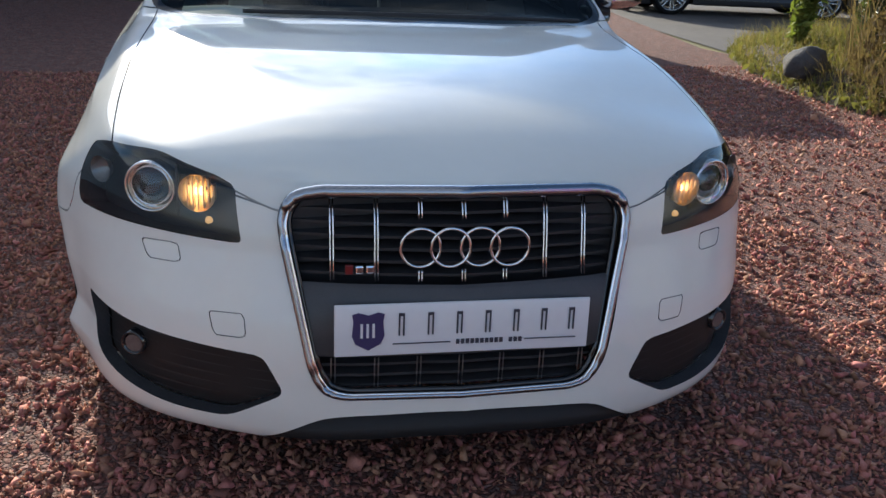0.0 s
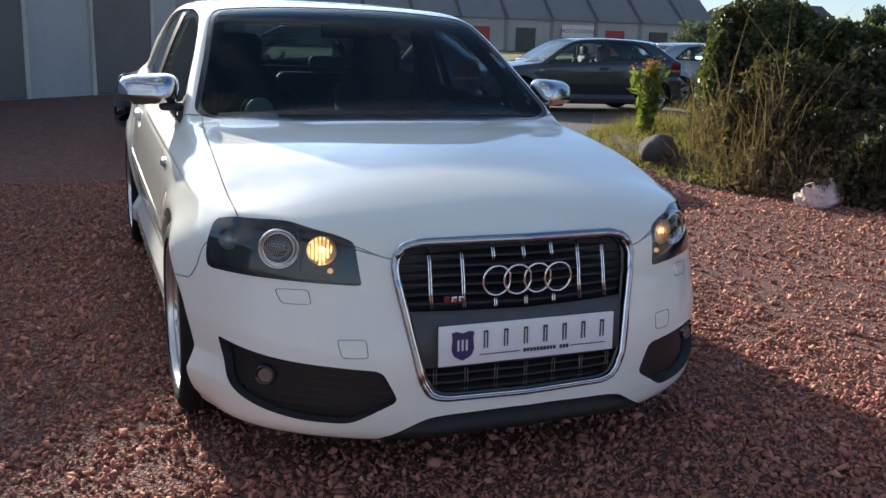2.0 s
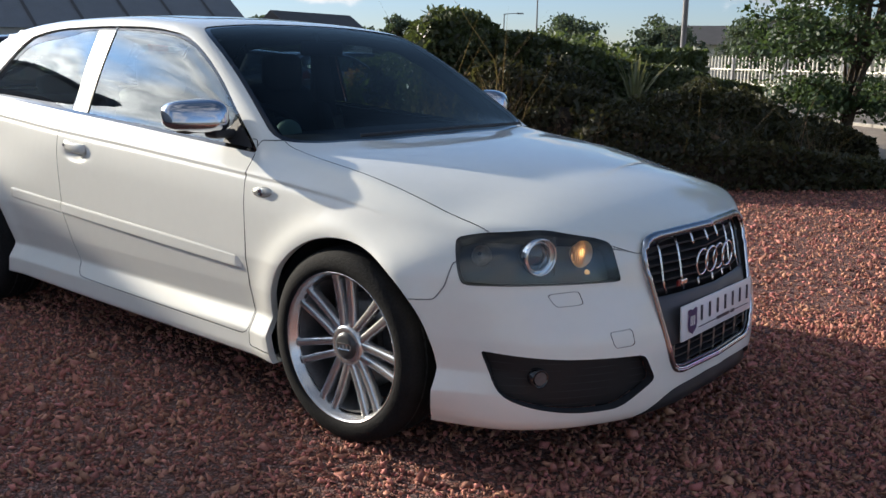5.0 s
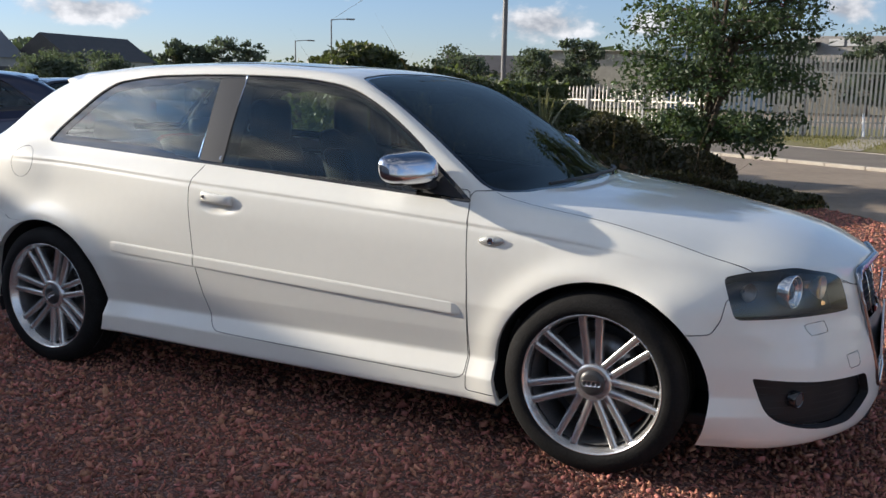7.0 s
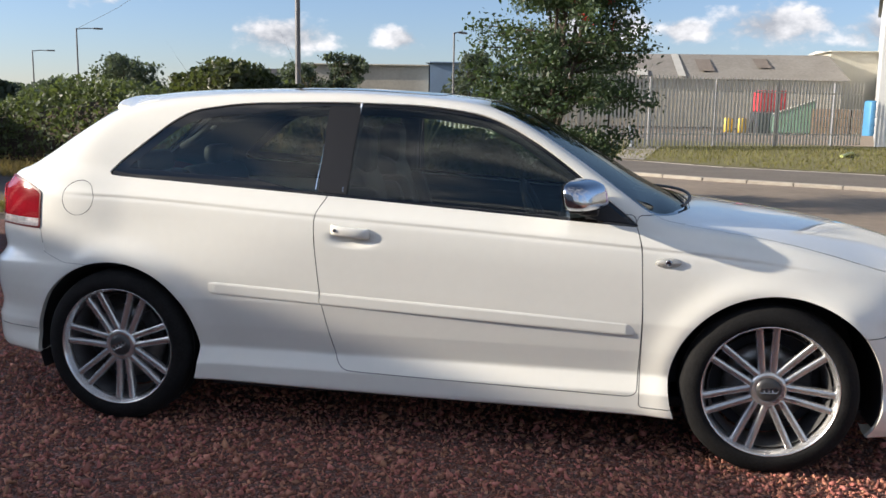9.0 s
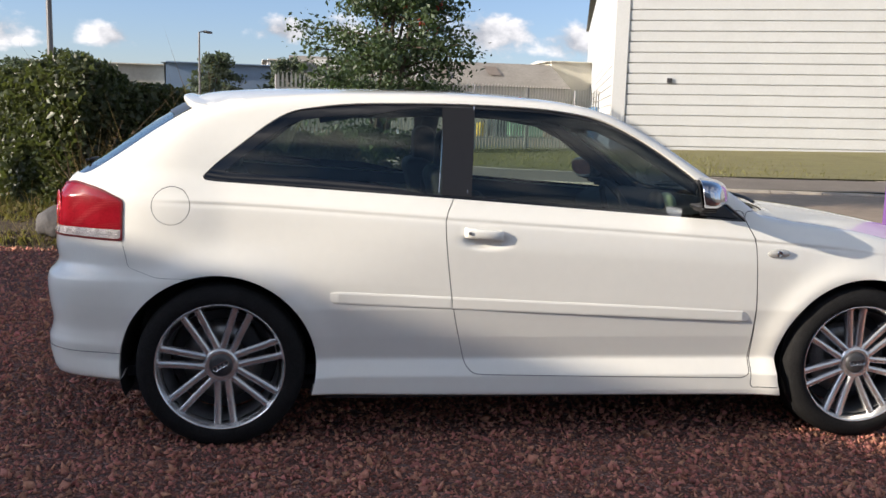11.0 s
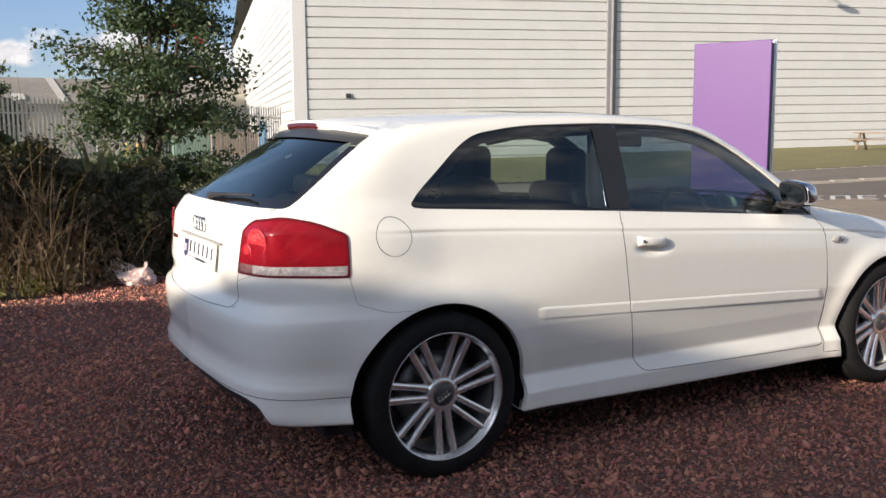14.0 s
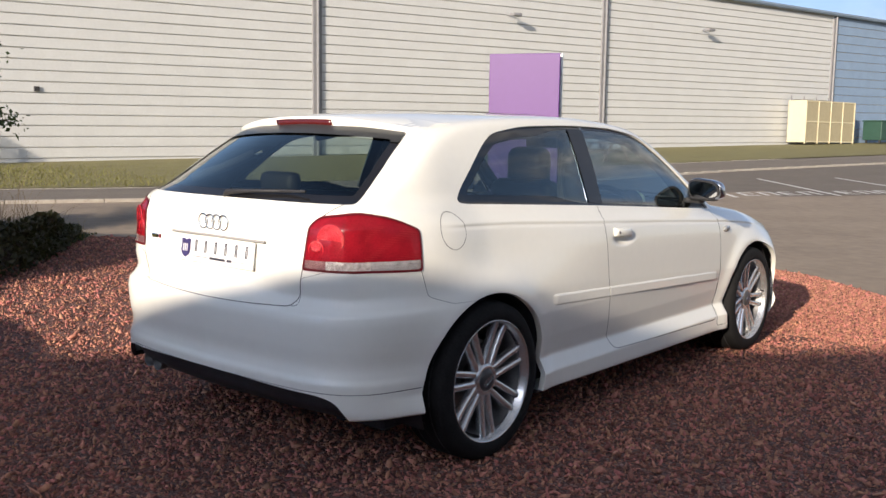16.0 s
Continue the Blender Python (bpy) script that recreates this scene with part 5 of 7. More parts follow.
for x in np.linspace(-.565, .565, 41):
    k = abs(x) / .565
    y1, z1 = edge_of(x)
    z0 = float(ridge(1.16)) - .052 * k ** 2 + .002
    face = .034 * (1 - .45 * max(0, (k - .86) / .14) ** 2)
    cols.append([bm.verts.new(p) for p in ((x, 1.12, z0 - .014), (x, 1.16, z0), (x, 1.28, z0 * .55 + z1 * .45 + .005), (x, y1 - .06, z1 - .004), (x, y1 - .012, z1 + .003),
                                           (x, y1, z1), (x, y1 + .003, z1 - .006), (x, y1 - .006, z1 - face), (x, y1 - .016, z1 - face - .003),
                                           (x, y1 - .075, z1 - face + .004), (x, 1.26, z1 - face - .004))])
for a, b in zip(cols[:-1], cols[1:]):
    for j in range(10):
        bm.faces.new((a[j], a[j + 1], b[j + 1], b[j]))
bm.faces.new(cols[0])
bm.faces.new(cols[-1][::-1])
bmesh.ops.recalc_face_normals(bm, faces=bm.faces)
part("roof_spoiler", bm, PAINT, car, "white roof spoiler over the rear window", True)
bm = bmesh.new()
rows = []
for x in np.linspace(-.168, .182, 15):
    y1, z1 = edge_of(x)
    rows.append([bm.verts.new(p) for p in ((x, y1 - .020, z1 - .009), (x, y1 + .0045, z1 - .009), (x, y1 - .002, z1 - .036), (x, y1 - .018, z1 - .045), (x, y1 - .050, z1 - .044))])
for a, b in zip(rows[:-1], rows[1:]):
    for j in range(4):
        bm.faces.new((a[j], a[j + 1], b[j + 1], b[j]))
bm.faces.new(rows[0])
bm.faces.new(rows[-1][::-1])
bmesh.ops.recalc_face_normals(bm, faces=bm.faces)
part("brake_light", bm, mat("dark_red_brake_lens", (.08, .010, .010), .25, coat=.3, var=.15, scale=30), car, "dark red high-level brake light", True)
wy_ = tail(0, 1.04)
part("wiper_arm", tube([(.0, wy_ + .006, 1.030), (-.02, wy_ + .018, 1.045), (-.16, tail(.16, 1.055) + .020, 1.054), (-.37, tail(.37, 1.06) + .018, 1.062)], [.017, .015, .010, .007], 8, False, None, .8), BLACKP, car, "black rear wiper", True)
part("wiper_blade", tube([(-.06, tail(.06, 1.05) + .010, 1.050), (-.24, tail(.24, 1.05) + .010, 1.057), (-.42, tail(.42, 1.05) + .009, 1.063)], .006, 6), BLACKP, car)
bm = bmesh.new()
for k in range(4):
    c = (k - 1.5) * .044
    tube([(c + .028 + .029 * math.cos(a), tail(0, .93) + .004, .925 + .029 * math.sin(a)) for a in [j * math.pi / 16 for j in range(32)]], .0034, 6, True, bm)
part("rear_emblem", bm, CHROME, car, "four linked chrome rings", True)
number_plate("rear_plate", "white rear plate with a navy shield and bars", (.004, tail(0, .815) + .006, .812), 180, .50, .105, -8, True, 6)
part("plate_shade", box((-.30, tail(0, .875) - .004, .868), (.30, tail(0, .875) + .010, .876), .003), SEAM, car)
part("model_badge", box((.385, tail(.42, .84), .832), (.395, tail(.42, .84) + .006, .850), .002), RED, car)
part("badge_bar", box((.40, tail(.42, .84), .832), (.45, tail(.42, .84) + .006, .850), .004), CHROME, car)

# ---- side fittings ----
for sg in (-1, 1):
    for y0, y1 in ((.878, .4165), (.4095, -.796)):
        bm = bmesh.new()
        rows = []
        for y in [y0, y0 - .03] + list(np.linspace(y0 - .06, y1 + .06, 14)) + [y1 + .03, y1]:
            zt = .538 + (y + .806) * (.609 - .538) / 1.684
            fade = min(1, (min(abs(y - .878), abs(y + .796)) + .004) / .014)
            x = flank(y, zt - .02) - .006 * (1 - fade)
            rows.append([bm.verts.new((sg * p, y, z)) for p, z in ((x - .004, zt + .004), (x + .0025, zt + .001), (x + .0046, zt - .006), (x + .0042, zt - .038),
                                                                 (x + .0025, zt - .044), (x - .004, zt - .049))])
        for a, b in zip(rows[:-1], rows[1:]):
            for j in range(5):
                bm.faces.new((a[j], a[j + 1], b[j + 1], b[j]))
        bm.faces.new(rows[0])
        bm.faces.new(rows[-1][::-1])
        bmesh.ops.recalc_face_normals(bm, faces=bm.faces)
        part("rub_strip", bm, PAINT, doors[sg] if y0 < .42 else car, "white body-coloured rub strip")
    hx = flank(.29, .85)
    bm = bmesh.new()
    rows = []
    for k in np.linspace(0, 1, 13):
        y = .368 - k * .152
        bow = math.sin(k * math.pi) ** .5
        x, z, hh = hx + .002 + .014 * bow, .840 - .012 * k, .019
        rows.append([bm.verts.new((sg * (x + dx), y, z + dz)) for dx, dz in ((-.012, hh), (.004, hh), (.009, hh * .5), (.009, -hh * .5), (.004, -hh), (-.012, -hh))])
    for a, b in zip(rows[:-1], rows[1:]):
        for j in range(6):
            bm.faces.new((a[j], a[(j + 1) % 6], b[(j + 1) % 6], b[j]))
    bm.faces.new(rows[0])
    bm.faces.new(rows[-1][::-1])
    bmesh.ops.recalc_face_normals(bm, faces=bm.faces)
    hd = part("handle", bm, PAINT, doors[sg], "white pull handle", True)
    part("key_lock", lathe([(0, .007), (.004, .006), (.005, 0)], 16, "x"), DISC, hd).matrix_local = pose(sg * (hx + .021), .350, .840, 0, 0 if sg > 0 else 180)
    rx = flank(-.91, .77)
    bm = lathe([(-.006, .030), (.006, .028), (.010, .018), (.012, 0)], 28, "x")
    for v_ in bm.verts:
        v_.co = Vector((sg * v_.co.x, v_.co.y * 1.65, v_.co.z * .62))
    bmesh.ops.recalc_face_normals(bm, faces=bm.faces)
    part("side_repeater", bm, REPC, car, "clear oval side repeater", True).matrix_local = pose(sg * rx, -.908, .770, 3 * sg, 0, 0)
    bm = lathe([(.012, 0), (.013, .010), (.010, .013)], 16, "x")
    part("repeater_bulb", bm, SATIN, car).matrix_local = pose(sg * (rx + .0), -.908, .770, 0, 0, 0 if sg > 0 else 180)
    # door mirror
    mir = new("door_mirror")
    mir.parent = doors[sg]
    tagged(mir, "satin aluminium door mirror on a black foot")
    yaw = Matrix.Translation((.868, -.572, 1.002)) @ Matrix.Rotation(radians(17), 4, "Z")

    def shape(bm_):
        for w_ in bm_.verts:
            w_.co = yaw @ w_.co
            w_.co.x *= sg
        bmesh.ops.recalc_face_normals(bm_, faces=bm_.faces)
        return bm_
    bm = bmesh.new()
    bmesh.ops.create_uvsphere(bm, u_segments=40, v_segments=26, radius=1)
    for v_ in bm.verts:
        c = v_.co
        x, z = math.copysign(abs(c.x) ** .55, c.x), math.copysign(abs(c.z) ** .62, c.z)
        y = -abs(c.y) ** .85 * (.082 - .030 * x) if c.y < 0 else c.y ** .4 * .020
        v_.co = Vector((x * .114, y + .010 * z, z * (.062 if z > 0 else .052) * (1 - .13 * x)))
    part("mirror_cap", shape(bm), SATIN, mir, "brushed aluminium-look cap", True)
    for nm, m_, hx_, hz_, y_ in (("mirror_frame", BLACKP, .105, .052, .023), ("mirror_glass", CHROME, .095, .043, .0262)):
        bm = bmesh.new()
        bmesh.ops.create_circle(bm, cap_ends=True, segments=40, radius=1)
        for v_ in bm.verts:
            c = v_.co.copy()
            x, z = math.copysign(abs(c.x) ** .55, c.x), math.copysign(abs(c.y) ** .62, c.y)
            v_.co = Vector((x * hx_, y_ + .010 * z, z * hz_ * (1 - .13 * x) + .003))
        part(nm, shape(bm), m_, mir)
    bm = box((.735, -.65, .928), (.835, -.575, .958), .012)
    for v_ in bm.verts:
        v_.co.x *= sg
    bmesh.ops.recalc_face_normals(bm, faces=bm.faces)
    part("mirror_foot", bm, BLACKP, mir, "", True)
    bm = box((.78, -.60, .947), (.93, -.545, .962), .008)
    for v_ in bm.verts:
        v_.co.x *= sg
    bmesh.ops.recalc_face_normals(bm, faces=bm.faces)
    part("mirror_base", bm, BLACKP, mir, "", True)

# cowl and wipers
bm = bmesh.new()
rows = []
for k in range(2):
    rows.append([bm.verts.new((x, (-1.07 if k == 0 else -1.0) + .19 * (abs(x) / .72) ** 2.2, (.905 if k == 0 else .93) - .022 * (abs(x) / .72) ** 2)) for x in np.linspace(-.70, .70, 21)])
for i in range(20):
    bm.faces.new((rows[0][i], rows[0][i + 1], rows[1][i + 1], rows[1][i]))
part("cowl_panel", bm, BLACKP, car)
for x0, x1 in ((-.45, .12), (.10, .62)):
    pts = [(x, -1.035 + .17 * (abs(x) / .72) ** 2.2, .948 - .02 * (abs(x) / .72) ** 2) for x in np.linspace(x0, x1, 8)]
    part("wiper", tube(pts, .007, 6), BLACKP, car, "black wiper at the windscreen foot")

# ---- cabin ----
inside = bodyL
roofin, pill, _ = inside.split(1.22 - inside.z)
roofin.moved(-.018).ob("roof_lining", HEADLIN, car)
pill = pill.split(.90 - pill.z)[0]
for sg in (-1, 1):
    for pc in pieces(pill.moved(-.018), 20):
        pc.ob("pillar_lining", TRIMDARK, car, (sg,))
tgate.moved(-.02).ob("tailgate_lining", TRIMDARK, car)
for sg in (-1, 1):
    door_s.moved(-.02).ob("door_card", TRIMDARK, doors[sg], (sg,))
part("cabin_floor", box((-.70, -.95, .24), (.70, 1.75, .28)), TRIMDARK, car)
part("scuttle", box((-.70, -.97, .28), (.70, -.93, .90)), TRIMDARK, car)
part("boot_floor", box((-.62, 1.25, .60), (.62, 1.84, .64)), TRIMDARK, car)
bm = bmesh.new()
rows = []
for y, z in ((-.98, .905), (-.80, .935), (-.55, .925), (-.48, .88), (-.50, .74), (-.62, .58), (-.72, .40)):
    rows.append([bm.verts.new((x, y + .12 * (abs(x) / .7) ** 2 * (y < -.7), z - .02 * (abs(x) / .7) ** 3)) for x in np.linspace(-.70, .70, 19)])
for a, b in zip(rows[:-1], rows[1:]):
    for i in range(18):
        bm.faces.new((a[i], a[i + 1], b[i + 1], b[i]))
part("dashboard", bm, TRIMDARK, car, "black dashboard", True)
bm = bmesh.new()
tube([(-.37 + .185 * math.cos(a), -.40 + .075 * math.sin(a), .84 + .168 * math.sin(a)) for a in [j * math.pi / 18 for j in range(36)]], .015, 8, True, bm)
tube([(-.55, -.40, .84), (-.37, -.38, .83), (-.19, -.40, .84)], .018, 6, False, bm)
tube([(-.37, -.38, .83), (-.37, -.47, .69)], .018, 6, False, bm)
tube([(-.37, -.39, .83), (-.37, -.60, .80)], .05, 10, False, bm)
part("steering_wheel", bm, TRIMDARK, car, "black steering wheel", True)
part("interior_mirror", box((-.12, -.30, 1.215), (.12, -.275, 1.275), .012), BLACKP, car, "", True)
part("mirror_stem", tube([(0, -.28, 1.26), (0, -.25, 1.315)], .009, 6), BLACKP, car)


def seat(x, y):
    s_ = new("front_seat")
    s_.parent = car
    tagged(s_, "black leather sports seat with tall headrest")
    s_.matrix_local = pose(x, y, 0)
    part("cushion", box((-.25, -.27, .42), (.25, .25, .58), .06, None, 3), LEATHER, s_, "", True)
    bm = box((-.25, .0, .55), (.25, .15, 1.07), .06, None, 3)
    for v_ in bm.verts:
        t = (v_.co.z - .55) / .58
        v_.co.y += .22 + .16 * t
        v_.co.x *= 1 - .60 * max(0, t - .40)
    part("backrest", bm, LEATHER, s_, "", True)
    for k in (-1, 1):
        bm = box((-.045, -.06, .56), (.045, .10, .98), .035, None, 3)
        for v_ in bm.verts:
            t = (v_.co.z - .55) / .58
            v_.co.y += .22 + .16 * t
            v_.co.x += k * (.215 - .03 * t)
        part("bolster", bm, LEATHER, s_, "", True)
    bm = box((-.115, .345, 1.02), (.115, .455, 1.225), .050, None, 4)
    part("headrest", bm, LEATHER, s_, "", True)
    return s_


seat(-.37, -.02)
seat(.37, .02)
for x in (-.34, .34):
    bm = box((-.32, .92, .46), (.32, 1.30, .62), .06, None, 3)
    for v_ in bm.verts:
        v_.co.x += x
    part("rear_cushion", bm, LEATHER, car, "", True)
    bm = box((-.32, .0, .60), (.32, .12, 1.00), .05, None, 3)
    for v_ in bm.verts:
        v_.co += Vector((x, 1.24 + .22 * (v_.co.z - .6), 0))
    part("rear_backrest", bm, LEATHER, car, "", True)
    bm = box((x - .12, 1.32, 1.0), (x + .12, 1.40, 1.10), .035, None, 3)
    part("rear_headrest", bm, LEATHER, car, "", True)
BELT = mat("black_seat_belt", (.03, .03, .03), .7, var=.1, scale=60)
for sg in (-1, 1):
    part("seat_belt", tube([(sg * .60, .42, 1.20), (sg * .57, .40, .95), (sg * .58, .36, .62)], .022, 6, False, None, .12), BELT, car)

for sg in (-1, 1):
    head_ = [(sg * (.742 - .42 * (z - .95)), y, z) for y, z in ((-.66, .985), (-.50, 1.095), (-.36, 1.192), (-.21, 1.262), (.02, 1.297), (.40, 1.307), (.80, 1.290), (.93, 1.268))]
    part("window_header_trim", tube([(p[0] - sg * .040, p[1], p[2] - .006) for p in head_], .024, 8), TRIMDARK, car, "", True)
    part("door_pillar_trim", tube([(sg * .68, .41, .90), (sg * .63, .39, 1.10), (sg * .56, .36, 1.28)], [.055, .052, .044], 8), TRIMDARK, car, "", True)
    part("front_pillar_trim", tube([(sg * .67, -.80, .90), (sg * .620, -.52, 1.10), (sg * .550, -.24, 1.275)], .026, 8), TRIMDARK, car, "", True)

STREAK = mat("pale_grey_trim", (.80, .80, .78), .6, var=.04, scale=20)
CARD = mat("pale_green_plastic", (.42, .52, .34), .6, var=.1, scale=20)
# pale green dome stands in for a bright spot on the dashboard
bm = bmesh.new()
bmesh.ops.create_uvsphere(bm, u_segments=24, v_segments=14, radius=1)
for v_ in bm.verts:
    c = v_.co
    v_.co = Vector((-.445 + c.x * .058, -.575 + c.y * .045, .918 + max(-.1, c.z) * .058))
part("instrument_hood", bm, CARD, car, "pale green dome over the dials, its bright look put into the colour", True)
# dark dome added behind it, so that it looks unlit from the rear
bm = bmesh.new()
bmesh.ops.create_uvsphere(bm, u_segments=24, v_segments=14, radius=1)
for v_ in bm.verts:
    c = v_.co
    v_.co = Vector((-.445 + c.x * .070, -.528 + c.y * .036, .916 + max(-.1, c.z) * .066))
part("dial_binnacle", bm, TRIMDARK, car, "dark dome added to hide the pale hood from the rear", True)
for sg in (-1, 1):
    # dark tube added only to hide the pale one from behind
    part("rear_pillar_cover", tube([(sg * .575, 1.680, 1.070), (sg * .495, 1.565, 1.118), (sg * .425, 1.442, 1.182)], .020, 8), TRIMDARK, car, "", True)
    # pale tube paints a bright streak of light along the pillar
    part("rear_pillar_trim", tube([(sg * .575, 1.655, 1.074), (sg * .49, 1.538, 1.127), (sg * .41, 1.41, 1.190)], .011, 6, False, None, .5), STREAK, car, "pale tube standing in for a bright streak of light on the pillar", True)


# ---- white warehouse across the road ----
CLAD = mat("white_profiled_cladding", (0.515, 0.525, 0.525), 0.5, var=0.05, scale=1.2)
CLADJ = mat("cladding_joint", (0.40, 0.39, 0.365), 0.7)
DOWN = mat("grey_downpipe", (0.20, 0.20, 0.21), 0.45, var=0.15, scale=3)
BLUEC = mat("blue_grey_cladding", (0.20, 0.28, 0.40), 0.5, var=0.08, scale=1.5)
WO, WD = Vector((32.2, -10.4)), Vector((-.25, -.968))
WN = Vector((.968, -.25))


def clad_wall(name, o, d, length, z0, z1, slope, material, label, step=.417, lamp_joint=(), fall=.0115):
    """A wall of horizontal cladding planks with recessed joints, each plank a mesh of its own."""
    w = thing(name, label, "wall", kind="structure")
    n_ = Vector((d.y, -d.x))
    if n_.dot(Vector((-.35, 1))) < 0:
        n_ = -n_
    def P(s, z, k):
        q = o + d * s + n_ * k
        return (q.x, q.y, z)
    bm = bmesh.new()
    q = [P(0, z0 - .6, -.05), P(length, z0 - .6 + slope * length, -.05), P(length, z1, -.05), P(0, z1, -.05)]
    fc_ = bm.faces.new([bm.verts.new(v_) for v_ in q])
    r = bmesh.ops.extrude_face_region(bm, geom=[fc_])
    for v_ in r["geom"]:
        if isinstance(v_, bmesh.types.BMVert):
            v_.co -= Vector((n_.x, n_.y, 0)) * .2
    bmesh.ops.recalc_face_normals(bm, faces=bm.faces)
    part("wall_core", bm, CLADJ, w)
    z = z0
    while z < z1:
        bm = bmesh.new()
        za, zb_ = z, min(z + step - .036, z1)
        rows = [[bm.verts.new(P(s, min(max(h + fall * s, z0 + slope * s - .3), z1), k)) for s in (0, length / 2, length)] for h, k in ((za, -.045), (za + .012, .0), (zb_ - .02, .018), (zb_, -.045))]
        for a, b in zip(rows[:-1], rows[1:]):
            for i in range(2):
                bm.faces.new((a[i], a[i + 1], b[i + 1], b[i]))
        bmesh.ops.recalc_face_normals(bm, faces=bm.faces)
        part("cladding_plank", bm, material, w)
        z += step
    for s in lamp_joint:
        q = o + d * s
        bm = box((-.22, -.02, z0 + slope * s - .1), (.22, .10, z1), .01)
        ob_ = part("cover_strip", bm, DOWN, w)
        ob_.matrix_local = pose(q.x, q.y, 0, 0, 0, math.degrees(math.atan2(-n_.x, n_.y)))
        bm = tube([(0, .16, z0 + slope * s), (0, .16, z1)], .07, 8)
        ob_ = part("downpipe", bm, DOWN, w)
        ob_.matrix_local = pose(q.x, q.y, 0, 0, 0, math.degrees(math.atan2(-n_.x, n_.y)))
    return w, P


_, WP = clad_wall("wall_warehouse_front", WO, WD, 54.8, -.211, 10.2, .019, CLAD, "long white profiled-cladding warehouse wall", .417, (14.1, 32.15, 54.6))
clad_wall("wall_warehouse_side", WO, Vector((.968, -.25)), 60, -.211, 10.2, 0, CLAD, "white cladding end wall of the warehouse", .417, (), 0)
# far end of the same wall: blue-grey colour stands in for the shade on it
clad_wall("wall_warehouse_annex", WO + WD * 54.9, WD, 40, 1.0, 10.3, .019, BLUEC, "far end of the warehouse wall, its shade put into blue-grey cladding", .6)
bm = bmesh.new()
q = [WP(-.3, 10.15, .25), WP(95, 10.15, .25), WP(95, 14.0, -30), WP(-.3, 14.0, -30), WP(-.3, 10.15, -60), WP(95, 10.15, -60)]
vs_ = [bm.verts.new(p) for p in q]
bm.faces.new(vs_[:4])
bm.faces.new((vs_[3], vs_[2], vs_[5], vs_[4]))
ROOFM = mat("grey_profiled_roof", (0.20, 0.20, 0.205), 0.6, var=0.12, scale=0.8)
tagged(part("warehouse_roof", bm, ROOFM), "grey low-pitched warehouse roof", "roof", "", "structure")
fascia = part("warehouse_gutter", tube([WP(-.3, 10.1, .22), WP(95, 10.1, .22)], .14, 8), mat("blue_grey_gutter", (.16, .21, .28), .5, var=.1, scale=2), None)
tagged(fascia, "blue-grey gutter along the eaves", "gutter", "", "structure")
post_ = part("corner_trim", box((-.28, -.28, -.1), (.28, .28, 10.2), .02), CLAD, None)
post_.matrix_world = pose(WO.x + .22 * .968 - .22 * .25, WO.y - .22 * .25 - .22 * .968, 0, 0, 0, -14.5)
tagged(post_, "white corner trim of the warehouse", "trim", "", "structure")


def at_wall(ob_, s, z, k=.05):
    x, y, _ = WP(s, z, k)
    ob_.matrix_world = pose(x, y, z, 0, 0, math.degrees(math.atan2(WN.y, WN.x)) - 90)
    return ob_


vent = thing("wall_vent", "small dark square vent on the white wall", "vent")
part("vent_body", box((-.11, -.03, -.10), (.11, .06, .10), .02), DOWN, vent)
part("vent_grid", box((-.09, -.045, -.08), (.09, -.03, .08), .005), BLACKP, vent)
at_wall(vent, 2.2, 2.86)
for s, z in ((25.2, 7.55), (40.5, 7.95), (9.0, 8.6)):
    fl = thing("flood_light", "grey wall-mounted flood light", "flood light", group="wall flood lights")
    part("bracket", tube([(0, 0, 0), (0, -.25, .10), (0, -.42, .02)], .03, 6), DOWN, fl)
    part("lamp_head", box((-.28, -.75, -.10), (.28, -.35, .06), .04), DOWN, fl, "", True)
    at_wall(fl, s, z)


def picnic(at_, rz):
    t_ = thing("picnic_table", "weathered wooden picnic table with benches on the grass", "picnic table", at_, rz, "picnic tables")
    for k in range(5):
        part("top_board", box((-.95, -.36 + k * .148, .70), (.95, -.23 + k * .148, .745), .008), WOOD, t_)
    for sg in (-1, 1):
        for k in range(2):
            part("seat_board", box((-.95, sg * .70 - .12 + k * .13, .41), (.95, sg * .70 - .01 + k * .13, .45), .008), WOOD, t_)
        for x in (-.68, .68):
            bm_ = bmesh.new()
            box_bm(bm_, (-.045, -.045, 0), (.045, .045, .86), .008)
            for v_ in bm_.verts:
                v_.co = Vector((v_.co.x + x, v_.co.y + sg * (.62 - v_.co.z * .48), v_.co.z * .82))
            part("leg", bm_, WOOD, t_)
    for x in (-.68, .68):
        part("cross_beam", box((x + .05, -.80, .34), (x + .10, .80, .41), .008), WOOD, t_)
    return t_


WOOD = mat("weathered_wood", (0.26, 0.185, 0.12), 0.85, color2=(0.17, 0.12, 0.08), scale=6, bump=0.3, bscale=50)
for x, y, rz in ((20.87, -32.1, 18), (15.45, -27.3, -22)):
    picnic((x, y, gz(x, y) + .024), rz)
CREAM = mat("cream_panel", (0.55, 0.49, 0.335), 0.6, var=0.06, scale=3)
x, y, _ = WP(53.0, 0, 1.6)
enc = thing("gas_cage", "cream panelled store cage against the wall", "storage cage", (x, y, gz(x, y) + .05), math.degrees(math.atan2(WD.y, WD.x)))
CAGEM = mat("olive_grey_mesh", (0.33, 0.29, 0.19), 0.7, var=0.12, scale=9)
for k in range(4):
    for z0, z1 in ((.16, 1.42), (1.50, 2.78)):
        part("mesh_panel", box((-3.58 + k * 1.42, -.03, z0), (-3.58 + k * 1.42 + 1.34, .0, z1), .01), CAGEM, enc, "olive-grey wire mesh panel")
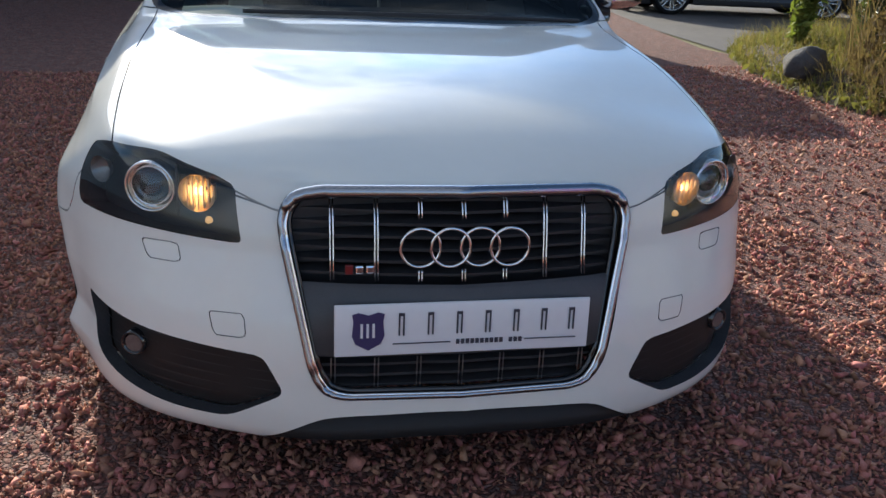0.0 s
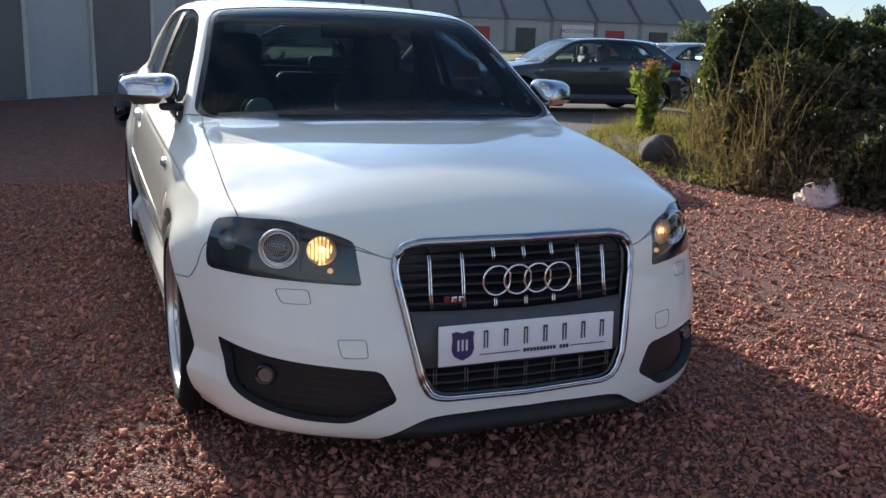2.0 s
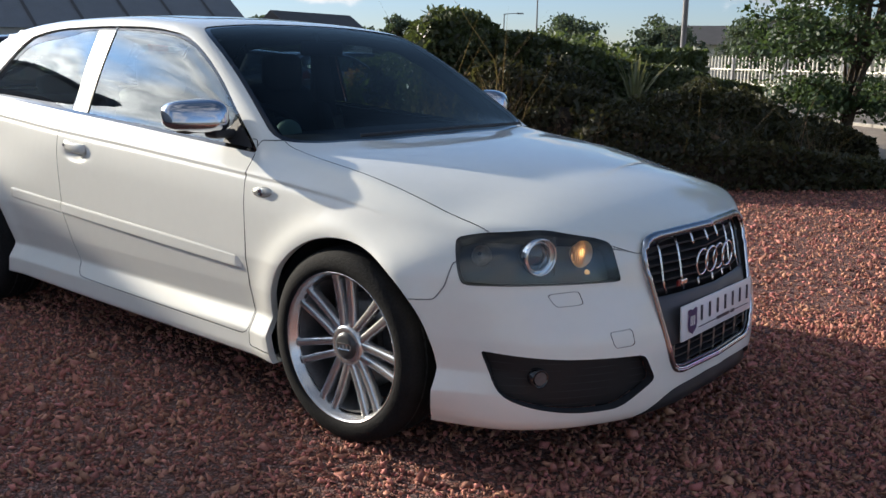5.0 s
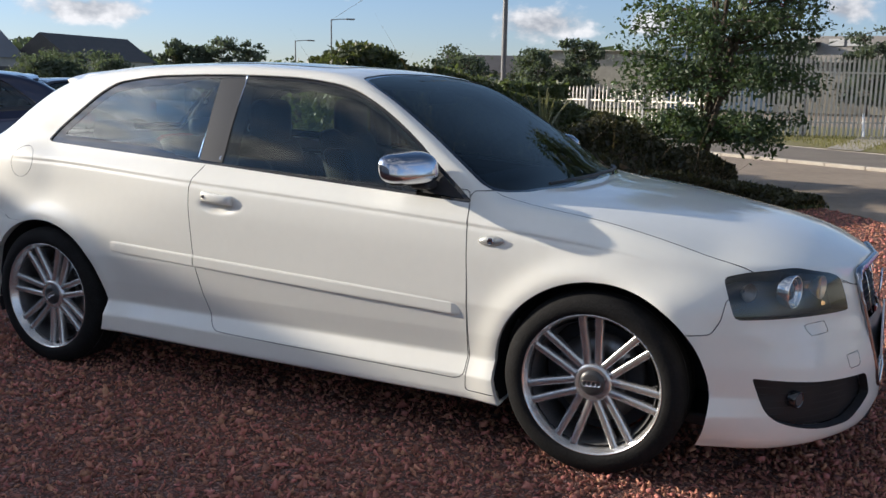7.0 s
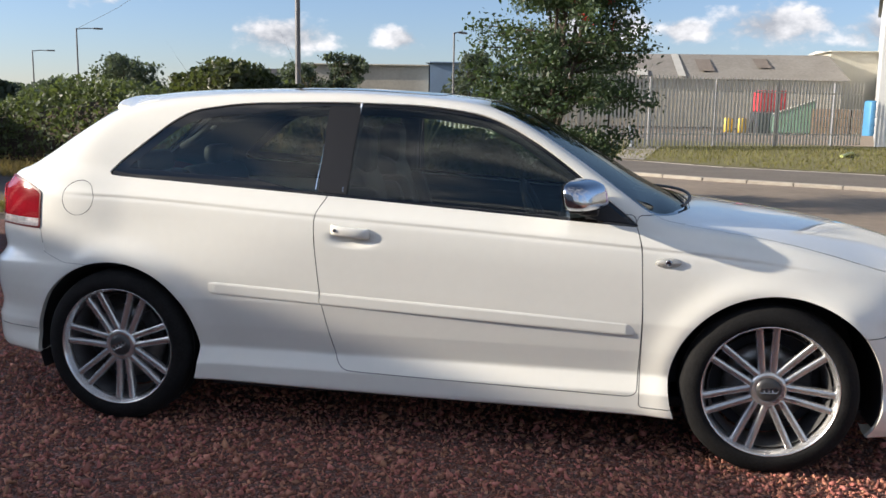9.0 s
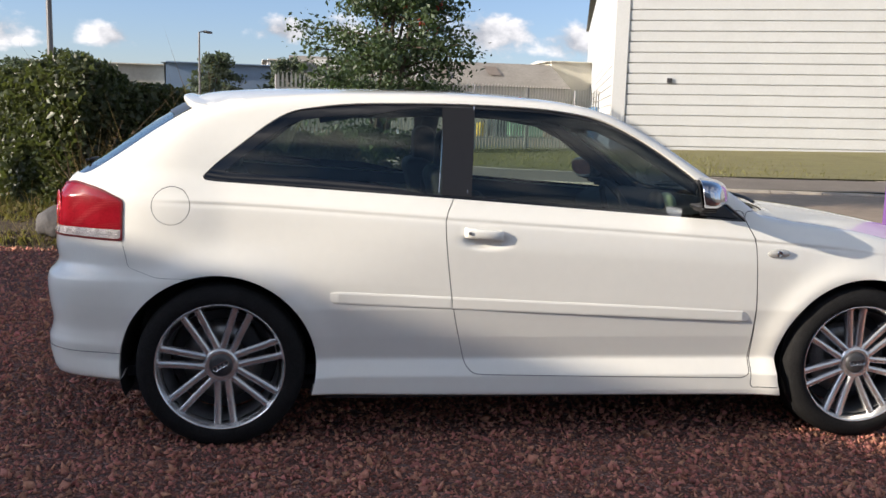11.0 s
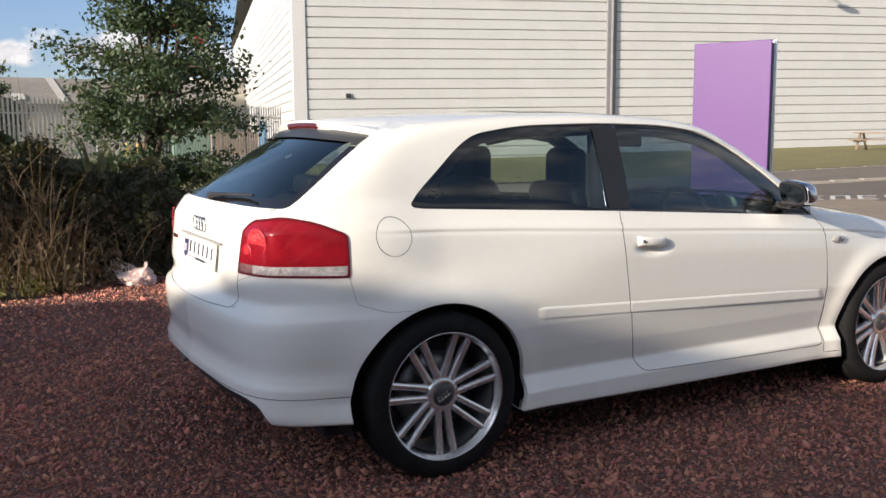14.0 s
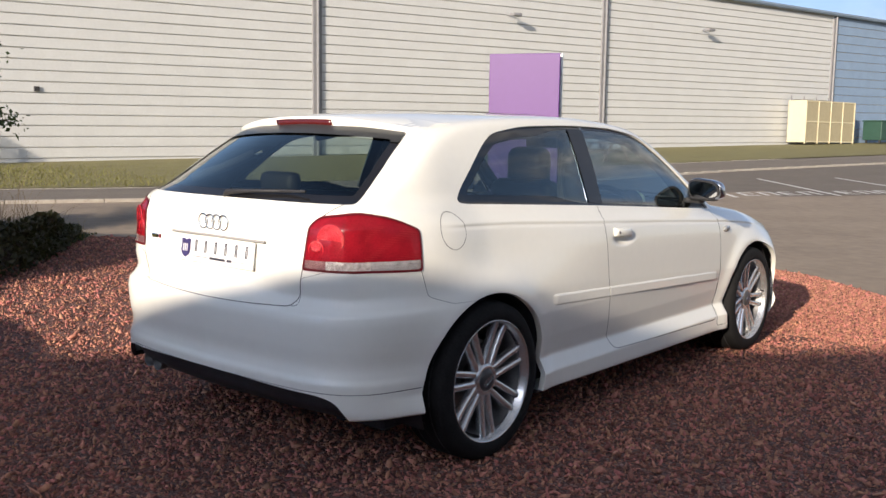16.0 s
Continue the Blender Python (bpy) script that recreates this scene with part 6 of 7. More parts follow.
for k in range(5):
    part("post", box((-3.66 + k * 1.42, -.08, 0), (-3.58 + k * 1.42, .02, 2.86), .01), CREAM, enc)
for k in range(4):
    part("bracket", box((-3.66 + k * 1.42, 1.1, 2.86), (-3.60 + k * 1.42, 1.16, 3.2), .01), DOWN, enc)
for z in (.10, 1.42, 2.78):
    part("rail", box((-3.66, -.06, z), (2.10, .01, z + .08), .01), CREAM, enc)
for sg in (-3.63, 2.07):
    part("side_panel", box((sg - .03, .02, .1), (sg + .03, 1.3, 2.86), .01), CREAM, enc)
GREENB = mat("dark_green_paint", (0.022, 0.062, 0.045), 0.5, var=0.2, scale=3)
x, y, _ = WP(57.9, 0, 2.0)
skip_ = thing("wheelie_bin", "dark green steel waste container by the wall", "waste bin", (x, y, gz(x, y) + .05), math.degrees(math.atan2(WD.y, WD.x)))
part("body", box((-1.1, -.7, .2), (1.1, .7, 1.5), .05), GREENB, skip_)
part("lid", box((-1.15, -.75, 1.5), (1.15, .75, 1.6), .03), GREENB, skip_)
for a in (-.9, .9):
    for b in (-.5, .5):
        part("castor", box((a - .08, b - .06, 0), (a + .08, b + .06, .22), .03), BLACKP, skip_)

# ---- purple totem sign ----
PURPLE = mat("purple_sign_panel", (0.100, 0.032, 0.180), 0.5, var=0.03, scale=2, coat=0.05)
SILVER = mat("silver_sign_edge", (0.62, 0.63, 0.64), 0.3, 0.8)
SGREY = mat("dark_sign_side", (0.06, 0.065, 0.075), 0.4)
A_, B_ = Vector((3.28, -4.02)), Vector((2.56, -4.33))
sign = thing("totem_sign", "plain purple totem sign with silver edges beside the road", "sign", ((A_.x + B_.x) / 2, (A_.y + B_.y) / 2, -.06),
             math.degrees(math.atan2(A_.y - B_.y, A_.x - B_.x)))
hw = (A_ - B_).length / 2
part("front_panel", box((-hw, .0, .0), (hw, .03, 2.24), .006), PURPLE, sign)
part("core", box((-hw + .02, -.07, 0), (hw - .02, .0, 2.22)), SGREY, sign)
part("back_panel", box((-hw, -.10, 0), (hw, -.07, 2.24), .006), SILVER, sign)
for sg in (-1, 1):
    part("edge_strip", box((sg * hw - .008, -.125, 0), (sg * hw + .010, -.085, 2.25), .004), SILVER, sign)
part("foot_plate", box((-hw - .05, -.16, 0), (hw + .05, .10, .02), .004), SGREY, sign)

# ---- palisade fence ----
GALV = mat("galvanised_steel", (0.62, 0.585, 0.52), 0.55, 0.1, var=0.15, scale=2)


def palisade(name, a, b, h, gap, label, base=0.0):
    f_ = thing(name, label, "fence")
    a, b = Vector(a), Vector(b)
    L = (b - a).length
    ang = math.degrees(math.atan2(b.y - a.y, b.x - a.x))
    n = int(L / gap)
    bm = bmesh.new()
    w = .040
    pr = [(-w, 0, .05), (-w, 0, h - .14), (0, 0, h), (w, 0, h - .14), (w, 0, .05)]
    fr = [bm.verts.new(p) for p in pr]
    md = [bm.verts.new((x * .35, .022, z)) for x, _, z in pr]
    bm.faces.new((fr[0], fr[1], md[1], md[0]))
    bm.faces.new((md[0], md[1], md[3], md[4]))
    bm.faces.new((fr[4], md[4], md[3], fr[3]))
    bm.faces.new((fr[1], fr[2], md[1]))
    bm.faces.new((fr[2], fr[3], md[3]))
    bm.faces.new((md[1], fr[2], md[3]))
    mesh = None
    for i in range(n + 1):
        p = a + (b - a) * (i / n)
        if mesh is None:
            o = part("pale", bm, GALV, f_)
            mesh = o.data
        else:
            o = new("pale", mesh)
            o.parent = f_
        o.matrix_local = pose(p.x, p.y, base, 0, 0, ang)
    for z in (.45, h - .5):
        bm = box((0, .022, z - .025), (L, .05, z + .025))
        part("rail", bm, GALV, f_).matrix_local = pose(a.x, a.y, base, 0, 0, ang)
    for i in range(int(L / 2.75) + 1):
        p = a + (b - a) * min(1, i * 2.75 / L)
        part("post", box((-.05, .05, 0), (.05, .12, h - .1)), DOWN, f_).matrix_local = pose(p.x, p.y, base, 0, 0, ang)
    return f_


palisade("palisade_fence", (24.6, 2.6), (32.9, -10.0), 2.45, .155, "galvanised steel palisade fence behind the grass")
palisade("palisade_fence", (24.8, 2.9), (38, 24), 1.45, .20, "galvanised steel palisade fence along the road")

# path across the verge, a leaning white marker post and a hi-vis tube on the grass
sheet("verge_path", [(19.75, -.75), (23, -1.0), (27.2, -1.3)], [(19.1, -1.5), (23, -1.9), (27.9, -2.4)], .036, KERB, "structure", "pale concrete path across the grass", 2)
mp_ = thing("marker_post", "white marker post leaning before the fence", "post", (27.0, -1.35, .022), 20)
part("post", tube([(0, 0, 0), (.05, .02, .35), (.10, .04, .70)], [.05, .045, .04], 8), PLATE, mp_)
part("post_cap", tube([(.10, .04, .70), (.103, .041, .73)], [.046, .03], 8), GALV, mp_)
hv = part("plastic_tube", tube([(22.9, -7.05, .078), (24.0, -7.45, .083), (25.0, -7.85, .078)], .05, 8), mat("pale_lime_plastic", (.55, .60, .22), .45, var=.08, scale=4), None)
tagged(hv, "pale lime plastic tube lying on the grass", "tube")

# ---- far buildings ----
def shed(name, at_, rz, L, W, h, ridge_h, wall_m, roof_m, label, lights=0, base=0.0):
    """A long shed with a pitched roof; its length runs along its own x."""
    b_ = thing(name, label, "building", (*at_, base), rz)
    bm = bmesh.new()
    box_bm(bm, (-L / 2, -W / 2, 0), (L / 2, W / 2, h))
    part("wall", bm, wall_m, b_)
    bm = bmesh.new()
    e = .35
    v_ = [bm.verts.new(p) for p in ((-L / 2 - e, -W / 2 - e, h - .1), (L / 2 + e, -W / 2 - e, h - .1), (L / 2 + e, 0, ridge_h), (-L / 2 - e, 0, ridge_h),
                                    (-L / 2 - e, W / 2 + e, h - .1), (L / 2 + e, W / 2 + e, h - .1))]
    bm.faces.new((v_[0], v_[1], v_[2], v_[3]))
    bm.faces.new((v_[3], v_[2], v_[5], v_[4]))
    bm.faces.new((v_[0], v_[3], v_[4]))
    bm.faces.new((v_[1], v_[5], v_[2]))
    part("roof", bm, roof_m, b_)
    slope_ = (ridge_h - h) / (W / 2)
    for k in range(lights):
        x = -L / 2 + (k + .5) * L / lights
        for sg in (-1, 1):
            bm = bmesh.new()
            q_ = [(x - .5, sg * W * .15, h + slope_ * (W / 2 - W * .15) + .06), (x + .5, sg * W * .15, h + slope_ * (W / 2 - W * .15) + .06),
                  (x + .5, sg * W * .36, h + slope_ * (W / 2 - W * .36) + .06), (x - .5, sg * W * .36, h + slope_ * (W / 2 - W * .36) + .06)]
            bm.faces.new([bm.verts.new(p) for p in (q_ if sg < 0 else q_[::-1])])
            part("roof_light", bm, PALE, b_, "pale roof light")
    return b_


STAINED = mat("stained_roof_sheet", (0.19, 0.16, 0.135), 0.85, var=0.15, scale=0.6)
CREAMW = mat("cream_cladding", (0.56, 0.53, 0.44), 0.6, var=0.06, scale=1)
PALE = mat("pale_sheet", (0.50, 0.49, 0.45), 0.6, var=0.1, scale=1)
CORR = mat("aged_fibre_cement_roof", (0.30, 0.28, 0.25), 0.85, color2=(0.20, 0.185, 0.165), scale=0.5, bump=0.2, bscale=6)
RENDER_ = mat("pale_render", (0.50, 0.47, 0.41), 0.85, color2=(0.40, 0.37, 0.32), scale=0.6)
WHITEW = mat("white_render", (0.62, 0.60, 0.56), 0.8, var=0.08, scale=0.8)
SLATE = mat("dark_slate_roof", (0.075, 0.07, 0.068), 0.7, var=0.2, scale=1.5)
GARW = mat("grey_garage_render", (0.36, 0.35, 0.335), 0.8, var=0.1, scale=0.5)
REDP = mat("red_painted_door", (0.32, 0.035, 0.03), 0.5, var=0.15, scale=3)
big = shed("industrial_shed", (69.5, -6.1), 93, 20.4, 11, 3.5, 5.45, RENDER_, CORR, "grey-roofed industrial shed with pale roof lights")
for u, w_, f0, f1 in ((-.9, .55, .02, .98), (-7.0, 1.0, .55, .85), (-8.2, 1.0, .55, .85), (-3.7, .9, .05, .30), (5.2, 1.0, .4, .8), (1.0, 1.1, .25, .75)):
    bm = bmesh.new()
    rr = [(-u - w_ / 2, f0), (-u + w_ / 2, f0), (-u + w_ / 2, f1), (-u - w_ / 2, f1)]
    bm.faces.new([bm.verts.new((p, 5.85 * (1 - f), 3.45 + 1.95 * f + .10)) for p, f in rr][::-1])
    part("roof_light", bm, PALE if u < 0 else STAINED, big)
shed("flat_warehouse", (73, -18.3), 93, 3.4, 6, 5.8, 5.95, CREAMW, PALE, "cream flat-roofed warehouse beyond the fence")
shed("flat_warehouse", (70, 18.6), 95, 10.0, 12, 4.25, 4.4, RENDER_, PALE, "pale flat-roofed warehouse beyond the road")
shed("flat_warehouse", (70, 9.7), 95, 7.4, 12, 4.45, 4.6, BLUEC, SLATE, "blue-grey clad warehouse beyond the road")
shed("flat_warehouse", (69.6, 4.9), 95, 2.6, 10, 4.9, 5.05, WHITEW, PALE, "white clad warehouse unit beyond the road")
shed("industrial_shed", (66, 26.5), 112, 9, 9, 2.5, 3.9, WHITEW, SLATE, "white-walled shed with dark roof")
DIRT = mat("tan_yard_dirt", (0.27, 0.215, 0.16), 0.95, color2=(0.18, 0.14, 0.105), scale=0.6, bump=0.3, bscale=12)
sheet("works_yard", [(29, 8), (33.5, -9.5), (36, -30)], [(64, 8), (64, -9.5), (64, -30)], -.05, DIRT, "structure", "bare tan yard behind the fence", 4)
# clutter in the yard behind the fence
REDS = mat("red_skip_paint", (0.50, 0.04, 0.05), 0.5, var=0.2, scale=2)
GRNS = mat("faded_green_paint", (0.15, 0.27, 0.19), 0.6, var=0.2, scale=2)
YELS = mat("yellow_plastic_drum", (0.62, 0.43, 0.06), 0.5, var=0.15, scale=3)
BLUS = mat("blue_plastic_tarp", (0.06, 0.22, 0.42), 0.5, var=0.2, scale=2)
van = thing("skip", "red steel skip on a dark frame", "skip", (53.1, -9.9, -.05), 8)
bm = box((-.7, -.8, 1.25), (.7, .8, 2.5), .06)
part("skip_body", bm, REDS, van)
part("skip_frame", box((-.9, -.9, 0), (.9, .9, 1.22), .05), SGREY, van)
grn = thing("container", "faded green waste container with a sloping lid", "waste container", (50.9, -10.8, -.05), 84)
bm = box((-1.1, -.9, .1), (1.1, .9, 1.95), .05)
for v_ in bm.verts:
    if v_.co.z > 1:
        v_.co.z -= .38 * (v_.co.x + 1.1)
bmesh.ops.recalc_face_normals(bm, faces=bm.faces)
part("container_body", bm, GRNS, grn)
part("container_rail", tube([(-1.15, .95, 1.98), (1.15, .95, 1.12)], .05, 6), PALE, grn)
for a in (-.9, .9):
    part("skid", box((a - .1, -.8, 0), (a + .1, .8, .12), .02), SGREY, grn)
pal = thing("pallet_stack", "stack of brown timber crates in the yard", "crates", (49.4, -12.9, -.05), 80)
for k in range(4):
    for j in range(3):
        part("crate", box((-1.3 + k * .66, -.5, j * .50), (-1.3 + k * .66 + .62, .5, j * .50 + .47), .02), WOOD, pal)
for k in range(2):
    bl = thing("drum", "yellow plastic drum standing in the yard", "drum", (53.3 - .2 * k, -7.6 - .75 * k, -.05), 0, "yellow drums")
    part("drum_body", lathe([(0, 0), (0, .27), (.25, .29), (.5, .28), (.75, .29), (.85, .26), (.86, 0)], 20, "x"), YELS, bl, "", True).matrix_local = pose(0, 0, 0, 0, -90, 0)
tarp = thing("tarpaulin_bale", "blue tarpaulin-wrapped bale by the wall", "bale", (48.1, -14.4, -.05), 20)
part("bale_body", box((-.35, -.4, 0), (.35, .4, 1.95), .12, None, 3), BLUS, tarp, "", True)
shed("house", (82, 90.5), 6, 15, 8.5, 3.8, 6.8, RENDER_, SLATE, "pale rendered house with a dark gabled roof")

# garage with a grey roof and red doors behind the parked cars
gar = shed("garage_building", (30.3, 111.2), -10, 90, 26, 3.8, 11.9, GARW, mat("grey_sheet_roof", (0.16, 0.165, 0.175), 0.6, var=0.1, scale=0.6),
           "long white garage building with red doors and grey roof")
for k in range(16):
    x = -43 + k * 5.6
    bm = bmesh.new()
    v_ = [bm.verts.new(p) for p in ((x - .2, -13.35, 3.78), (x + .2, -13.35, 3.78), (x + .2, -.05, 11.98), (x - .2, -.05, 11.98))]
    bm.faces.new(v_)
    part("roof_seam", bm, SLATE, gar)
    part("door", box((x + 1.2, -13.12, 0), (x + 3.6, -12.98, 2.7), .02), REDP if k % 3 == 1 else SLATE, gar, "painted garage door")
    part("pier", box((x - .2, -13.14, 0), (x + .2, -12.98, 3.6), .02), DOWN, gar)
brd = thing("garage_sign", "white sign board lettered in dark capitals", "sign", (54.9, 93.35, 2.45), -10)
part("board", box((-2.0, -.08, -.75), (2.0, 0, .75), .02), WHITEW, brd)
txt = bpy.data.curves.new("lettering", "FONT")
txt.body, txt.size, txt.align_x, txt.align_y, txt.extrude = "MOT STATION", .62, "CENTER", "CENTER", .01
txt.materials.append(INK)
to = new("lettering", txt)
to.parent = brd
to.matrix_local = pose(0, -.09, 0, 90, 0, 0)
me_ = bpy.data.meshes.new_from_object(to)
bpy.data.objects.remove(to)
lt = new("lettering", me_)
lt.parent = brd
lt.matrix_local = pose(0, -.09, 0, 90, 0, 0)

# ---- showroom that shades the drive ----
SHOWW = mat("grey_showroom_cladding", (0.40, 0.41, 0.41), 0.6, var=0.08, scale=1.5)
e0, e1 = Vector((-18.0, -3.43)), Vector((.85, 15.42))
dv = (e1 - e0).normalized()
show = thing("showroom", "grey clad showroom building beside the drive", "building")
nrm_ = Vector((-dv.y, dv.x))
bm = bmesh.new()
H_ = 4.1
q = [e0, e1, e1 + nrm_ * 9, e0 + nrm_ * 9]
lo_ = [bm.verts.new((p.x, p.y, 0)) for p in q]
hi_ = [bm.verts.new((p.x, p.y, H_)) for p in q]
bm.faces.new(hi_)
bm.faces.new(lo_[::-1])
for i in range(4):
    bm.faces.new((lo_[i], lo_[(i + 1) % 4], hi_[(i + 1) % 4], hi_[i]))
bmesh.ops.recalc_face_normals(bm, faces=bm.faces)
part("wall", bm, SHOWW, show)
part("roof_edge", tube([(p.x, p.y, H_ - .06) for p in q], .10, 6, True), DOWN, show)
for s0, s1 in ((24.3, 25.9), (20.4, 22.8), (15.6, 18.0)):
    p0, p1 = e0 + dv * s0, e0 + dv * s1
    w_ = (p1 - p0).length
    m_ = Matrix.Translation((p0.x, p0.y, 0)) @ Matrix.Rotation(math.atan2(dv.y, dv.x), 4, "Z")
    part("roller_door", box((0, -.03, .02), (w_, .02, 2.9), .01, m_), mat("brown_grey_door", (.15, .14, .125), .6, var=.12, scale=2), show, "brown-grey shutter door")
    part("door_frame", tube([m_ @ Vector(v_) for v_ in ((0, -.03, 0), (0, -.03, 2.93), (w_, -.03, 2.93), (w_, -.03, 0))], .05, 6), PALE, show)

# ---- lamp posts and wires ----
POLE = mat("grey_lamp_post", (0.12, 0.12, 0.125), 0.5, 0.3, var=0.15, scale=3)


def street_lamp(at_, h, rz, arm=1.3, r=.075):
    s_ = thing("street_lamp", "tall grey steel street lamp", "street lamp", (*at_, gz(*at_)), rz, "street lamps")
    part("pole", tube([(0, 0, 0), (0, 0, 1.2), (0, 0, 1.25), (0, 0, h)], [r * 1.35, r * 1.35, r, r * .7], 12), POLE, s_)
    part("arm", tube([(0, 0, h - .05), (arm * .5, 0, h + .04), (arm, 0, h + .06)], .035, 8), POLE, s_)
    part("lamp_head", box((arm - .1, -.12, h), (arm + .6, .12, h + .12), .04), POLE, s_, "", True)
    return s_


street_lamp((60, 39.4), 6.5, -50)
street_lamp((22.2, 8.6), 8.5, 200, 1.4, .085)
street_lamp((46, 8.0), 5.2, -20, .7, .06)
street_lamp((70, 50), 5.4, -40)
wr_ = part("overhead_wire", tube([(22.2, 8.6, 8.3), (35, 18.6, 7.2), (48, 29, 6.8), (60, 39.4, 6.45)], .012, 5), BLACKP, None)
tagged(wr_, "thin overhead wire between lamp posts", "wire")


# ---- plants ----
def leafage(name, P, size, material, seed, parent=None, label="", category="", kind="", aspect=1.8, droop=.0):
    """Many small folded leaves, one at each place in P."""
    rng = np.random.default_rng(seed)
    n = len(P)
    base = np.array([(-1, 0, 0), (0, -.5, .14), (1, 0, 0), (0, .5, .14)], float) * (aspect / 2, 1 / 1.0, 1)
    R = rand_rot(n, rng)
    S = size * rng.lognormal(0, .3, n)
    V = np.einsum("nij,kj->nki", R, base) * S[:, None, None] + P[:, None]
    F = np.array([(0, 1, 2), (0, 2, 3)])[None] + 4 * np.arange(n)[:, None, None]
    o = np_mesh(name, V.reshape(-1, 3), F.reshape(-1, 3), material)
    if parent:
        o.parent = parent
    return tagged(o, label, category, "", kind)


def leaf_mat(name, a, b, rough=.55, island=.45):
    m = mat(name, a, rough, color2=b, scale=2.0, island=island, spec=.35)
    n, l = m.node_tree.nodes, m.node_tree.links
    out = n["Material Output"]
    tr = n.new("ShaderNodeBsdfTranslucent")
    tr.inputs[0].default_value = (a[0] * 1.5, a[1] * 1.6, a[2] * .8, 1)
    mx = n.new("ShaderNodeMixShader")
    mx.inputs[0].default_value = .28
    l.new(n["Principled BSDF"].outputs[0], mx.inputs[1])
    l.new(tr.outputs[0], mx.inputs[2])
    l.new(mx.outputs[0], out.inputs[0])
    return m


IVY = leaf_mat("dark_glossy_ivy", (.078, .092, .042), (.035, .044, .020), .42)
SCRUB = leaf_mat("dark_scrub_leaves", (.062, .060, .031), (.030, .030, .016), .5)
HEDGE = leaf_mat("hedge_leaves", (.105, .130, .062), (.055, .072, .036), .5)
ROWAN = leaf_mat("rowan_leaves", (.072, .104, .052), (.040, .062, .032), .5)
WEED = leaf_mat("weeds", (.19, .18, .065), (.10, .10, .035), .7)
DRY = leaf_mat("dry_grass", (.30, .23, .11), (.18, .13, .06), .8)
FARL = leaf_mat("distant_foliage", (.098, .122, .096), (.068, .088, .068), .8, .25)
BARK = mat("tree_bark", (.10, .075, .055), .9, color2=(.05, .04, .03), scale=8, bump=.6, bscale=40)


def hedge_body(name, path, label, seed, n, size, material, lump=.22):
    """A leafy hedge along rows of (x, y, half width, height): a dark twiggy core and a thick coat of leaves."""
    rng = np.random.default_rng(seed)
    h = thing(name, label, "hedge")
    path = [np.array(p, float) for p in path]
    bm = bmesh.new()
    rows = []
    for i, p in enumerate(path):
        a, b = path[max(i - 1, 0)], path[min(i + 1, len(path) - 1)]
        d = (b - a)[:2]
        d /= np.linalg.norm(d)
        nn = np.array([-d[1], d[0]])
        rows.append([bm.verts.new((p[0] + nn[0] * w * p[2] * .56, p[1] + nn[1] * w * p[2] * .56, z * p[3] * .82)) for w, z in
                     ((-1, 0), (-1.0, .5), (-.85, .8), (-.4, .92), (.4, .92), (.85, .8), (1.0, .5), (1, 0))])
    for a, b in zip(rows[:-1], rows[1:]):
        for j in range(7):
            bm.faces.new((a[j], a[j + 1], b[j + 1], b[j]))
    bm.faces.new(rows[0])
    bm.faces.new(rows[-1][::-1])
    bmesh.ops.recalc_face_normals(bm, faces=bm.faces)
    part("twig_core", bm, SOIL, h)
    P = []
    seg = np.array([np.linalg.norm((b - a)[:2]) for a, b in zip(path[:-1], path[1:])])
    which = rng.choice(len(seg), n, p=seg / seg.sum())
    t = rng.uniform(-.04, 1.04, n)
    A_, B2 = np.array(path)[which], np.array(path)[which + 1]
    C = A_ + (B2 - A_) * t[:, None]
    d = (B2 - A_)[:, :2]
    d /= np.linalg.norm(d, axis=1)[:, None]
    nn = np.stack([-d[:, 1], d[:, 0]], 1)
    ang = rng.uniform(-.05, np.pi + .05, n)
    co, si = np.cos(ang), np.sin(ang)
    ex = .55
    cw, sw = np.sign(co) * np.abs(co) ** ex, np.abs(si) ** ex
    wob = 1 + lump * (np.sin(C[:, 0] * 3.1 + ang * 3) * .35 + np.sin(C[:, 1] * 4.3 - ang * 5) * .3 + np.sin(C[:, 0] * 9 + C[:, 1] * 7 + ang * 9) * .25)
    rad = wob * rng.uniform(.84, 1.03, n)
    P = np.stack([C[:, 0] + nn[:, 0] * cw * C[:, 2] * rad, C[:, 1] + nn[:, 1] * cw * C[:, 2] * rad, sw * C[:, 3] * rad], 1)
    # leaves over both ends
    m = n // 7
    for e, o in ((0, 1), (-1, -2)):
        p, q_ = path[e], path[o]
        dd = (p - q_)[:2]
        dd /= np.linalg.norm(dd)
        n2 = np.array([-dd[1], dd[0]])
        w, z = rng.uniform(-1, 1, m), rng.uniform(0, 1, m)
        bul = .25 * np.sqrt(np.clip(1 - w ** 2, 0, 1)) * np.sqrt(np.clip(1 - z ** 2, 0, 1)) + rng.uniform(-.05, .10, m)
        P = np.concatenate([P, np.stack([p[0] + n2[0] * w * p[2] + dd[0] * bul, p[1] + n2[1] * w * p[2] + dd[1] * bul, z * p[3]], 1)])
    P[:, 2] = np.maximum(P[:, 2], .01)
    leafage("leaf_coat", P, size, material, seed + 1, h)
    return h


hedge_body("hedge", [(5.32, 3.72, .75, 1.62), (5.75, 3.35, .8, 1.68), (6.4, 3.0, .9, 1.42), (7.2, 2.5, .9, 1.16), (8.0, 2.0, .8, 1.14), (8.7, 1.5, .6, .92)],
           "tall clipped ivy hedge beside the drive", 11, 74000, .037, IVY, .10)
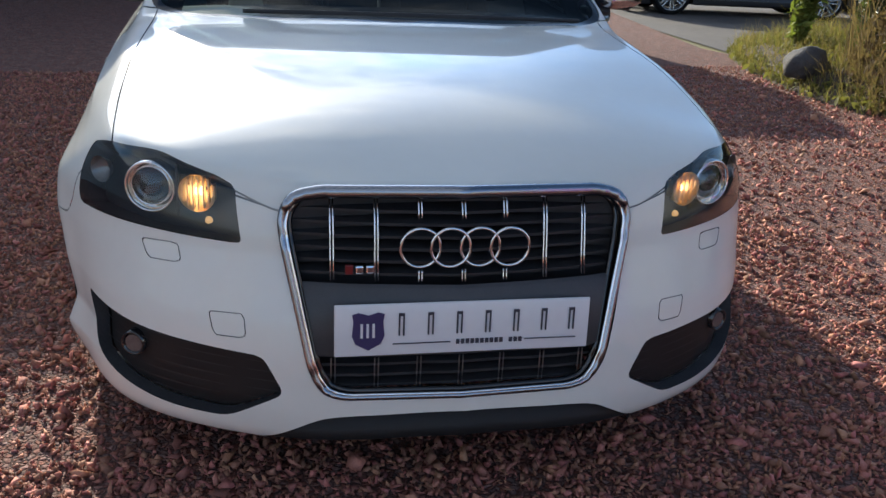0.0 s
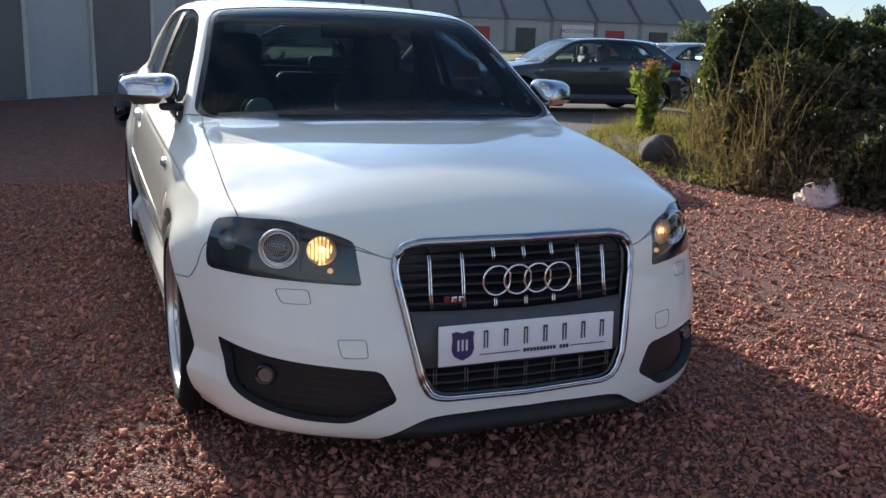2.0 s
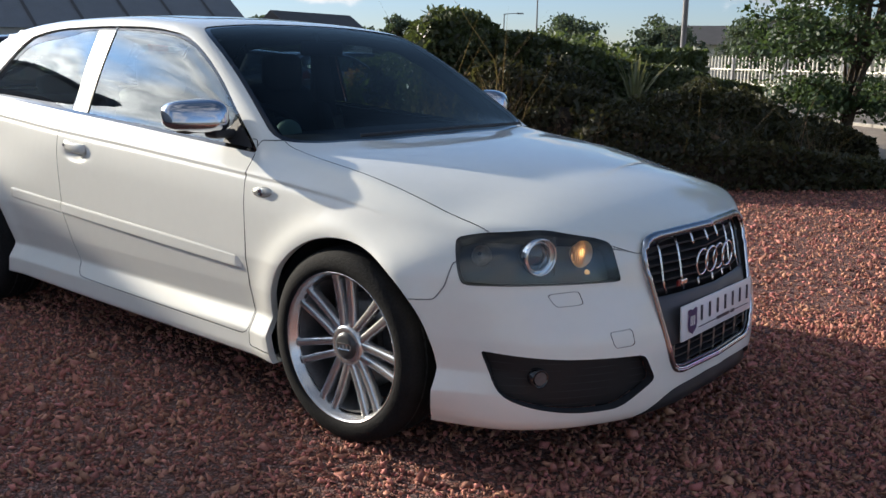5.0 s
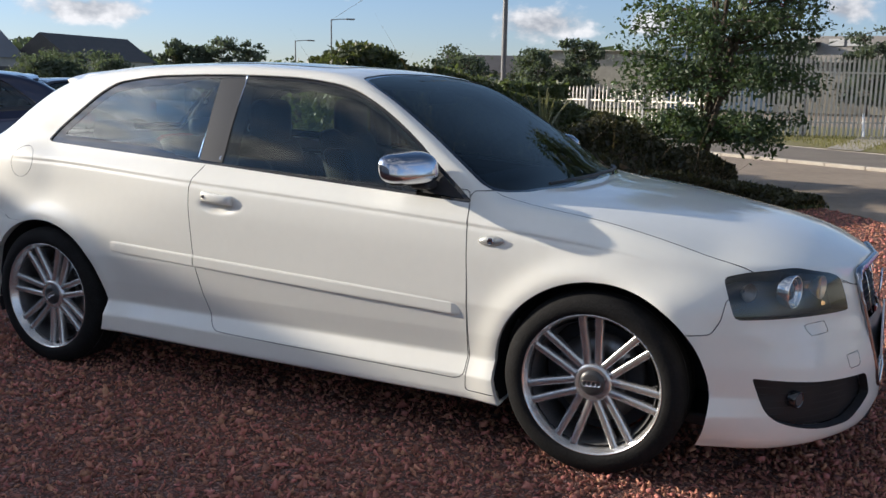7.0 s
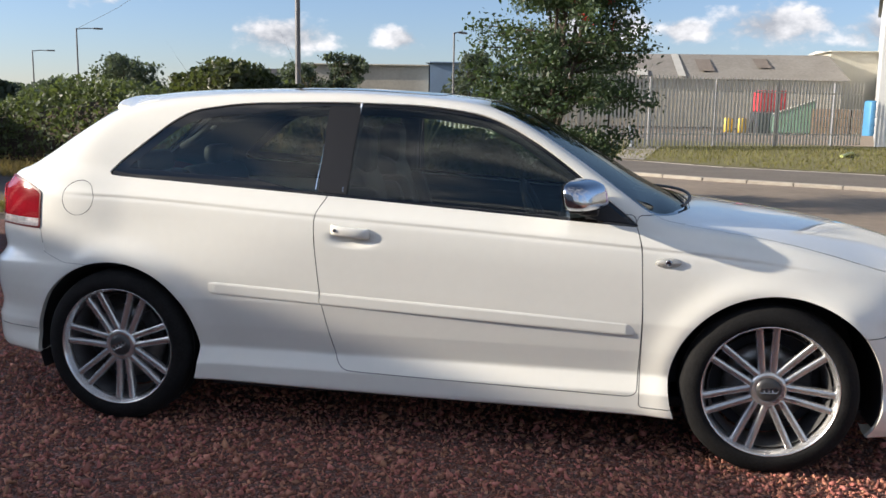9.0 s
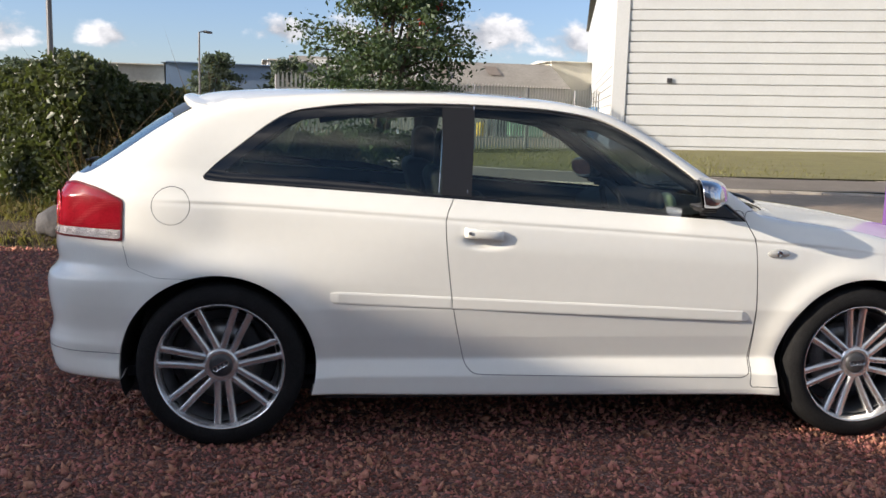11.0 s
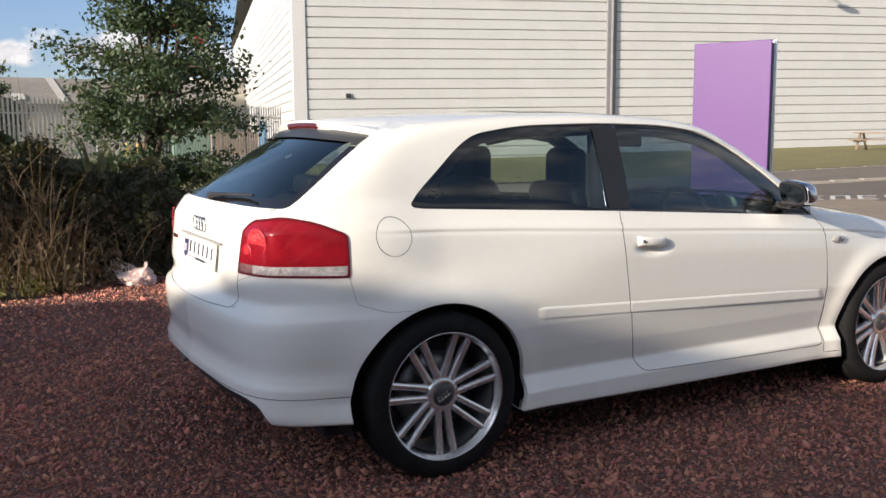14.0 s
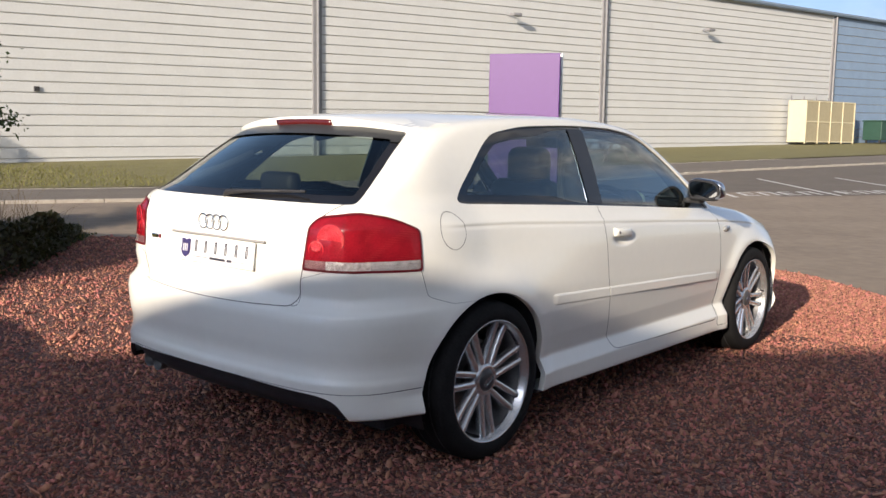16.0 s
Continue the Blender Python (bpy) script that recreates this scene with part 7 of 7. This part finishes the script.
hedge_body("hedge", [(17.0, 21, .7, .95), (15.3, 16, .7, 1.0), (14.0, 12.7, .75, 1.2), (13.3, 10.9, .8, 1.45), (12.8, 9.6, .8, 1.66), (11.6, 6.5, .8, 1.6), (9.9, 3.0, .7, 1.38)], "long clipped green hedge along the road", 12, 30000, .052, HEDGE, .14)
hedge_body("bush", [(4.85, 2.6, .42, .85), (5.2, 1.8, .5, .98), (6.0, 1.35, .6, .86), (7.2, 1.0, .58, .78), (8.2, .5, .50, .64), (8.9, .05, .34, .36)],
           "low dark scrubby bushes at the hedge foot", 13, 36000, .032, SCRUB, .4)
hedge_body("bush", [(5.05, 1.35, .40, .60), (5.5, .75, .45, .55), (6.0, .2, .42, .44), (6.5, -.3, .36, .31), (7.05, -.80, .28, .20), (7.6, -1.2, .22, .14)],
           "low dark scrub thinning out along the gravel edge", 14, 15000, .030, SCRUB, .45)


def tree(name, at_, h, r, label, seed, n, size, material, stems=5, base=.5, category="tree", foot=(0, 0)):
    """A tree of several tapered stems with limbs and a loose crown of leaf clumps."""
    rng = np.random.default_rng(seed)
    t_ = thing(name, label, category, (*at_, gz(*at_)))
    tips = []
    bm = bmesh.new()
    for k in range(stems):
        a = 2 * np.pi * k / stems + rng.uniform(-.4, .4)
        lean = rng.uniform(.12, .42) * r
        pts = [(rng.normal(0, .05) + foot[0], rng.normal(0, .05) + foot[1], 0)]
        top_ = h * rng.uniform(.72, .95)
        for j in range(1, 6):
            f = j / 5
            pts.append((math.cos(a) * lean * f ** 1.2 + rng.normal(0, .04) + foot[0] * (1 - f), math.sin(a) * lean * f ** 1.2 + rng.normal(0, .04) + foot[1] * (1 - f), top_ * f))
        rad = [h * .013 * (1 - .8 * j / 5) * (1.3 if stems < 3 else 1) for j in range(6)]
        tube(pts, rad, 7, False, bm)
        for j in range(1, 6):
            for _ in range(4):
                p = np.array(pts[j]) * rng.uniform(.85, 1)
                b = rng.uniform(0, 2 * np.pi)
                f = p[2] / h
                reach = r * rng.uniform(.5, 1.05) * (1 - .55 * max(0, f - .45) / .55) * (.65 + .35 * min(1, f / .3))
                if p[2] < base * .8:
                    continue
                e = np.array([p[0] * .4 + math.cos(b) * reach, p[1] * .4 + math.sin(b) * reach, p[2] + rng.uniform(-.05, .30) * reach])
                mid = (p + e) / 2 + (0, 0, .08 * reach)
                tube([p, mid, e], [h * .005, h * .0035, h * .0015], 5, False, bm)
                tips += [e, (mid + e) / 2, mid]
    part("trunk", bm, BARK, t_)
    tips = np.array(tips)
    c = tips[rng.integers(0, len(tips), n)]
    P = c + rng.normal(0, .085 * r, (n, 3)) * (1, 1, .75)
    P = P[P[:, 2] > base * rng.uniform(.6, 1.0, n)]
    leafage("crown", P, size, material, seed + 1, t_)
    return t_, tips


rowan, tips = tree("rowan_tree", (9.42, -.06), 4.3, 1.42, "bushy rowan tree with dark leaves and red berries", 21, 30000, .035, ROWAN, 6, .18, "tree", (.08, .36))
BERRY = mat("red_berries", (.45, .03, .02), .35)
rng = np.random.default_rng(5)
for p in tips[rng.choice(len(tips), 9, replace=False)]:
    bm = bmesh.new()
    for _ in range(22):
        o = rng.normal(0, .035, 3)
        r_ = bmesh.ops.create_icosphere(bm, subdivisions=1, radius=.011)
        for v_ in r_["verts"]:
            v_.co += Vector(p + o + (0, 0, -.04))
    part("berry_cluster", bm, BERRY, rowan)
for k, (x, y, h, r) in enumerate(((60, 18.2, 7.6, 2.6), (60, 21.5, 6.3, 3.2), (60, -.5, 8.2, 3.2), (60, 4.1, 7.4, 2.6), (60, 9.0, 8.3, 2.6), (50, 29.7, 6.0, 3.6),
                                  (52, 24, 5.8, 3.2), (47, 33, 3.6, 2.6), (48, 52, 5.2, 3.2), (60, 70, 6, 4), (36, 44, 4.4, 3.0))):
    tree("tree", (x, y), h * .66, r * .8, "distant bushy green tree", 40 + k, 5200, .13, FARL, 3, .6)

for k, (u_, h, r) in enumerate(((-9.5, 3.6, 2.0), (-5.5, 8.2, 3.2), (-1.0, 9.2, 3.6), (3.2, 8.6, 3.0), (6.5, 9.0, 2.8), (11, 5.5, 2.2))):
    tree("tree", (113 - .65 * u_, 96 + .76 * u_), h, r, "distant dark tree on the skyline", 70 + k, 2400, .30, FARL, 3, 1.2)

# a far band of trees on the skyline
rng = np.random.default_rng(77)
n = 16000
az = rng.uniform(-.15, 1.75, n)
R_ = 150 + rng.uniform(0, 25, n)
hh = 3.2 + 2.2 * np.sin(az * 9) + 1.6 * np.sin(az * 23 + 1) + 1.2 * np.sin(az * 51)
P = np.stack([R_ * np.cos(az), R_ * np.sin(az), rng.uniform(0, 1, n) ** .7 * np.maximum(hh, 1.2) + .3], 1)
leafage("far_woods", P, 1.0, FARL, 78, None, "distant belt of trees on the skyline", "trees", "stuff", 1.3)


def blades(name, P, h, w, material, seed, label, category="grass", kind="stuff", parent=None, bend=.5):
    """Upright grass blades."""
    rng = np.random.default_rng(seed)
    n = len(P)
    a = rng.uniform(0, 2 * np.pi, n)
    H = h * rng.lognormal(0, .35, n)
    lean = rng.normal(0, bend, (n, 2)) * H[:, None]
    dx = np.stack([np.cos(a), np.sin(a), np.zeros(n)], 1) * w
    q = np.stack([P - dx, P + dx, P + np.concatenate([lean * .35, H[:, None] * .6], 1) + dx * .7, P + np.concatenate([lean * .35, H[:, None] * .6], 1) - dx * .7,
                  P + np.concatenate([lean, H[:, None] * .98], 1)], 1)
    F = (np.array([(0, 1, 2), (0, 2, 3), (3, 2, 4)])[None] + 5 * np.arange(n)[:, None, None]).reshape(-1, 3)
    o = np_mesh(name, q.reshape(-1, 3), F, material)
    if parent:
        o.parent = parent
    return tagged(o, label, category, "", kind)


# weedy bank at the drive's edge
bm = bmesh.new()
rng = np.random.default_rng(9)
bank = [(4.05, 2.2), (4.0, 3.0), (4.2, 4.2), (4.6, 5.4), (5.4, 6.6), (6.8, 6.2), (6.6, 4.4), (5.8, 2.6), (5.2, 1.4), (4.5, 1.75)]
cb = np.mean(bank, 0)
vc = [bm.verts.new((x, y, -.01)) for x, y in bank]
vm = [bm.verts.new((cb[0] + (x - cb[0]) * .72, cb[1] + (y - cb[1]) * .72, .17)) for x, y in bank]
vt = bm.verts.new((cb[0], cb[1], .26))
for i in range(len(bank)):
    j = (i + 1) % len(bank)
    bm.faces.new((vc[i], vc[j], vm[j], vm[i]))
    bm.faces.new((vm[i], vm[j], vt))
bmesh.ops.recalc_face_normals(bm, faces=bm.faces)
tagged(part("weedy_bank", bm, SOIL, None, "", True), "low bank of soil under weeds at the drive edge", "bank", "", "structure")


def scatter(n, poly, seed, zf):
    r_ = np.random.default_rng(seed)
    p = np.array(poly)
    P = np.stack([r_.uniform(p[:, 0].min(), p[:, 0].max(), n), r_.uniform(p[:, 1].min(), p[:, 1].max(), n)], 1)
    d = sd(P[:, 0], P[:, 1], poly)
    P, d = P[d < 0], d[d < 0]
    return np.concatenate([P, zf(d)[:, None]], 1)


bz = lambda d: np.minimum(.26, -d * .35)
blades("weeds", scatter(7000, bank, 31, bz), .11, .004, WEED, 32, "rough green and yellow weeds on the bank")
blades("dry_grass", scatter(5500, bank, 33, bz), .16, .0022, DRY, 34, "dry straw-coloured grass on the bank")
leafage("ground_cover", scatter(7000, bank, 35, bz) + (0, 0, .04), .035, WEED, 36, None, "low leafy weeds on the bank", "weeds", "stuff")
edge = [(4.5, 1.9), (4.8, 1.0), (5.7, .1), (6.8, -1.0), (7.4, -1.6), (8.3, -1.1), (9.2, -.4), (8.9, .6), (7.2, 1.2), (5.4, 2.0)]
blades("dry_grass", scatter(6500, edge, 37, lambda d: d * 0), .12, .002, DRY, 38, "dry grass below the bushes")
leafage("ground_cover", scatter(9000, edge, 39, lambda d: d * 0 + .04), .03, IVY, 40, None, "low leaves below the bushes", "weeds", "stuff")
verge = [(15.8, -8), (17.4, -4), (20, -.8), (26, 2), (30, -8), (30, -14), (22, -18), (14.6, -16)]
blades("grass_tufts", scatter(14000, verge, 41, lambda d: d * 0 + .02), .07, .012, leaf_mat("verge_grass", (.20, .185, .07), (.13, .125, .045), .8), 42, "short grass on the verge")

foot_strip = [(12.3, 13.2), (11.9, 11.0), (11.2, 9.0), (10.4, 6.5), (9.3, 6.7), (9.9, 9.4), (10.6, 11.8), (11.4, 13.6)]
blades("dry_grass", scatter(9000, foot_strip, 61, lambda d: d * 0 - .055), .17, .006, DRY, 62, "dry straw-coloured grass at the foot of the long hedge")
BROWN = leaf_mat("brown_dead_stems", (.19, .135, .092), (.09, .062, .042), .85)
scrub = [(4.1, 2.0), (4.6, 1.2), (5.6, .3), (6.5, -.6), (6.8, -.4), (5.9, 1.0), (5.0, 2.2), (4.7, 3.0), (4.2, 3.0)]
blades("dead_stems", scatter(4200, scrub, 51, lambda d: d * 0), .46, .003, BROWN, 52, "tall brown dead stems before the bushes", "weeds", "stuff", None, .45)
leafage("dead_leaves", scatter(9500, scrub, 53, lambda d: -d * 1.6 * np.random.default_rng(3).uniform(.1, 1, len(d)) + .03), .034, BROWN, 54, None, "withered brown leaves before the bushes", "weeds", "stuff")

bramble = [(4.35, 2.1), (4.4, 2.8), (4.55, 3.3), (5.0, 3.3), (5.15, 2.7), (5.0, 2.0), (4.6, 1.8)]
blades("dead_stems", scatter(1100, bramble, 57, lambda d: d * 0), .72, .0050, BROWN, 58, "tangle of tall brown dead stems at the hedge foot", "weeds", "stuff", None, .30)
leafage("dead_leaves", scatter(3000, bramble, 59, lambda d: np.random.default_rng(6).uniform(.02, 1, len(d)) ** 1.3 * (.35 - 2.2 * d)), .034, BROWN, 60, None, "withered brown leaves among dead stems", "weeds", "stuff")

gold = thing("yellow_flower_plant", "tall green plant with yellow-orange flower heads", "plant", (4.9, 4.55, .2))
rng = np.random.default_rng(15)
YEL = mat("yellow_flowers", (.55, .33, .05), .7, island=.4)
stem = bmesh.new()
lp, fp, heads = [], [], []
for k in range(16):
    a, L_ = rng.uniform(0, 6.28), rng.uniform(.55, .85)
    ex_, ey_ = math.cos(a) * .20 * rng.uniform(.3, 1), math.sin(a) * .20 * rng.uniform(.3, 1)
    tube([(ex_ * .2, ey_ * .2, 0), (ex_ * .6, ey_ * .6, L_ * .6), (ex_, ey_, L_)], [.006, .005, .003], 5, False, stem)
    for f in rng.uniform(.15, .95, 26):
        lp.append((ex_ * f + rng.normal(0, .03), ey_ * f + rng.normal(0, .03), L_ * f))
    for _ in range(30):
        fp.append((ex_ + rng.normal(0, .035), ey_ + rng.normal(0, .035), L_ + rng.normal(0, .03)))
    heads.append(np.array(fp[-30:]))
GOLDL = leaf_mat("light_green_leaves", (.20, .24, .06), (.13, .16, .04), .6)
part("stem", stem, GOLDL, gold)
leafage("leaf_coat", np.array(lp), .05, GOLDL, 16, gold, "", "", "", 3.0)
for k, hp in enumerate(heads):
    leafage("flower_head", hp, .016, YEL, 17 + k, gold, "", "", "stuff")

flax = thing("flax_plant", "clump of pale sword-shaped leaves in the hedge", "plant", (6.1, 1.45, .6))
rng = np.random.default_rng(18)
STRAP = leaf_mat("pale_strap_leaf", (.20, .19, .11), (.13, .125, .07), .5)
for k in range(16):
    a, L_, b = rng.uniform(0, 6.28), rng.uniform(.5, .8), rng.uniform(.15, .65)
    bm = bmesh.new()
    d_ = Vector((math.cos(a), math.sin(a), 0))
    s_ = Vector((-d_.y, d_.x, 0))
    rows = []
    for f in (0, .35, .7, 1):
        p = d_ * (b * L_ * f ** 1.5) + Vector((0, 0, L_ * f * (1 - .25 * b * f)))
        w = .022 * (1 - f ** 2) + .002
        rows.append([bm.verts.new(p - s_ * w), bm.verts.new(p + d_ * .006), bm.verts.new(p + s_ * w)])
    for u, w in zip(rows[:-1], rows[1:]):
        for j in range(2):
            bm.faces.new((u[j], u[j + 1], w[j + 1], w[j]))
    part("strap_leaf", bm, STRAP, flax)

# dark stone on the bank, and a dropped carrier bag
rng = np.random.default_rng(19)
bm = bmesh.new()
bmesh.ops.create_icosphere(bm, subdivisions=3, radius=1)
for v_ in bm.verts:
    c = v_.co
    k = 1 + .18 * noise.noise(c * 1.7) + .06 * noise.noise(c * 5)
    v_.co = Vector((c.x * .24 * k, c.y * .17 * k, max(-.5, c.z) * .17 * k))
rock = part("stone", bm, mat("dark_stone", (.09, .085, .085), .85, color2=(.05, .048, .05), scale=9, bump=.5, bscale=30), None, "", True)
rock.matrix_world = pose(4.25, 3.35, .20, 0, 0, 30)
tagged(rock, "dark rounded stone on the weedy bank", "stone")
bm = bmesh.new()
bmesh.ops.create_icosphere(bm, subdivisions=5, radius=1)
for v_ in bm.verts:
    c = v_.co.copy()
    k = 1 + .22 * noise.noise(c * 2.1 + Vector((3, 1, 0))) + .12 * abs(noise.noise(c * 6)) + .05 * noise.noise(c * 14)
    lobe = 1.1 * abs(c.x) ** 1.7 - .25
    v_.co = Vector((c.x * .26 * k, c.y * .16 * k, (max(-.35, c.z * (.75 + lobe)) + .35) * .130 * k))
BAG = mat("white_pink_plastic", (.72, .66, .64), .35, color2=(.68, .42, .36), scale=6, bump=.4, bscale=30, trans=0.0)
bag = thing("plastic_bag", "crumpled white and pink plastic carrier bag on the gravel", "bag", (4.50, 1.42, .0), 25)
part("bag_body", bm, BAG, bag, "", True)
for sg in (-1, 1):
    bm = tube([(sg * .14, -.02, .10), (sg * .20, -.01, .20), (sg * .25, .03, .18), (sg * .22, .05, .07)], [.022, .014, .014, .024], 7, False, None, .25)
    part("bag_handle", bm, BAG, bag, "", True)


# ---- parked cars ----
SKIP = ("print", "shield", "badge", "emblem", "rub_strip", "plate_shade", "chrome_strip")


def parked(paint, at_, rz, sc, label):
    """Another car of the same class, in other paint."""
    c_ = thing("car", label, "car", at_, rz, "parked cars behind")
    for o in list(car.children):
        if o.name.startswith(SKIP) or o.type != "MESH" and not o.name.startswith(("wheel", "headlight", "tail_light", "grille", "front_seat")):
            continue
        for q_ in (o, *[w for w in o.children if o.type != "MESH"]):
            if q_.type != "MESH":
                continue
            n_ = new(q_.name.split(".")[0], q_.data)
            if q_.data.materials[0] == PAINT:
                n_.data = q_.data.copy()
                n_.data.materials[0] = paint
            if q_.data.materials[0] in (BULB, BULBD):
                n_.data = q_.data.copy()
                n_.data.materials[0] = WARM
            n_.parent = c_
            m_ = q_.matrix_basis if q_ is o else o.matrix_basis @ q_.matrix_basis
            n_.matrix_local = Matrix.Diagonal((*sc, 1)) @ m_
    return c_


DGREY = mat("dark_grey_car_paint", (.045, .047, .052), .3, .3, coat=1.0)
SILV = mat("silver_car_paint", (.38, .40, .43), .3, .6, coat=1.0)
NAVYC = mat("dark_blue_car_paint", (.02, .022, .05), .3, .2, coat=1.0)
parked(DGREY, (7.9, 11.6, -.06), -97, (1.02, 1.04, 1.0), "dark grey hatchback parked beyond the bank")
parked(SILV, (12.6, 13.2, -.06), 84, (1.0, 1.1, .98), "silver hatchback parked beyond the bank")
parked(DGREY, (16.2, 15.6, -.06), 84, (1.0, 1.05, 1.0), "dark grey hatchback parked in the row behind")
parked(NAVYC, (1.4, 6.3, .0), -109, (1.0, 1.0, 1.0), "dark blue hatchback parked behind on the gravel")
